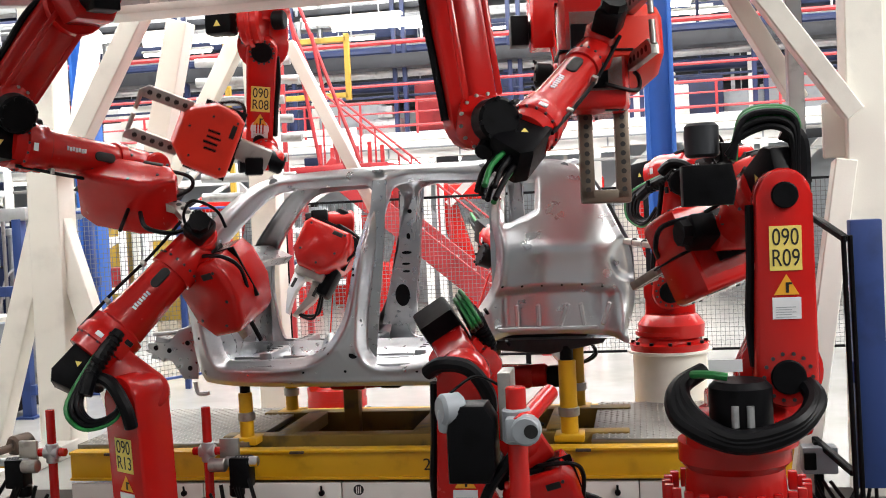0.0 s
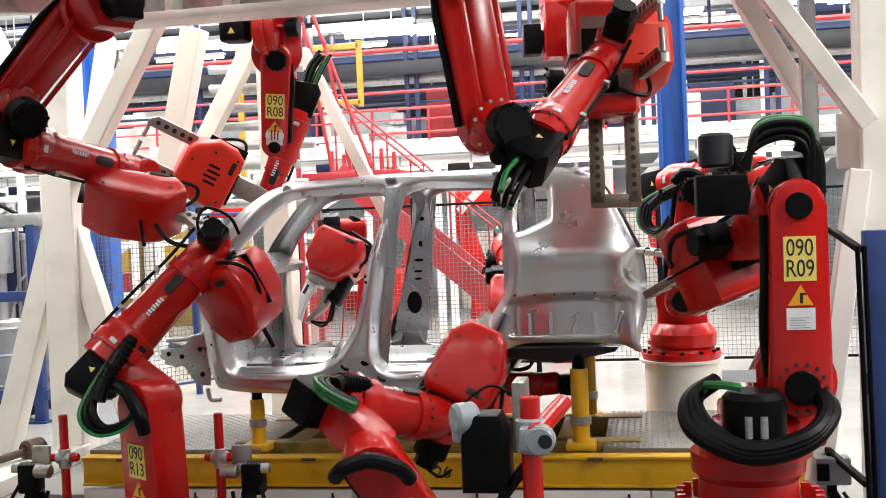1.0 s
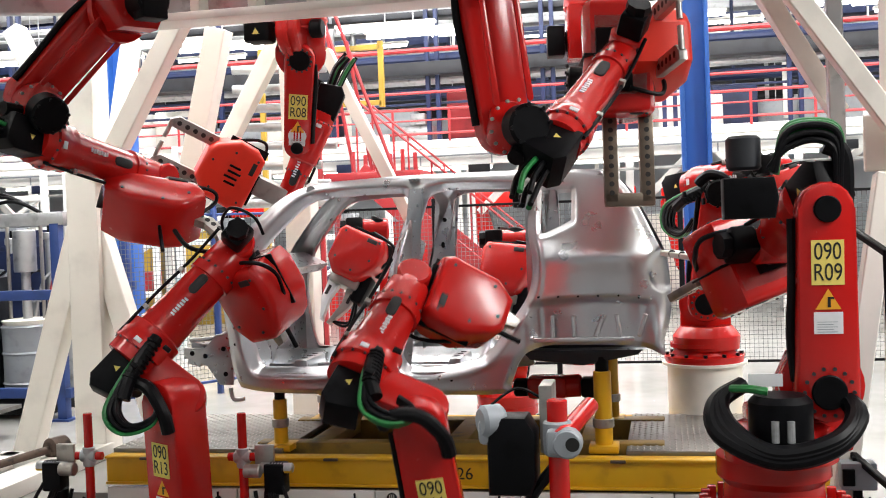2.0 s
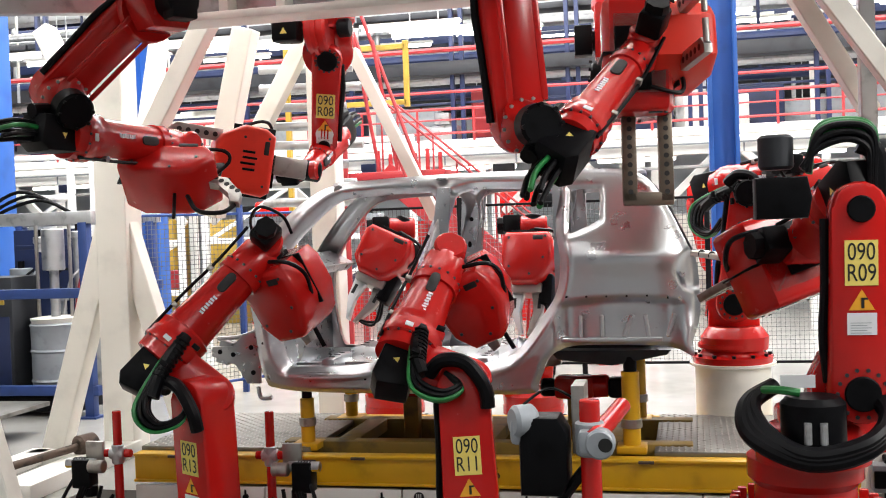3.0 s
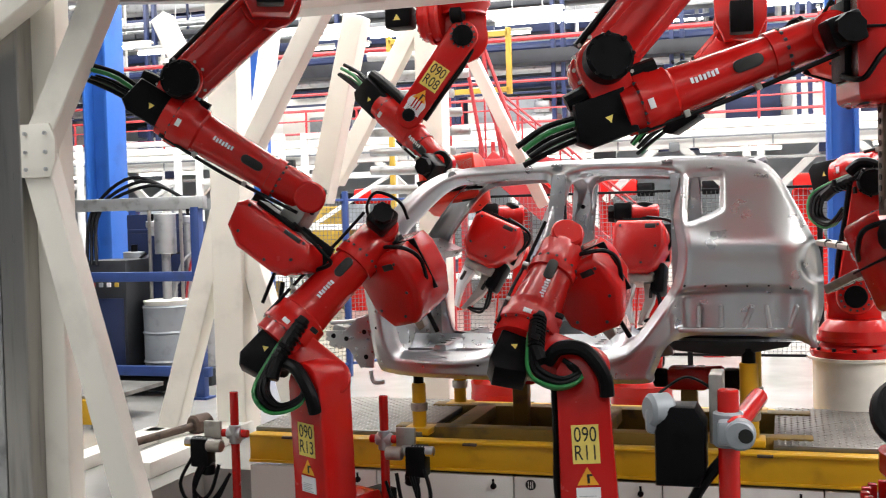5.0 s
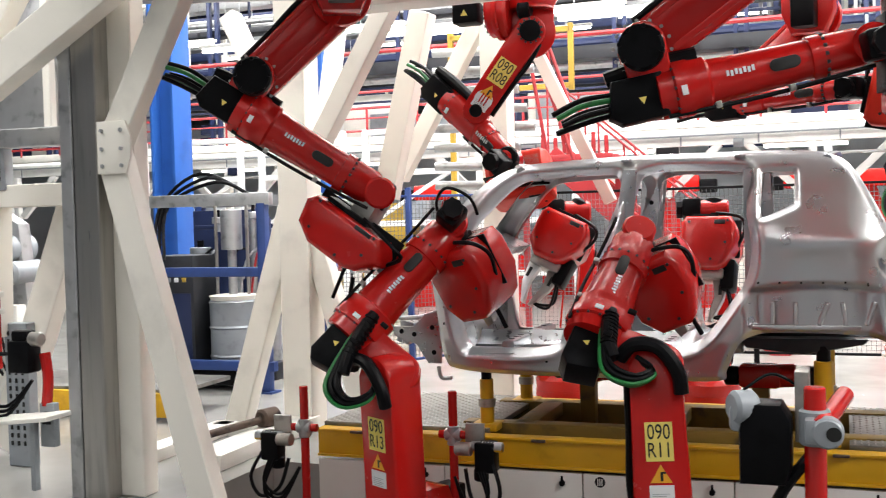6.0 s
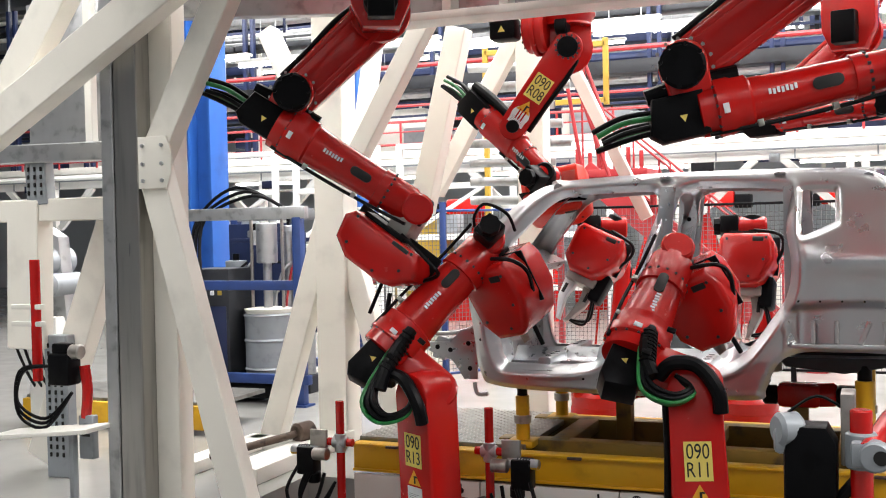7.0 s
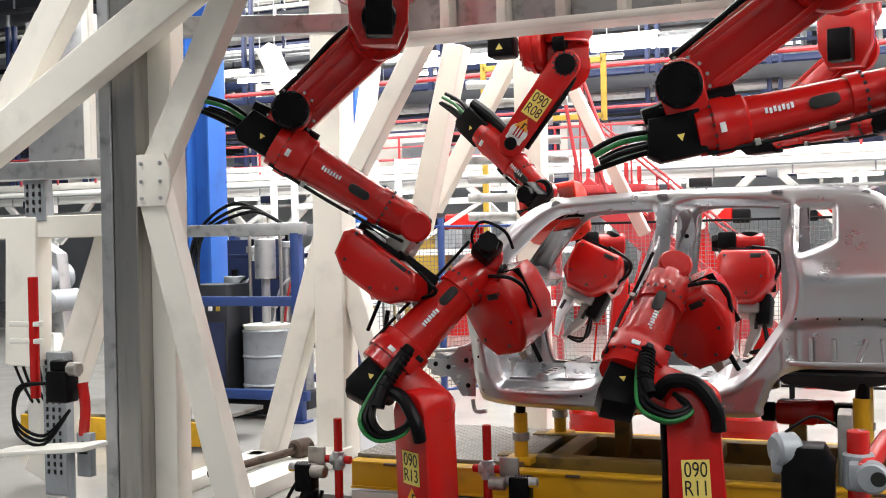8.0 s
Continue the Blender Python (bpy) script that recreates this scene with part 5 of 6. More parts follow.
robot("red ceiling-hung welding robot behind the windscreen, coded R08", (-2.78, 7.3, 3.92), (-2.78, 7.3, 3.27),
      [(0.0, (-3.07, 7.61, 2.60), (-2.86, 7.23, 2.34), (-0.75, -0.45, 0.35), (0.4, 0, 0.9), DN, (-2.90, 7.30, 3.27)),
       (0.3, (-3.08, 7.63, 2.61), (-3.17, 7.60, 2.02), (-0.72, -0.45, 0.45), (0.45, 0, 0.9), DN, (-2.90, 7.30, 3.27)),
       (1.5, (-3.05, 7.63, 2.61), (-3.18, 7.59, 2.05), (-0.72, -0.45, 0.45), (0.45, 0, 0.9), DN, (-2.90, 7.30, 3.27)),
       (2.3, (-3.07, 7.61, 2.60), (-3.20, 7.57, 2.05), (-0.72, -0.45, 0.45), (0.45, 0, 0.9), DN, (-2.90, 7.30, 3.27)),
       (2.8, (-3.07, 7.64, 2.62), (-3.09, 7.24, 2.31), (-0.80, -0.5, 0.20), (0.2, 0, 1), DN, (-2.90, 7.30, 3.27)),
       (3.3, (-3.08, 7.68, 2.64), (-3.10, 7.28, 2.34), (-0.80, -0.5, 0.10), (0.1, 0, 1), DN, (-2.90, 7.30, 3.27)),
       (3.7, (-3.08, 7.39, 2.58), (-2.92, 7.09, 2.21), (-0.45, -0.5, -0.6), (0.1, 0.2, 0.9), DN, (-2.78, 7.30, 3.27)),
       (4.1, (-3.17, 7.19, 2.62), (-2.84, 7.09, 2.24), (-0.10, 0.95, -0.30), (1, 0, 0.2), DN, (-2.71, 7.30, 3.27))],
      0.76, 0.50, 0.10, True, True, axis=(0.3, -1, 0), back=0.44, code="090\nR08", gun=("coral", (0.54, 0.40, 0.56)), hoses="trail", extras=EX8, reach=0.22, motor=False, fat=0.75, zlab=0.52, mark=True)
robot("red ceiling-hung welding robot over the tail", (-0.56, 7.6, 3.92), (-0.56, 7.6, 3.26),
      [(0.0, (-0.47, 7.03, 2.82), (-0.19, 6.14, 2.79), (0.3, -0.9, 0.1), (0, 0, 1), DN),
       (3.2, (-0.54, 6.98, 2.89), (-0.29, 6.08, 2.86), (0.3, -0.9, 0.1), (0, 0, 1), DN),
       (3.7, (-0.62, 7.14, 2.71), (0.16, 6.75, 3.04), (0.05, -0.25, -0.95), (1, 0, 0), DN),
       (3.9, (-0.63, 7.13, 2.72), (0.15, 6.73, 3.03), (0.05, -0.25, -0.95), (1, 0, 0), DN),
       (4.1, (-0.68, 7.14, 2.72), (0.05, 6.67, 3.05), (0.35, -0.2, -0.90), (0.9, 0.4, 0.3), DN),
       (4.5, (-0.82, 7.15, 2.76), (-0.05, 6.87, 3.20), (0.5, 0.3, -0.3), (0.5, 0, 0.8), DN),
       (6.0, (-1.11, 7.60, 2.78), (-0.27, 7.22, 2.67), (0.9, -0.1, -0.2), (0, 0, 1), DN)],
      0.72, 0.92, 0.15, False, True, gun=("coral", (0.52, 0.40, 0.70)), hoses="trail", fat=0.75, thick=0.80, back=0.18)
robot("red welding robot on a white plinth beside the tail", (0.22, 7.65, 0.69), (0.24, 7.65, 1.15),
      [(0, (0.36, 7.65, 2.02), (0.75, 7.2, 2.16), (0.4, -0.5, -0.8), (1, 0, 0), UP)], 0.86, 0.62, 0.1, True, axis=(0, -1, 0), gun=("box", (0.3, 0.3, 0.4)), hoses="loop", fat=0.85, mark=True)
robot("red welding robot reaching into the front door opening", (-2.80, 8.55, 0.0), (-2.80, 8.55, 0.55),
      [(0, (-2.75, 8.75, 1.45), (-2.45, 7.75, 1.96), (-0.42, -0.35, -0.84), (1, -0.1, -0.45), UP)], 0.90, 0.85, 0.15, False, gun=("jaw", (0.46, 0.40, 0.52)), hoses="trail", fat=0.9)
I2 = [(0.0, (-1.25, 8.75, 1.30), (-0.80, 8.0, 1.25), (0.3, -0.6, -0.7), (1, 0, 0), UP),
      (0.7, (-1.25, 8.75, 1.30), (-1.00, 8.0, 1.30), (0.0, -0.6, -0.7), (1, 0, 0), UP),
      (1.6, (-1.40, 8.75, 1.35), (-1.20, 7.9, 1.55), (-0.2, -0.5, -0.8), (1, 0, 0), UP),
      (2.6, (-1.45, 8.75, 1.45), (-1.34, 7.75, 1.90), (-0.05, -0.35, -0.93), (1, -0.1, 0.0), UP)]
robot("red welding robot reaching into the rear door opening", (-1.50, 8.55, 0.0), (-1.50, 8.55, 0.55), I2, 0.90, 0.85, 0.15, False, gun=("jaw", (0.44, 0.40, 0.54)), hoses="trail", fat=0.9)

# white plinth
PL = thing("robot_plinth", (0.22, 7.65, 0.0), "cream painted round steel plinth under a robot", "plinth")
bm = bmesh.new()
lathe(bm, [(0, 0.34), (0.02, 0.34), (0.03, 0.29), (0.66, 0.29), (0.67, 0.33), (0.69, 0.33)], None, 36)
part("drum", bm, CREAM, PL)


# ---- things before the line ----
def sensor_stand(x, y, top, side=1):
    t = thing("sensor_stand", (x, y, -0.7), "red tube stand with clamp, camera sensor and cables", "stand", "sensor stands")
    bm = bmesh.new()
    cyl(bm, (0, 0, 0), (0, 0, top + 0.7), 0.030, seg=16, bev=0.004)
    part("tube", bm, RED, t)
    bm = bmesh.new()
    cyl(bm, (-0.10, 0, 1.07), (0.10, 0, 1.07), 0.028, seg=14, bev=0.004)
    part("cross_tube", bm, RED, t)
    bm = bmesh.new()
    cyl(bm, (0, 0, 1.0), (0, 0, 1.13), 0.042, seg=16, bev=0.006)
    cyl(bm, (-0.055, 0, 1.07), (0.055, 0, 1.07), 0.042, seg=16, bev=0.006)
    part("clamp", bm, GALV, t)
    bm = bmesh.new()
    box(bm, (-0.16, -0.02, 1.09), (0.13, 0.03, 0.13), None, 0.005)
    part("bracket_plate", bm, STEEL, t)
    bm = bmesh.new()
    box(bm, (-0.24, -0.03, 0.94), (0.14, 0.12, 0.20), None, 0.015)
    cyl(bm, (-0.20, -0.03, 0.78), (-0.20, -0.03, 0.86), 0.05, seg=14, bev=0.01)
    part("sensor_body", bm, BLACK, t, "black sensor body")
    bm = bmesh.new()
    cyl(bm, (-0.16, -0.10, 1.0), (-0.05, -0.10, 1.0), 0.045, seg=16, bev=0.006)
    part("sensor_nose", bm, STEEL, t)
    bm = bmesh.new()
    cyl(bm, (-0.36, -0.06, 1.0), (-0.29, -0.06, 1.0), 0.022, seg=12, bev=0.004)
    part("connector", bm, YELLOW, t)
    for q in range(3):
        bm = bmesh.new()
        hose(bm, [(-0.24 + q * 0.02, -0.08, 0.86), (-0.27, -0.12, 0.70 - q * 0.03), (-0.14, -0.12, 0.62 - q * 0.03), (-0.02, -0.05, 0.80)], 0.011, 6)
        part("cable", bm, HOSEB, t)
    bm = bmesh.new()
    cyl(bm, (-0.36, -0.05, 1.01), (-0.14, -0.05, 1.01), 0.034, seg=16, bev=0.006)
    part("sensor_barrel", bm, GALV, t, "bright metal sensor barrel")
    bm = bmesh.new()
    for q in range(5):
        cyl(bm, (-0.30 + 0.02 * q, -0.05, 1.01), (-0.292 + 0.02 * q, -0.05, 1.01), 0.040, seg=14)
    part("barrel_rings", bm, DARK, t)
    bm = bmesh.new()
    hose(bm, [(-0.30, -0.08, 0.90), (-0.36, -0.14, 0.74), (-0.30, -0.12, 0.60), (-0.16, -0.10, 0.66), (-0.10, -0.06, 0.86)], 0.013, 6)
    part("cable", bm, HOSEB, t)
    if side < 0:
        for o in t.children:
            for v in o.data.vertices:
                v.co.x = -v.co.x
            o.data.flip_normals()
    return t


sensor_stand(-3.93, 5.55, 0.66)
sensor_stand(-2.82, 5.55, 0.66, -1)

T = thing("tool_stand", (-0.47, 2.95, -0.7), "red tube stand with cast clamp and black drive unit", "stand")
bm = bmesh.new()
cyl(bm, (0, 0, 0), (0, 0, 1.88), 0.039, seg=20, bev=0.005)
part("tube", bm, RED, T)
bm = bmesh.new()
cyl(bm, (0.02, -0.10, 1.75), (0.10, 0.32, 1.80), 0.036, seg=18, bev=0.004)
part("cross_tube", bm, RED, T)
bm = bmesh.new()
cyl(bm, (0.045, -0.13, 1.735), (0.045, -0.06, 1.735), 0.055, seg=20, bev=0.008)
cyl(bm, (0, 0, 1.67), (0, 0, 1.80), 0.056, seg=20, bev=0.008)
box(bm, (0.02, -0.06, 1.735), (0.11, 0.09, 0.09), None, 0.015)
part("clamp", bm, GREY, T, "cast grey tube clamp")
bm = bmesh.new()
cyl(bm, (0.065, -0.132, 1.735), (0.065, -0.128, 1.735), 0.026, seg=16)
part("tube_bore", bm, INK, T)
bm = bmesh.new()
box(bm, (-0.045, 0.10, 1.80), (0.05, 0.16, 0.26), None, 0.006)
part("back_plate", bm, STEEL, T)
bm = bmesh.new()
prism(bm, [(-0.10, 0), (0.06, 0), (0.085, 0.06), (0.085, 0.24), (0.05, 0.30), (-0.08, 0.30), (-0.10, 0.2)], 0.15, Matrix.Translation((-0.165, 0.02, 1.52)), 0.02)
part("drive_unit", bm, BLACK, T, "black drive unit")
bm = bmesh.new()
cyl(bm, (-0.29, -0.03, 1.80), (-0.21, 0.02, 1.80), 0.062, seg=22, bev=0.014)
box(bm, (-0.25, 0.0, 1.76), (0.10, 0.08, 0.10), None, 0.02)
part("gear_head", bm, GREY, T, "grey gear head")
bm = bmesh.new()
hose(bm, [(-0.25, 0, 1.86), (-0.15, 0.02, 1.92), (-0.05, 0.04, 1.87)], 0.006, 6)
part("cable", bm, HOSEB, T)
bm = bmesh.new()
hose(bm, [(-0.02, 0.02, 1.62), (-0.10, 0, 1.52), (-0.16, 0.05, 1.40)], 0.022, 8)
part("hose", bm, HOSEB, T)

ROD = thing("steel_rod", (-4.9, 6.3, 0.16), "rusty round bar with a thick collar lying on a white ledge", "rod")
bm = bmesh.new()
cyl(bm, (-0.28, -0.5, -0.02), (0.02, 0.35, 0.02), 0.032, seg=14, bev=0.004)
part("shaft", bm, RUST, ROD)
bm = bmesh.new()
cyl(bm, (0.0, 0.30, 0.02), (0.06, 0.47, 0.025), 0.085, seg=20, bev=0.02)
part("collar", bm, RUST, ROD)
LG = thing("base_ledge", (-4.75, 6.3, 0.0), "white painted low steel base frame on the floor", "base frame")
bm = bmesh.new()
box(bm, (-0.05, 0.1, 0.06), (0.30, 1.6, 0.12), None, 0.01)
box(bm, (-0.45, 0.5, 0.05), (0.5, 0.16, 0.10), None, 0.01)
box(bm, (-0.65, 0.0, 0.05), (0.2, 1.2, 0.10), None, 0.01)
part("channel", bm, WHITE, LG)

# second line seen beyond the near frame
C2 = thing("side_conveyor", (-7.3, 7.3, 0.0), "second yellow conveyor with tread plate deck", "conveyor")
bm = bmesh.new()
box(bm, (0.1, 0.35, 0.27), (2.2, 0.9, 0.04), None, 0.005)
part("deck_plate", bm, TREAD, C2)
bm = bmesh.new()
box(bm, (0.1, -0.12, 0.15), (2.2, 0.08, 0.22), None, 0.006)
part("beam", bm, YELLOW, C2)

# cantilever ledge, box and lamp on the near frame
NB = thing("wall_sensor", (-5.55, 4.75, 0.95), "black sensor on a red tube with hanging cables", "sensor")
bm = bmesh.new()
cyl(bm, (-0.33, 0, -0.1), (-0.33, 0, 0.75), 0.035, seg=14, bev=0.004)
part("tube", bm, RED, NB)
bm = bmesh.new()
box(bm, (-0.05, -0.05, 0.0), (0.18, 0.14, 0.22), None, 0.02)
box(bm, (-0.05, -0.05, 0.14), (0.14, 0.10, 0.08), None, 0.02)
part("sensor_body", bm, BLACK, NB, "black sensor body")
bm = bmesh.new()
cyl(bm, (0.02, -0.06, 0.12), (0.11, -0.06, 0.12), 0.05, seg=16, bev=0.01)
part("sensor_nose", bm, STEEL, NB)
bm = bmesh.new()
hose(bm, [(0.08, 0, 0.02), (0.10, 0, -0.15), (0.08, 0, -0.34)], 0.036, 10)
part("sleeve", bm, RED, NB, "red cable sleeve")
bm = bmesh.new()
box(bm, (0.10, 0, -0.47), (0.12, 0.06, 0.30), None, 0.008)
part("junction_box", bm, GREY, NB, "grey junction box with a dark mark")
bm = bmesh.new()
lathe(bm, [(0, 0.026), (0.002, 0.026)], aim((0.10, -0.031, -0.40), (0.10, -0.04, -0.40)), 18)
box(bm, (0.10, -0.032, -0.455), (0.07, 0.003, 0.018))
part("mark", bm, INK, NB)
for q in range(3):
    bm = bmesh.new()
    hose(bm, [(-0.12, -0.08, 0.02), (-0.36 - 0.02 * q, -0.1, -0.02), (-0.42, -0.1, -0.24 - 0.04 * q), (-0.18, -0.1, -0.34 - 0.03 * q), (0.02, -0.06, -0.16)], 0.012, 6)
    part("cable", bm, HOSEB, NB)
for z in (0.42, 0.30):
    bm = bmesh.new()
    box(bm, (-0.40, 0, z), (0.26, 0.06, 0.035), None, 0.005)
    part("clamp", bm, WHITE, NB)
SH = thing("side_shelf", (-5.5, 4.5, 0.55), "white sheet steel shelf on a bracket", "shelf")
bm = bmesh.new()
box(bm, (-0.15, 0.1, 0.0), (0.85, 0.3, 0.03), Matrix.Rotation(-0.10, 4, "Y"), 0.006)
part("board", bm, WHITE, SH)
bm = bmesh.new()
box(bm, (0.0, 0.15, -0.25), (0.04, 0.05, 0.5), None, 0.006)
part("bracket", bm, GREY, SH)

for x0, y0, z0, z1 in ((-6.33, 5.262, 2.16, 2.46), (-6.28, 5.362, 0.15, 1.05)):
    SL = thing("slot_strip", (x0, y0, z0), "strip of dark slots punched in a grey strut", "slot strip", "slot strips")
    for k in range(int((z1 - z0) / 0.06)):
        for dx in (-0.06, 0.0, 0.06):
            bm = bmesh.new()
            box(bm, (dx, 0, 0.03 + k * 0.06), (0.016, 0.012, 0.034), None, 0.003)
            part("slot", bm, INK, SL)
# robot cell door and safety screen beside R09
SC = thing("safety_screen", (1.13, 5.1, 0.0), "blue framed safety screen with clear panel and black edge tube", "screen")
bm = bmesh.new()
box(bm, (0.12, 0.15, 0.95), (0.17, 0.10, 1.5), None, 0.008)
part("post", bm, BLUE, SC)
bm = bmesh.new()
box(bm, (0.22, 0.15, 0.85), (0.4, 0.08, 0.12), None, 0.008)
part("rail", bm, BLUE, SC)
for x in (0.0, 0.035):
    bm = bmesh.new()
    cyl(bm, (x, 0, 0.1), (x - 0.02, 0, 1.62), 0.014, seg=10)
    part("edge_tube", bm, BLACK, SC)
bm = bmesh.new()
bar(bm, (-0.28, 0.9, 0.5), (-0.28, 0.9, 1.9), 0.04, 0.04)
bar(bm, (-0.28, 0.9, 1.9), (0.0, 0.05, 1.6), 0.04, 0.04)
bar(bm, (-0.28, 0.9, 0.5), (0.0, 0.05, 0.3), 0.04, 0.04)
part("panel_frame", bm, BLACK, SC)


JB = thing("junction_box", (1.00, 5.5, 0.0), "grey junction box with hanging cables on a floor stand", "junction box")
bm = bmesh.new()
box(bm, (0, 0.02, 0.2), (0.05, 0.05, 0.4), None, 0.006)
part("stand", bm, BLACK, JB)
bm = bmesh.new()
box(bm, (0, 0, 0.30), (0.20, 0.12, 0.16), None, 0.012)
part("case", bm, GREY, JB)
bm = bmesh.new()
box(bm, (-0.06, -0.07, 0.30), (0.07, 0.03, 0.10), None, 0.008)
part("plug", bm, BLACK, JB)
for q in range(4):
    bm = bmesh.new()
    hose(bm, [(-0.07 + 0.04 * q, -0.05, 0.18), (-0.05 + 0.07 * q, -0.12, 0.10 - 0.02 * q), (0.10 + 0.06 * q, -0.10, 0.03), (0.22 + 0.03 * q, -0.02, 0.16)], 0.011, 6)
    part("cable", bm, HOSEB, JB)


# ---- behind the line ----
def wire_fence(name, label, p0, p1, z0, z1, step_, wire, post=BLUE):
    t = thing(name, (*p0, 0), label, "fence", "safety fences")
    d = Vector((p1[0] - p0[0], p1[1] - p0[1], 0))
    n = max(1, round(d.length / 1.4))
    for i in range(n + 1):
        q = d * (i / n)
        bm = bmesh.new()
        box(bm, (q.x, q.y, (z1 + 0.1) / 2), (0.06, 0.06, z1 + 0.1), None, 0.004)
        part("post", bm, post, t)
    for z in (z0, z1):
        bm = bmesh.new()
        bar(bm, (0, 0, z), (d.x, d.y, z), 0.03, 0.03)
        part("rail", bm, post, t)
    verts, faces = [], []

    def strip(a, b):
        k = len(verts)
        a, b = Vector(a), Vector(b)
        dd = (b - a).normalized()
        o1 = dd.orthogonal().normalized() * wire
        o2 = dd.cross(o1)
        for p in (a, b):
            verts.extend([tuple(p + o1), tuple(p - 0.5 * o1 + 0.87 * o2), tuple(p - 0.5 * o1 - 0.87 * o2)])
        faces.extend([(k, k + 1, k + 4, k + 3), (k + 1, k + 2, k + 5, k + 4), (k + 2, k, k + 3, k + 5)])
    for i in range(int(d.length / step_)):
        q = d.normalized() * (i * step_)
        strip((q.x, q.y, z0), (q.x, q.y, z1))
    for k in range(int((z1 - z0) / step_)):
        strip((0, 0, z0 + k * step_), (d.x, d.y, z0 + k * step_))
    me = bpy.data.meshes.new("wire_mesh")
    me.from_pydata(verts, [], faces)
    me.materials.append(MESHM)
    o = new("wire_mesh", me)
    o.parent = t
    tagged(o, "thin dark wire grid", kind="stuff")
    return t


wire_fence("wire_fence", "dark wire mesh safety fence on blue posts behind the cell", (-4.2, 11.6), (3.0, 11.6), 0.15, 2.05, 0.05, 0.0035, BLACK)
wire_fence("wire_fence", "wire mesh safety fence on blue posts beside the cage", (-5.9, 9.3), (-4.3, 11.6), 0.15, 2.05, 0.05, 0.0035)
wire_fence("wire_fence", "wire mesh safety fence on blue posts past the frame", (1.9, 7.6), (4.2, 9.5), 0.15, 2.0, 0.05, 0.0035)

CG = thing("machine_cage", (-6.9, 9.0, 0.0), "blue steel cage round a dosing machine", "machine cage")
for x in (-0.85, 0.82):
    for y in (-0.2, 1.2):
        bm = bmesh.new()
        box(bm, (x, y, 1.0), (0.10, 0.10, 2.0), None, 0.006)
        part("post", bm, BLUE, CG)
        bm = bmesh.new()
        box(bm, (x, y, 0.01), (0.2, 0.2, 0.02))
        part("foot_plate", bm, BLUE, CG)
for z, mm in ((2.05, GALV), (1.28, BLUE), (0.28, BLUE)):
    for y in (-0.2, 1.2):
        bm = bmesh.new()
        box(bm, (0, y, z), (1.85, 0.09, 0.10 if z < 2 else 0.13), None, 0.006)
        part("rail", bm, mm, CG)
bm = bmesh.new()
box(bm, (-0.05, -0.05, 0.14), (1.5, 0.3, 0.16), None, 0.03)
part("kick_board", bm, BLACK, CG)
bm = bmesh.new()
box(bm, (-0.45, 1.1, 1.1), (0.85, 0.05, 1.7), None, 0.006)
part("back_panel", bm, NAVY, CG, "navy steel back panel")
bm = bmesh.new()
box(bm, (0.30, 0.75, 1.05), (0.12, 0.08, 1.6), None, 0.006)
box(bm, (-0.12, 0.55, 1.0), (0.2, 0.08, 1.4), None, 0.006)
part("mast", bm, NAVY, CG)
bm = bmesh.new()
box(bm, (0.62, 0.9, 1.6), (0.35, 0.05, 0.75), None, 0.006)
part("panel", bm, BLUE, CG)
DR = thing("drum", (-6.80, 9.35, 0.0), "grey steel drum under a dosing pump", "drum")
bm = bmesh.new()
lathe(bm, [(0, 0.26), (0.02, 0.27), (0.30, 0.265), (0.32, 0.28), (0.34, 0.265), (0.62, 0.265), (0.64, 0.28), (0.66, 0.265), (0.90, 0.27), (0.92, 0.28), (0.94, 0.26)], None, 32)
part("shell", bm, GREY, DR)
bm = bmesh.new()
lathe(bm, [(0.94, 0.25), (0.99, 0.27), (1.0, 0.2)], None, 32)
part("follower_plate", bm, CREAM, DR, "pale cream rim")
bm = bmesh.new()
cyl(bm, (0, 0, 1.0), (0, 0, 1.5), 0.05, seg=14)
cyl(bm, (0, 0, 1.5), (0, 0, 1.95), 0.12, seg=18, bev=0.01)
part("pump", bm, GALV, DR)
for x in (-0.2, 0.2):
    bm = bmesh.new()
    cyl(bm, (x, 0, 1.0), (x, 0, 2.0), 0.02, seg=10)
    part("guide_rod", bm, STEEL, DR)
CB = thing("control_cabinet", (-7.4, 9.3, 0.0), "dark grey control cabinet with cables beside the drum", "cabinet")
bm = bmesh.new()
box(bm, (0, 0, 0.75), (0.55, 0.5, 1.4), None, 0.015)
part("body", bm, DARK, CB)
for q in range(3):
    bm = bmesh.new()
    hose(bm, [(-0.2 + 0.06 * q, -0.27, 1.4), (-0.22 + 0.05 * q, -0.1, 2.0), (0.25 + 0.1 * q, 0.0, 2.36 - 0.05 * q), (0.8, 0.1, 2.12)], 0.02, 8)
    part("cable", bm, HOSEB, CB)
for q in range(4):
    bm = bmesh.new()
    box(bm, (-0.14 + 0.1 * q, -0.255, 1.18), (0.05, 0.02, 0.05), None, 0.006)
    part("push_button", bm, (REDPIPE, GREY, PAPER, OLIVE)[q], CB)
bm = bmesh.new()
box(bm, (0.0, -0.255, 0.62), (0.48, 0.012, 0.82), None, 0.006)
part("door", bm, NAVY, CB, "navy cabinet door")
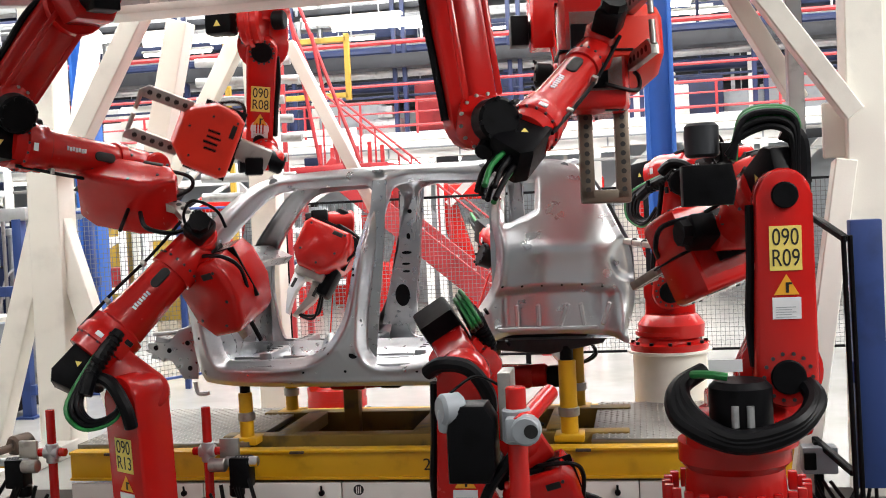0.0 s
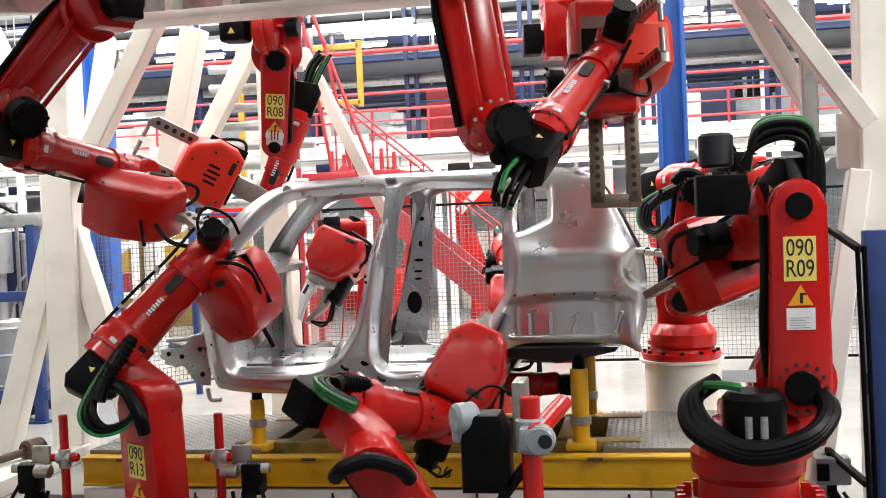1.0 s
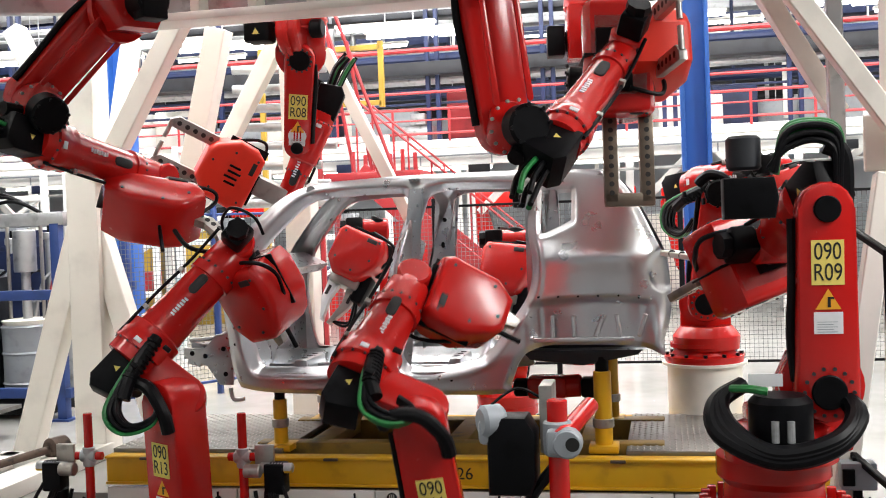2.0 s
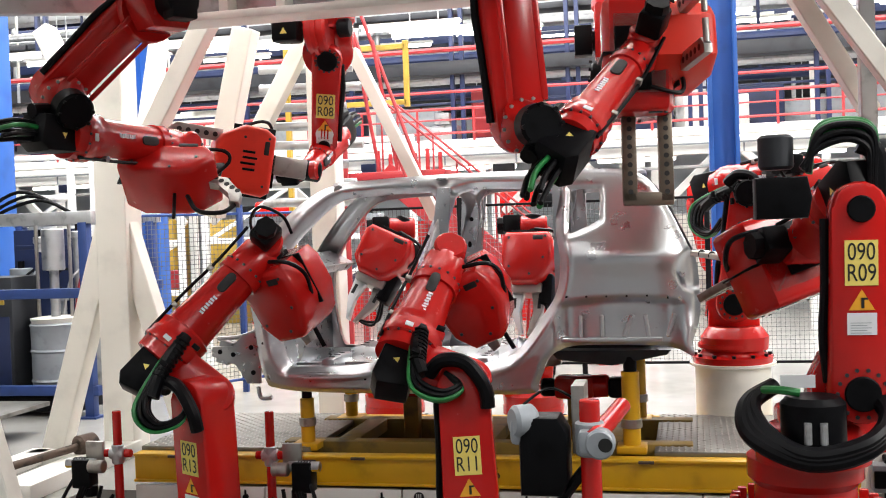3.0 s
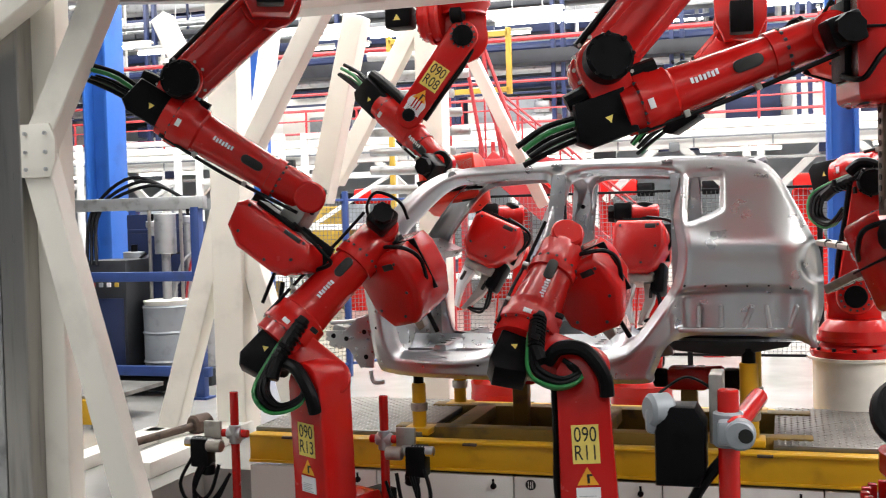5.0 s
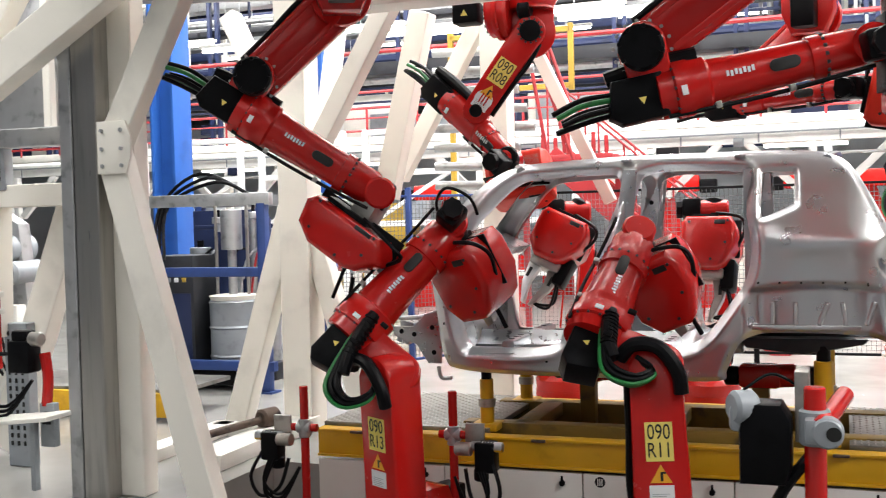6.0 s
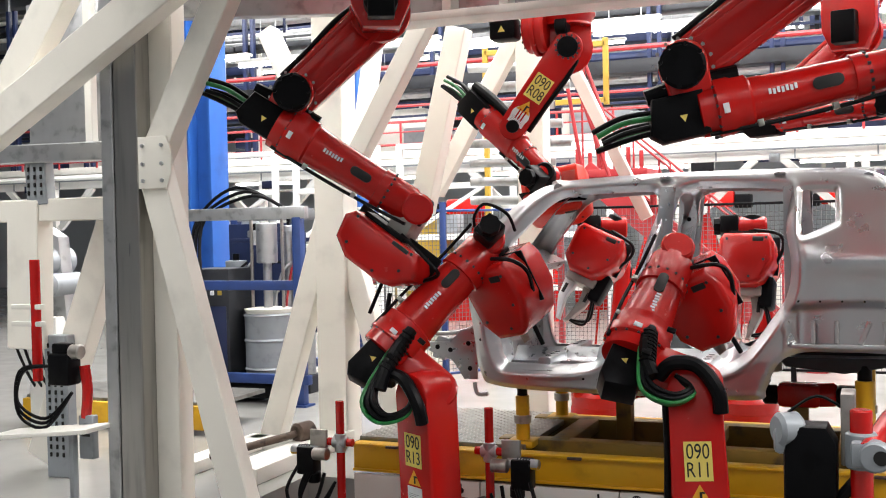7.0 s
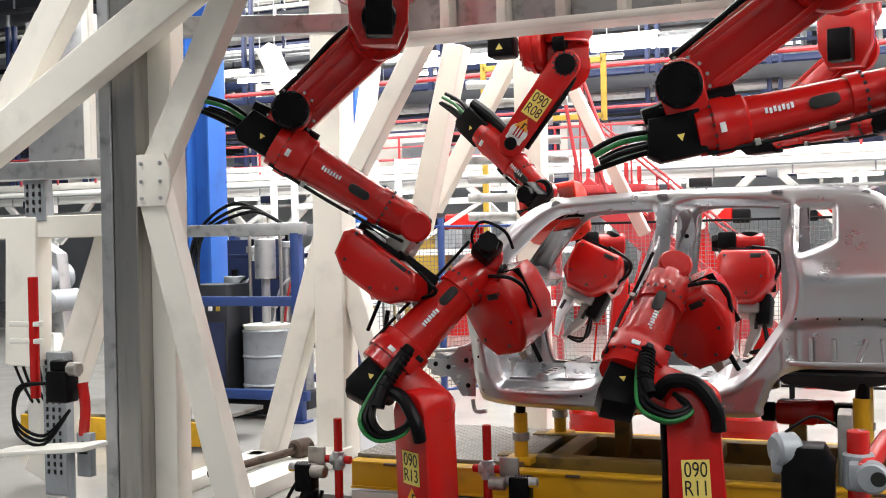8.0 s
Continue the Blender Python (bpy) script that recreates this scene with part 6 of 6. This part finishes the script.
# dosing plant in the cage: cylinders, pipes and valves
DP = thing("dosing_plant", (-7.05, 9.75, 0.0), "grey dosing plant of cylinders, pipes and valves in the cage", "machine")
bm = bmesh.new()
box(bm, (0, 0, 0.10), (1.3, 0.4, 0.2), None, 0.02)
part("base", bm, DARK, DP)
for x, r, z0, z1, mt in ((-0.42, 0.10, 0.2, 1.5, GREY), (-0.16, 0.055, 0.2, 1.85, GALV), (0.05, 0.075, 0.2, 1.2, GREY), (0.30, 0.05, 0.2, 1.9, GALV), (0.52, 0.09, 0.2, 1.0, GALV)):
    bm = bmesh.new()
    cyl(bm, (x, 0, z0), (x, 0, z1), r, seg=20, bev=0.01)
    cyl(bm, (x, 0, z1 - 0.06), (x, 0, z1 + 0.02), r + 0.025, seg=20, bev=0.008)
    c = part("cylinder", bm, mt, DP)
    bm = bmesh.new()
    cyl(bm, (x, 0, z1 + 0.02), (x, 0, z1 + 0.10), r * 0.4, seg=12)
    part("valve", bm, BLACK, c)
for q in range(7):
    bm = bmesh.new()
    x = -0.45 + 0.15 * q
    hose(bm, [(x, -0.12, 0.4 + 0.1 * (q % 3)), (x + 0.04, -0.18, 0.9), (x + 0.12, -0.14, 1.35 + 0.08 * (q % 2)), (x + 0.2, -0.02, 1.5)], 0.014, 6)
    part("pipe", bm, (HOSEB, GALV, REDPIPE)[q % 3], DP)
for z in (0.7, 1.25, 1.75):
    bm = bmesh.new()
    box(bm, (0.05, 0.14, z), (1.25, 0.04, 0.05), None, 0.006)
    part("rail", bm, NAVY, DP)

for x, y, w, nm in ((0.27, 9.6, 0.30, "bright blue steel column"), (-8.95, 11.4, 0.42, "bright blue steel column of the hall"), (-7.2, 12.4, 0.3, "blue steel column of the hall")):
    bm = bmesh.new()
    box(bm, (x, y, 3.4), (w * 0.8, 0.05, 6.8), None, 0.004)
    box(bm, (x - w * 0.4, y, 3.4), (0.04, w, 6.8), None, 0.004)
    box(bm, (x + w * 0.4, y, 3.4), (0.04, w, 6.8), None, 0.004)
    o = part("hall_column", bm, SKYBLUE)
    tagged(o, nm, "column", "hall columns")

# red steel stairs behind the car
ST = thing("stairs", (-3.0, 12.5, 0.0), "red painted steel stairs behind the car body", "stairs")
SA, SB = Vector((-0.95, 0, 2.55)), Vector((2.0, 0, 0.0))
for y in (0.0, 0.8):
    off = Vector((0, y, 0))
    bm = bmesh.new()
    bar(bm, SA + off, SB + off, 0.30, 0.05, (0, 1, 0))
    part("stringer", bm, REDPIPE, ST)
    for z in (0.95,):
        bm = bmesh.new()
        hose(bm, [SA + off + Vector((0, 0, z)), SB + off + Vector((0, 0, z))], 0.016, 8, smooth=False)
        part("handrail", bm, REDPIPE, ST)
    for i in range(7):
        q = SA.lerp(SB, i / 6) + off
        bm = bmesh.new()
        cyl(bm, q, q + Vector((0, 0, 0.95)), 0.014, seg=8)
        part("baluster", bm, REDPIPE, ST)
for i in range(13):
    q = SA.lerp(SB, (i + 0.5) / 13)
    bm = bmesh.new()
    box(bm, (q.x, 0.4, q.z), (0.22, 0.76, 0.03))
    part("tread", bm, GALV, ST)
for i in range(6):
    bm = bmesh.new()
    bar(bm, (-1.1 + 0.17 * i, 0.3, 2.45), (-1.1 + 0.17 * i, 0.3, 2.85 - 0.05 * (i % 2)), 0.05, 0.05)
    part("landing_post", bm, REDPIPE, ST)
bm = bmesh.new()
box(bm, (-0.75, 0.4, 2.50), (1.3, 1.0, 0.10), None, 0.01)
part("landing", bm, REDPIPE, ST)
for x in (-1.5, -0.2):
    bm = bmesh.new()
    box(bm, (x, 0.8, 1.22), (0.08, 0.08, 2.44), None, 0.006)
    part("landing_leg", bm, REDPIPE, ST)

# slanting red poles and silver tubes at the portal
PO = thing("pole_frame", (-3.9, 11.0, 0.0), "thin slanting red steel poles", "pole frame")
for x0, x1, z0, z1 in ((-0.06, 0.62, 4.5, 2.4), (0.11, 0.78, 4.5, 2.5), (0.02, 0.30, 4.4, 2.5), (0.30, 0.52, 4.0, 2.5)):
    bm = bmesh.new()
    cyl(bm, (x0, 0, z0), (x1, 0.1, z1), 0.022, seg=8)
    part("pole", bm, REDPIPE, PO)
bm = bmesh.new()
bar(bm, (-0.08, 0, 0.0), (-0.08, 0, 4.6), 0.05, 0.05)
part("upright", bm, REDPIPE, PO)
TB = thing("tube_rack", (-3.62, 9.05, 2.0), "silver steel tubes across a cream column", "tube rack")
for i in range(8):
    bm = bmesh.new()
    cyl(bm, (-0.6, 0, 0.12 + i * 0.19), (0.42 - 0.08 * (i % 3), 0.12, 0.10 + i * 0.19), 0.045, seg=12, bev=0.004)
    part("tube", bm, GALV, TB)

# white canopy and lattice under the gallery
GA = thing("gallery", (-3.0, 16.5, 0.0), "white steel gallery with red railings and navy posts", "gallery")
bm = bmesh.new()
prism(bm, [(-17, 2.80), (17, 2.80), (17, 3.02), (-17, 3.02)], 0.12, None, 0.01)
part("fascia", bm, BRIGHT, GA, "broad white fascia panel")
bm = bmesh.new()
box(bm, (0, 1.5, 3.16), (34, 3.2, 0.14), None, 0.01)
part("deck", bm, WHITE, GA)
bm = bmesh.new()
box(bm, (0, -0.35, 3.05), (34, 0.9, 0.05), Matrix.Rotation(0.12, 4, "X"), 0.006)
part("canopy", bm, BRIGHT, GA)
for z, r in ((3.34, 0.022), (3.56, 0.014), (3.74, 0.024), (4.02, 0.024), (4.72, 0.04)):
    bm = bmesh.new()
    cyl(bm, (-17, -0.1, z), (17, -0.1, z), r, seg=8)
    part("rail", bm, REDPIPE, GA)
for z in (3.9, 4.15):
    bm = bmesh.new()
    cyl(bm, (-17, 0.5, z), (17, 0.5, z), 0.022, seg=8)
    part("rail", bm, NAVY, GA)
for i in range(36):
    bm = bmesh.new()
    cyl(bm, (-16.8 + i * 0.96, -0.1, 3.2), (-16.8 + i * 0.96, -0.1, 3.76), 0.022, seg=6)
    part("rail_post", bm, REDPIPE, GA)
for i in range(18):
    for dx in (0, 0.17):
        bm = bmesh.new()
        box(bm, (-16.5 + i * 1.95 + dx, 0.3, 4.9), (0.07, 0.10, 3.5), None, 0.004)
        part("post", bm, NAVY, GA)
for i in range(13):
    x = -16 + i * 2.6
    bm = bmesh.new()
    bar(bm, (x - 1.0, 0.0, 2.82), (x - 0.15, 0.0, 2.0), 0.12, 0.10, (0, 1, 0))
    part("brace", bm, BRIGHT, GA)
    bm = bmesh.new()
    bar(bm, (x + 1.2, 0.0, 2.82), (x + 0.35, 0.0, 2.0), 0.12, 0.10, (0, 1, 0))
    part("brace", bm, BRIGHT, GA)
    for dx in (0.0, 0.22):
        bm = bmesh.new()
        box(bm, (x + dx, 0.0, 1.40), (0.12, 0.12, 2.8), None, 0.004)
        part("leg", bm, BRIGHT, GA)
for i in range(28):
    bm = bmesh.new()
    box(bm, (-16.6 + i * 1.2, -0.066, 2.91), (0.025, 0.012, 0.20), None)
    part("panel_joint", bm, GREY, GA)
for i in range(18):
    x = -16 + i * 1.9 + 0.4 * (i % 3)
    bm = bmesh.new()
    box(bm, (x, -0.12, 2.72 + 0.1 * (i % 2)), (0.16 + 0.1 * (i % 3), 0.10, 0.14), None, 0.01)
    part("junction_box", bm, (GREY, NAVY, DARK)[i % 3], GA)
for z, mt in ((2.60, GALV), (2.97, GREY)):
    bm = bmesh.new()
    cyl(bm, (-17, -0.10, z), (17, -0.10, z), 0.025, seg=8)
    part("conduit", bm, mt, GA)
# white lattice and shelving beyond the cage
for i in range(5):
    t = thing("white_rack", (-13.2 + i * 1.9, 14.6, 0.0), "white painted lattice rack with goods", "rack", "white racks")
    for x in (0.0, 1.5):
        bm = bmesh.new()
        box(bm, (x, 0, 1.6), (0.09, 0.09, 3.2), None, 0.004)
        part("upright", bm, BRIGHT, t)
    for z in (0.9, 1.7, 2.5, 3.15):
        bm = bmesh.new()
        box(bm, (0.75, 0, z), (1.5, 0.08, 0.09), None, 0.004)
        part("shelf_beam", bm, BRIGHT, t)
    for z in (0.9, 1.7):
        bm = bmesh.new()
        bar(bm, (0.05, 0, z), (1.45, 0, z + 0.8), 0.06, 0.05, (0, 1, 0))
        part("brace", bm, BRIGHT, t)
    for q in range(3):
        bm = bmesh.new()
        box(bm, (0.3 + 0.45 * q, 0.25, 0.95 + 0.8 * (q % 2) + 0.15), (0.35, 0.35, 0.3), None, 0.02)
        part("crate", bm, (NAVY, GREY, REDPIPE)[q], t)
# yellow pipe gate before the gallery
YG = thing("pipe_gate", (-4.6, 14.0, 0.0), "yellow square pipe gate", "pipe gate")
for p, q in (((-1.2, 0, 3.62), (0.62, 0, 3.62)), ((0.62, 0, 3.55), (0.62, 0, 4.5)), ((-1.2, 0, 4.42), (0.62, 0, 4.42)), ((-1.2, 0, 0.0), (-1.2, 0, 4.5))):
    bm = bmesh.new()
    bar(bm, p, q, 0.075, 0.075, (0, 1, 0))
    part("pipe", bm, OLIVE, YG)

rr = random.Random(5)
# goods and plant on the gallery
for i in range(46):
    x = -18 + i * 0.68 + rr.random() * 0.4
    w, h = 0.3 + rr.random() * 0.9, 0.25 + rr.random() * 0.75
    m = rr.choice((WHITE, WHITE, GREY, WHITE, BRIGHT, NAVY, GALV, REDPIPE))
    bm = bmesh.new()
    box(bm, (x, 17.6 + rr.random() * 0.8, 3.23 + h / 2), (w, 0.5, h), None, 0.03)
    if rr.random() < 0.5:
        box(bm, (x + 0.1, 17.6, 3.23 + h + 0.1), (w * 0.4, 0.3, 0.2), None, 0.02)
    o = part("plant_unit", bm, m)
    tagged(o, "machine unit standing on the gallery", "machine unit", "gallery plant")
# dark ducts, trays and pipes under the roof, from wall to wall
for i in range(30):
    y, z = 17.0 + rr.random() * 9, 4.2 + i * 0.13
    m, r = rr.choice(((REDPIPE, 0.05), (GALV, 0.06), (WHITE, 0.05), (NAVY, 0.09), (GALV, 0.1), (WHITE, 0.08), (DARK, 0.12)))
    bm = bmesh.new()
    cyl(bm, (-30, y, z), (30, y, z), r, seg=10)
    o = part("service_pipe", bm, m)
    tagged(o, "long service pipe running through the hall", "pipe", "service pipes")
for i in range(16):
    y, z = 16.8 + (i % 4) * 2.6 + 0.3 * (i // 4), 4.45 + i * 0.24
    t = thing("cable_tray", (0, y, z), "long cable tray under the hall roof", "cable tray", "cable trays")
    h = 0.10 + 0.12 * (i % 3 == 0)
    for k in range(10):
        bm = bmesh.new()
        box(bm, (-27 + k * 6, 0, 0), (5.96, 0.45, h), None, 0.004)
        part("tray_length", bm, (DARK, GALV, NAVY, WHITE)[i % 4], t)
        bm = bmesh.new()
        box(bm, (-24 + k * 6 + 0.4 * (i % 3), -0.23, 0.06), (0.05, 0.03, h + 0.12), None, 0.004)
        part("bracket", bm, GREY, t)
bm = bmesh.new()
box(bm, (0, 20.5, 4.55), (60, 0.8, 0.55), None, 0.02)
tagged(part("air_duct", bm, DARK), "dark rectangular air duct through the hall", "air duct")
for i in range(26):
    x, y = -20 + i * 1.5 + rr.random() * 0.6, 18.5 + rr.random() * 5
    bm = bmesh.new()
    cyl(bm, (x, y, 3.9 + rr.random()), (x, y, 8.5), 0.03 + 0.03 * (i % 3 == 0), seg=8)
    o = part("drop_pipe", bm, (GALV, WHITE, NAVY)[i % 3])
    tagged(o, "upright pipe hanging from the hall roof", "pipe", "drop pipes")


# thin pipework and bracing crowded together deep in the hall
rp = random.Random(11)
for colour, n, lab in ((WHITE, 90, "white"), (DARK, 60, "dark grey"), (NAVY, 45, "navy blue"), (REDPIPE, 26, "dark red"), (GALV, 60, "galvanised")):
    bm = bmesh.new()
    for i in range(n):
        x, y, z = rp.uniform(-16, 9), rp.uniform(17.5, 25), rp.uniform(3.2, 7.2)
        k = rp.random()
        if k < 0.5:
            box(bm, (x, y, z), (rp.uniform(0.6, 3.5), 0.06, rp.uniform(0.03, 0.09)))
        elif k < 0.8:
            box(bm, (x, y, z), (rp.uniform(0.03, 0.08), 0.05, rp.uniform(0.5, 2.0)))
        elif k < 0.92:
            bar(bm, (x, y, z), (x + rp.uniform(-0.8, 0.8), y, z + 0.9), 0.05, 0.05)
        else:
            box(bm, (x, y, z), (rp.uniform(0.3, 0.8), 0.4, rp.uniform(0.2, 0.5)))
    tagged(part("far_pipework", bm, colour), lab + " pipework and bracing deep in the hall", "pipework", kind="stuff")

# grey clamping machine behind the near frame
CM = thing("clamping_machine", (-7.72, 7.0, 0.0), "grey steel clamping machine with rounded housings and hoses", "machine")
bm = bmesh.new()
box(bm, (0, 0, 0.55), (0.34, 0.4, 1.1), None, 0.02)
part("pedestal", bm, PANEL, CM)
for x, z, r in ((0.0, 1.62, 0.14), (0.13, 1.40, 0.11), (-0.12, 1.28, 0.12)):
    bm = bmesh.new()
    cyl(bm, (x, -0.26, z), (x, 0.18, z), r, seg=22, bev=0.03)
    hs = part("housing", bm, GREY, CM)
    bm = bmesh.new()
    cyl(bm, (x, -0.29, z), (x, -0.255, z), r * 0.55, seg=18, bev=0.006)
    part("cap", bm, DARK, hs)
bm = bmesh.new()
prism(bm, [(-0.2, 1.05), (0.2, 1.05), (0.12, 1.85), (-0.06, 1.95), (-0.16, 1.5)], 0.16, None, 0.02)
part("clamp_arm", bm, GALV, CM)
for q in range(4):
    bm = bmesh.new()
    hose(bm, [(-0.15 + 0.09 * q, -0.2, 1.15), (-0.2 + 0.1 * q, -0.34, 0.95), (-0.1 + 0.08 * q, -0.3, 0.6), (-0.12 + 0.08 * q, -0.1, 0.35)], 0.014, 8)
    part("hose", bm, HOSEB, CM)


def tube_lamp(x, y, z, n=1.5):
    t = thing("strip_light", (x, y, z), "white fluorescent strip light, switched on", "strip light", "strip lights")
    bm = bmesh.new()
    box(bm, (0, 0, 0.06), (n, 0.16, 0.05), None, 0.006)
    part("housing", bm, WHITE, t)
    bm = bmesh.new()
    cyl(bm, (-n / 2 + 0.03, 0, 0), (n / 2 - 0.03, 0, 0), 0.032, seg=10)
    part("tube", bm, TUBE, t)
    bm = bmesh.new()
    cyl(bm, (0, 0, 0.08), (0, 0, 8.5 - z), 0.010, seg=6)
    part("hanger", bm, GALV, t)


tube_lamp(-3.30, 13.2, 4.42, 1.36)
for i in range(9):
    if i != 4:
        tube_lamp(-14.6 + i * 2.85, 13.2, 4.42, 1.36)
for k in range(4):
    for i in range(8):
        tube_lamp(-15 + i * 3.6 + 0.9 * k, 15.2 + k * 2.9, 4.9 + 0.35 * k, 1.6)
for i in range(10):
    tube_lamp(-16 + i * 3.0, 19.5, 2.9, 1.5)

# more robots in the next line, far off
for i in range(6):
    x = -8.2 + i * 1.75
    t = thing("far_robot", (x, 19.0, 0.0), "red robot of the next line, far off", "robot", "far robots")
    bm = bmesh.new()
    lathe(bm, [(0, 0.4), (0.5, 0.36), (0.9, 0.3), (1.0, 0.2)], None, 16)
    part("base", bm, RED, t)
    bm = bmesh.new()
    prism(bm, stadium(0.4, 0.32, 1.0, 2.1, 6), 0.2, Matrix.Rotation(0.25 * (-1) ** i, 4, "Y"), 0.02)
    part("arm", bm, RED, t)
    bm = bmesh.new()
    box(bm, (0.25 * (-1) ** i, -0.2, 2.25), (0.8, 0.3, 0.3), None, 0.05)
    part("forearm", bm, RED, t)
    bm = bmesh.new()
    box(bm, (-0.3 * (-1) ** i, -0.2, 2.2), (0.3, 0.25, 0.25), None, 0.03)
    part("motor", bm, BLACK, t)

# drives under the car body
for x, y in ((-2.25, 7.05), (-0.95, 6.95)):
    t = thing("lift_drive", (x, y, 0.15), "red lifting drive with black motor under the car body", "drive", "lift drives")
    bm = bmesh.new()
    box(bm, (0, 0, 0.45), (0.30, 0.20, 0.17), None, 0.04)
    cyl(bm, (0.1, 0, 0.45), (0.26, 0, 0.46), 0.085, seg=18, bev=0.02)
    part("gearbox", bm, RED, t)
    bm = bmesh.new()
    box(bm, (0, 0.05, 0.18), (0.12, 0.12, 0.40), None, 0.01)
    part("pillar", bm, OCHRE, t)
    bm = bmesh.new()
    box(bm, (0.34, -0.02, 0.45), (0.18, 0.16, 0.15), None, 0.03)
    part("motor", bm, BLACK, t, "black motor")
    bm = bmesh.new()
    cyl(bm, (-0.25, -0.02, 0.45), (-0.14, -0.02, 0.45), 0.07, seg=16, bev=0.015)
    part("end_cap", bm, BLACK, t)

# shelves and crates on the far aisle
for i in range(14):
    x = -14 + i * 1.5 + rr.random() * 0.5
    y = 19 + rr.random() * 4
    bm = bmesh.new()
    h, w = 0.8 + rr.random() * 1.4, 0.7 + rr.random() * 0.7
    box(bm, (x, y, h / 2), (w, 0.7, h), None, 0.02)
    o = part("parts_rack", bm, rr.choice((BLUE, OLIVE, GREY, WHITE, DARK, RED)))
    tagged(o, "parts rack on the far aisle", "rack", "parts racks")


# weld sparks: each rises once from the rear pressing, flies out of the weld and falls onto the skid
SPARKM = glow("glowing_spark", (1.0, 0.74, 0.42), 9.0)
rs = random.Random(23)
spark_meshes = []
for k in range(4):
    bm = bmesh.new()
    cyl(bm, (0, 0, -0.018 - 0.012 * k), (0, 0, 0.018 + 0.012 * k), 0.0010, 0.0022, seg=5)
    spark = part("spark", bm, SPARKM)
    spark_meshes.append(spark.data)
    bpy.data.objects.remove(spark)


def spark_shower(at, bursts):
    """Bursts: start, source beside the gun, count, lean and spread in degrees, reach, time of the fall."""
    t = thing("spark_shower", at, "shower of glowing orange weld sparks at the weld gun", "sparks", "weld sparks")
    rest = Vector((-0.62, 6.78, 0.925)) - Vector(at)
    for start, source, n, lean, spread, far, fall in bursts:
        source = Vector(source)
        for i in range(n):
            an = math.radians(lean + rs.gauss(0, spread))
            d = Vector((math.sin(an), rs.uniform(-0.2, 0.3), math.cos(an))).normalized()
            r = far * rs.uniform(0.3, 1.0)
            ti = start + rs.uniform(0.0, 0.05)
            out = source + d * r
            land = Vector((min(max(at[0] + out.x, -2.85), -0.25), 7.2, 0.235)) - Vector(at)
            turn = d.to_track_quat("Z", "Y").to_matrix().to_4x4()
            o = new("spark", rs.choice(spark_meshes))
            o.parent = t
            rows = [(0.0, rest), (ti - 0.12, rest), (ti - 0.06, rest), (ti, source), (ti + 0.05, source + d * r * 0.7), (ti + 0.10, out), (ti + 0.10 + fall, land), (ti + 0.16 + fall, land), (8.0, land)]
            MOVES.append((o, [(tt, Matrix.Translation(p) @ turn) for tt, p in rows]))


spark_shower((-1.36, 7.64, 1.61), ((7.41, (-0.29, -0.44, -0.13), 80, 4, 10, 0.62, 0.06), (7.41, (-0.03, -0.69, -0.49), 46, 60, 80, 0.22, 0.12), (7.42, (-0.50, -0.44, 0.07), 26, -58, 9, 0.60, 0.06),
                                   (7.60, (-0.30, -0.44, -0.07), 46, 14, 16, 0.66, 0.08), (7.70, (0.01, -0.64, -0.19), 44, 30, 70, 0.36, 0.12)))
spark_shower((-2.58, 7.65, 1.71), ((7.60, (0.28, -0.45, -0.30), 60, 160, 60, 0.22, 0.10),))


def motions():
    for ob, rows in MOVES:
        walk(ob, rows)


motions()
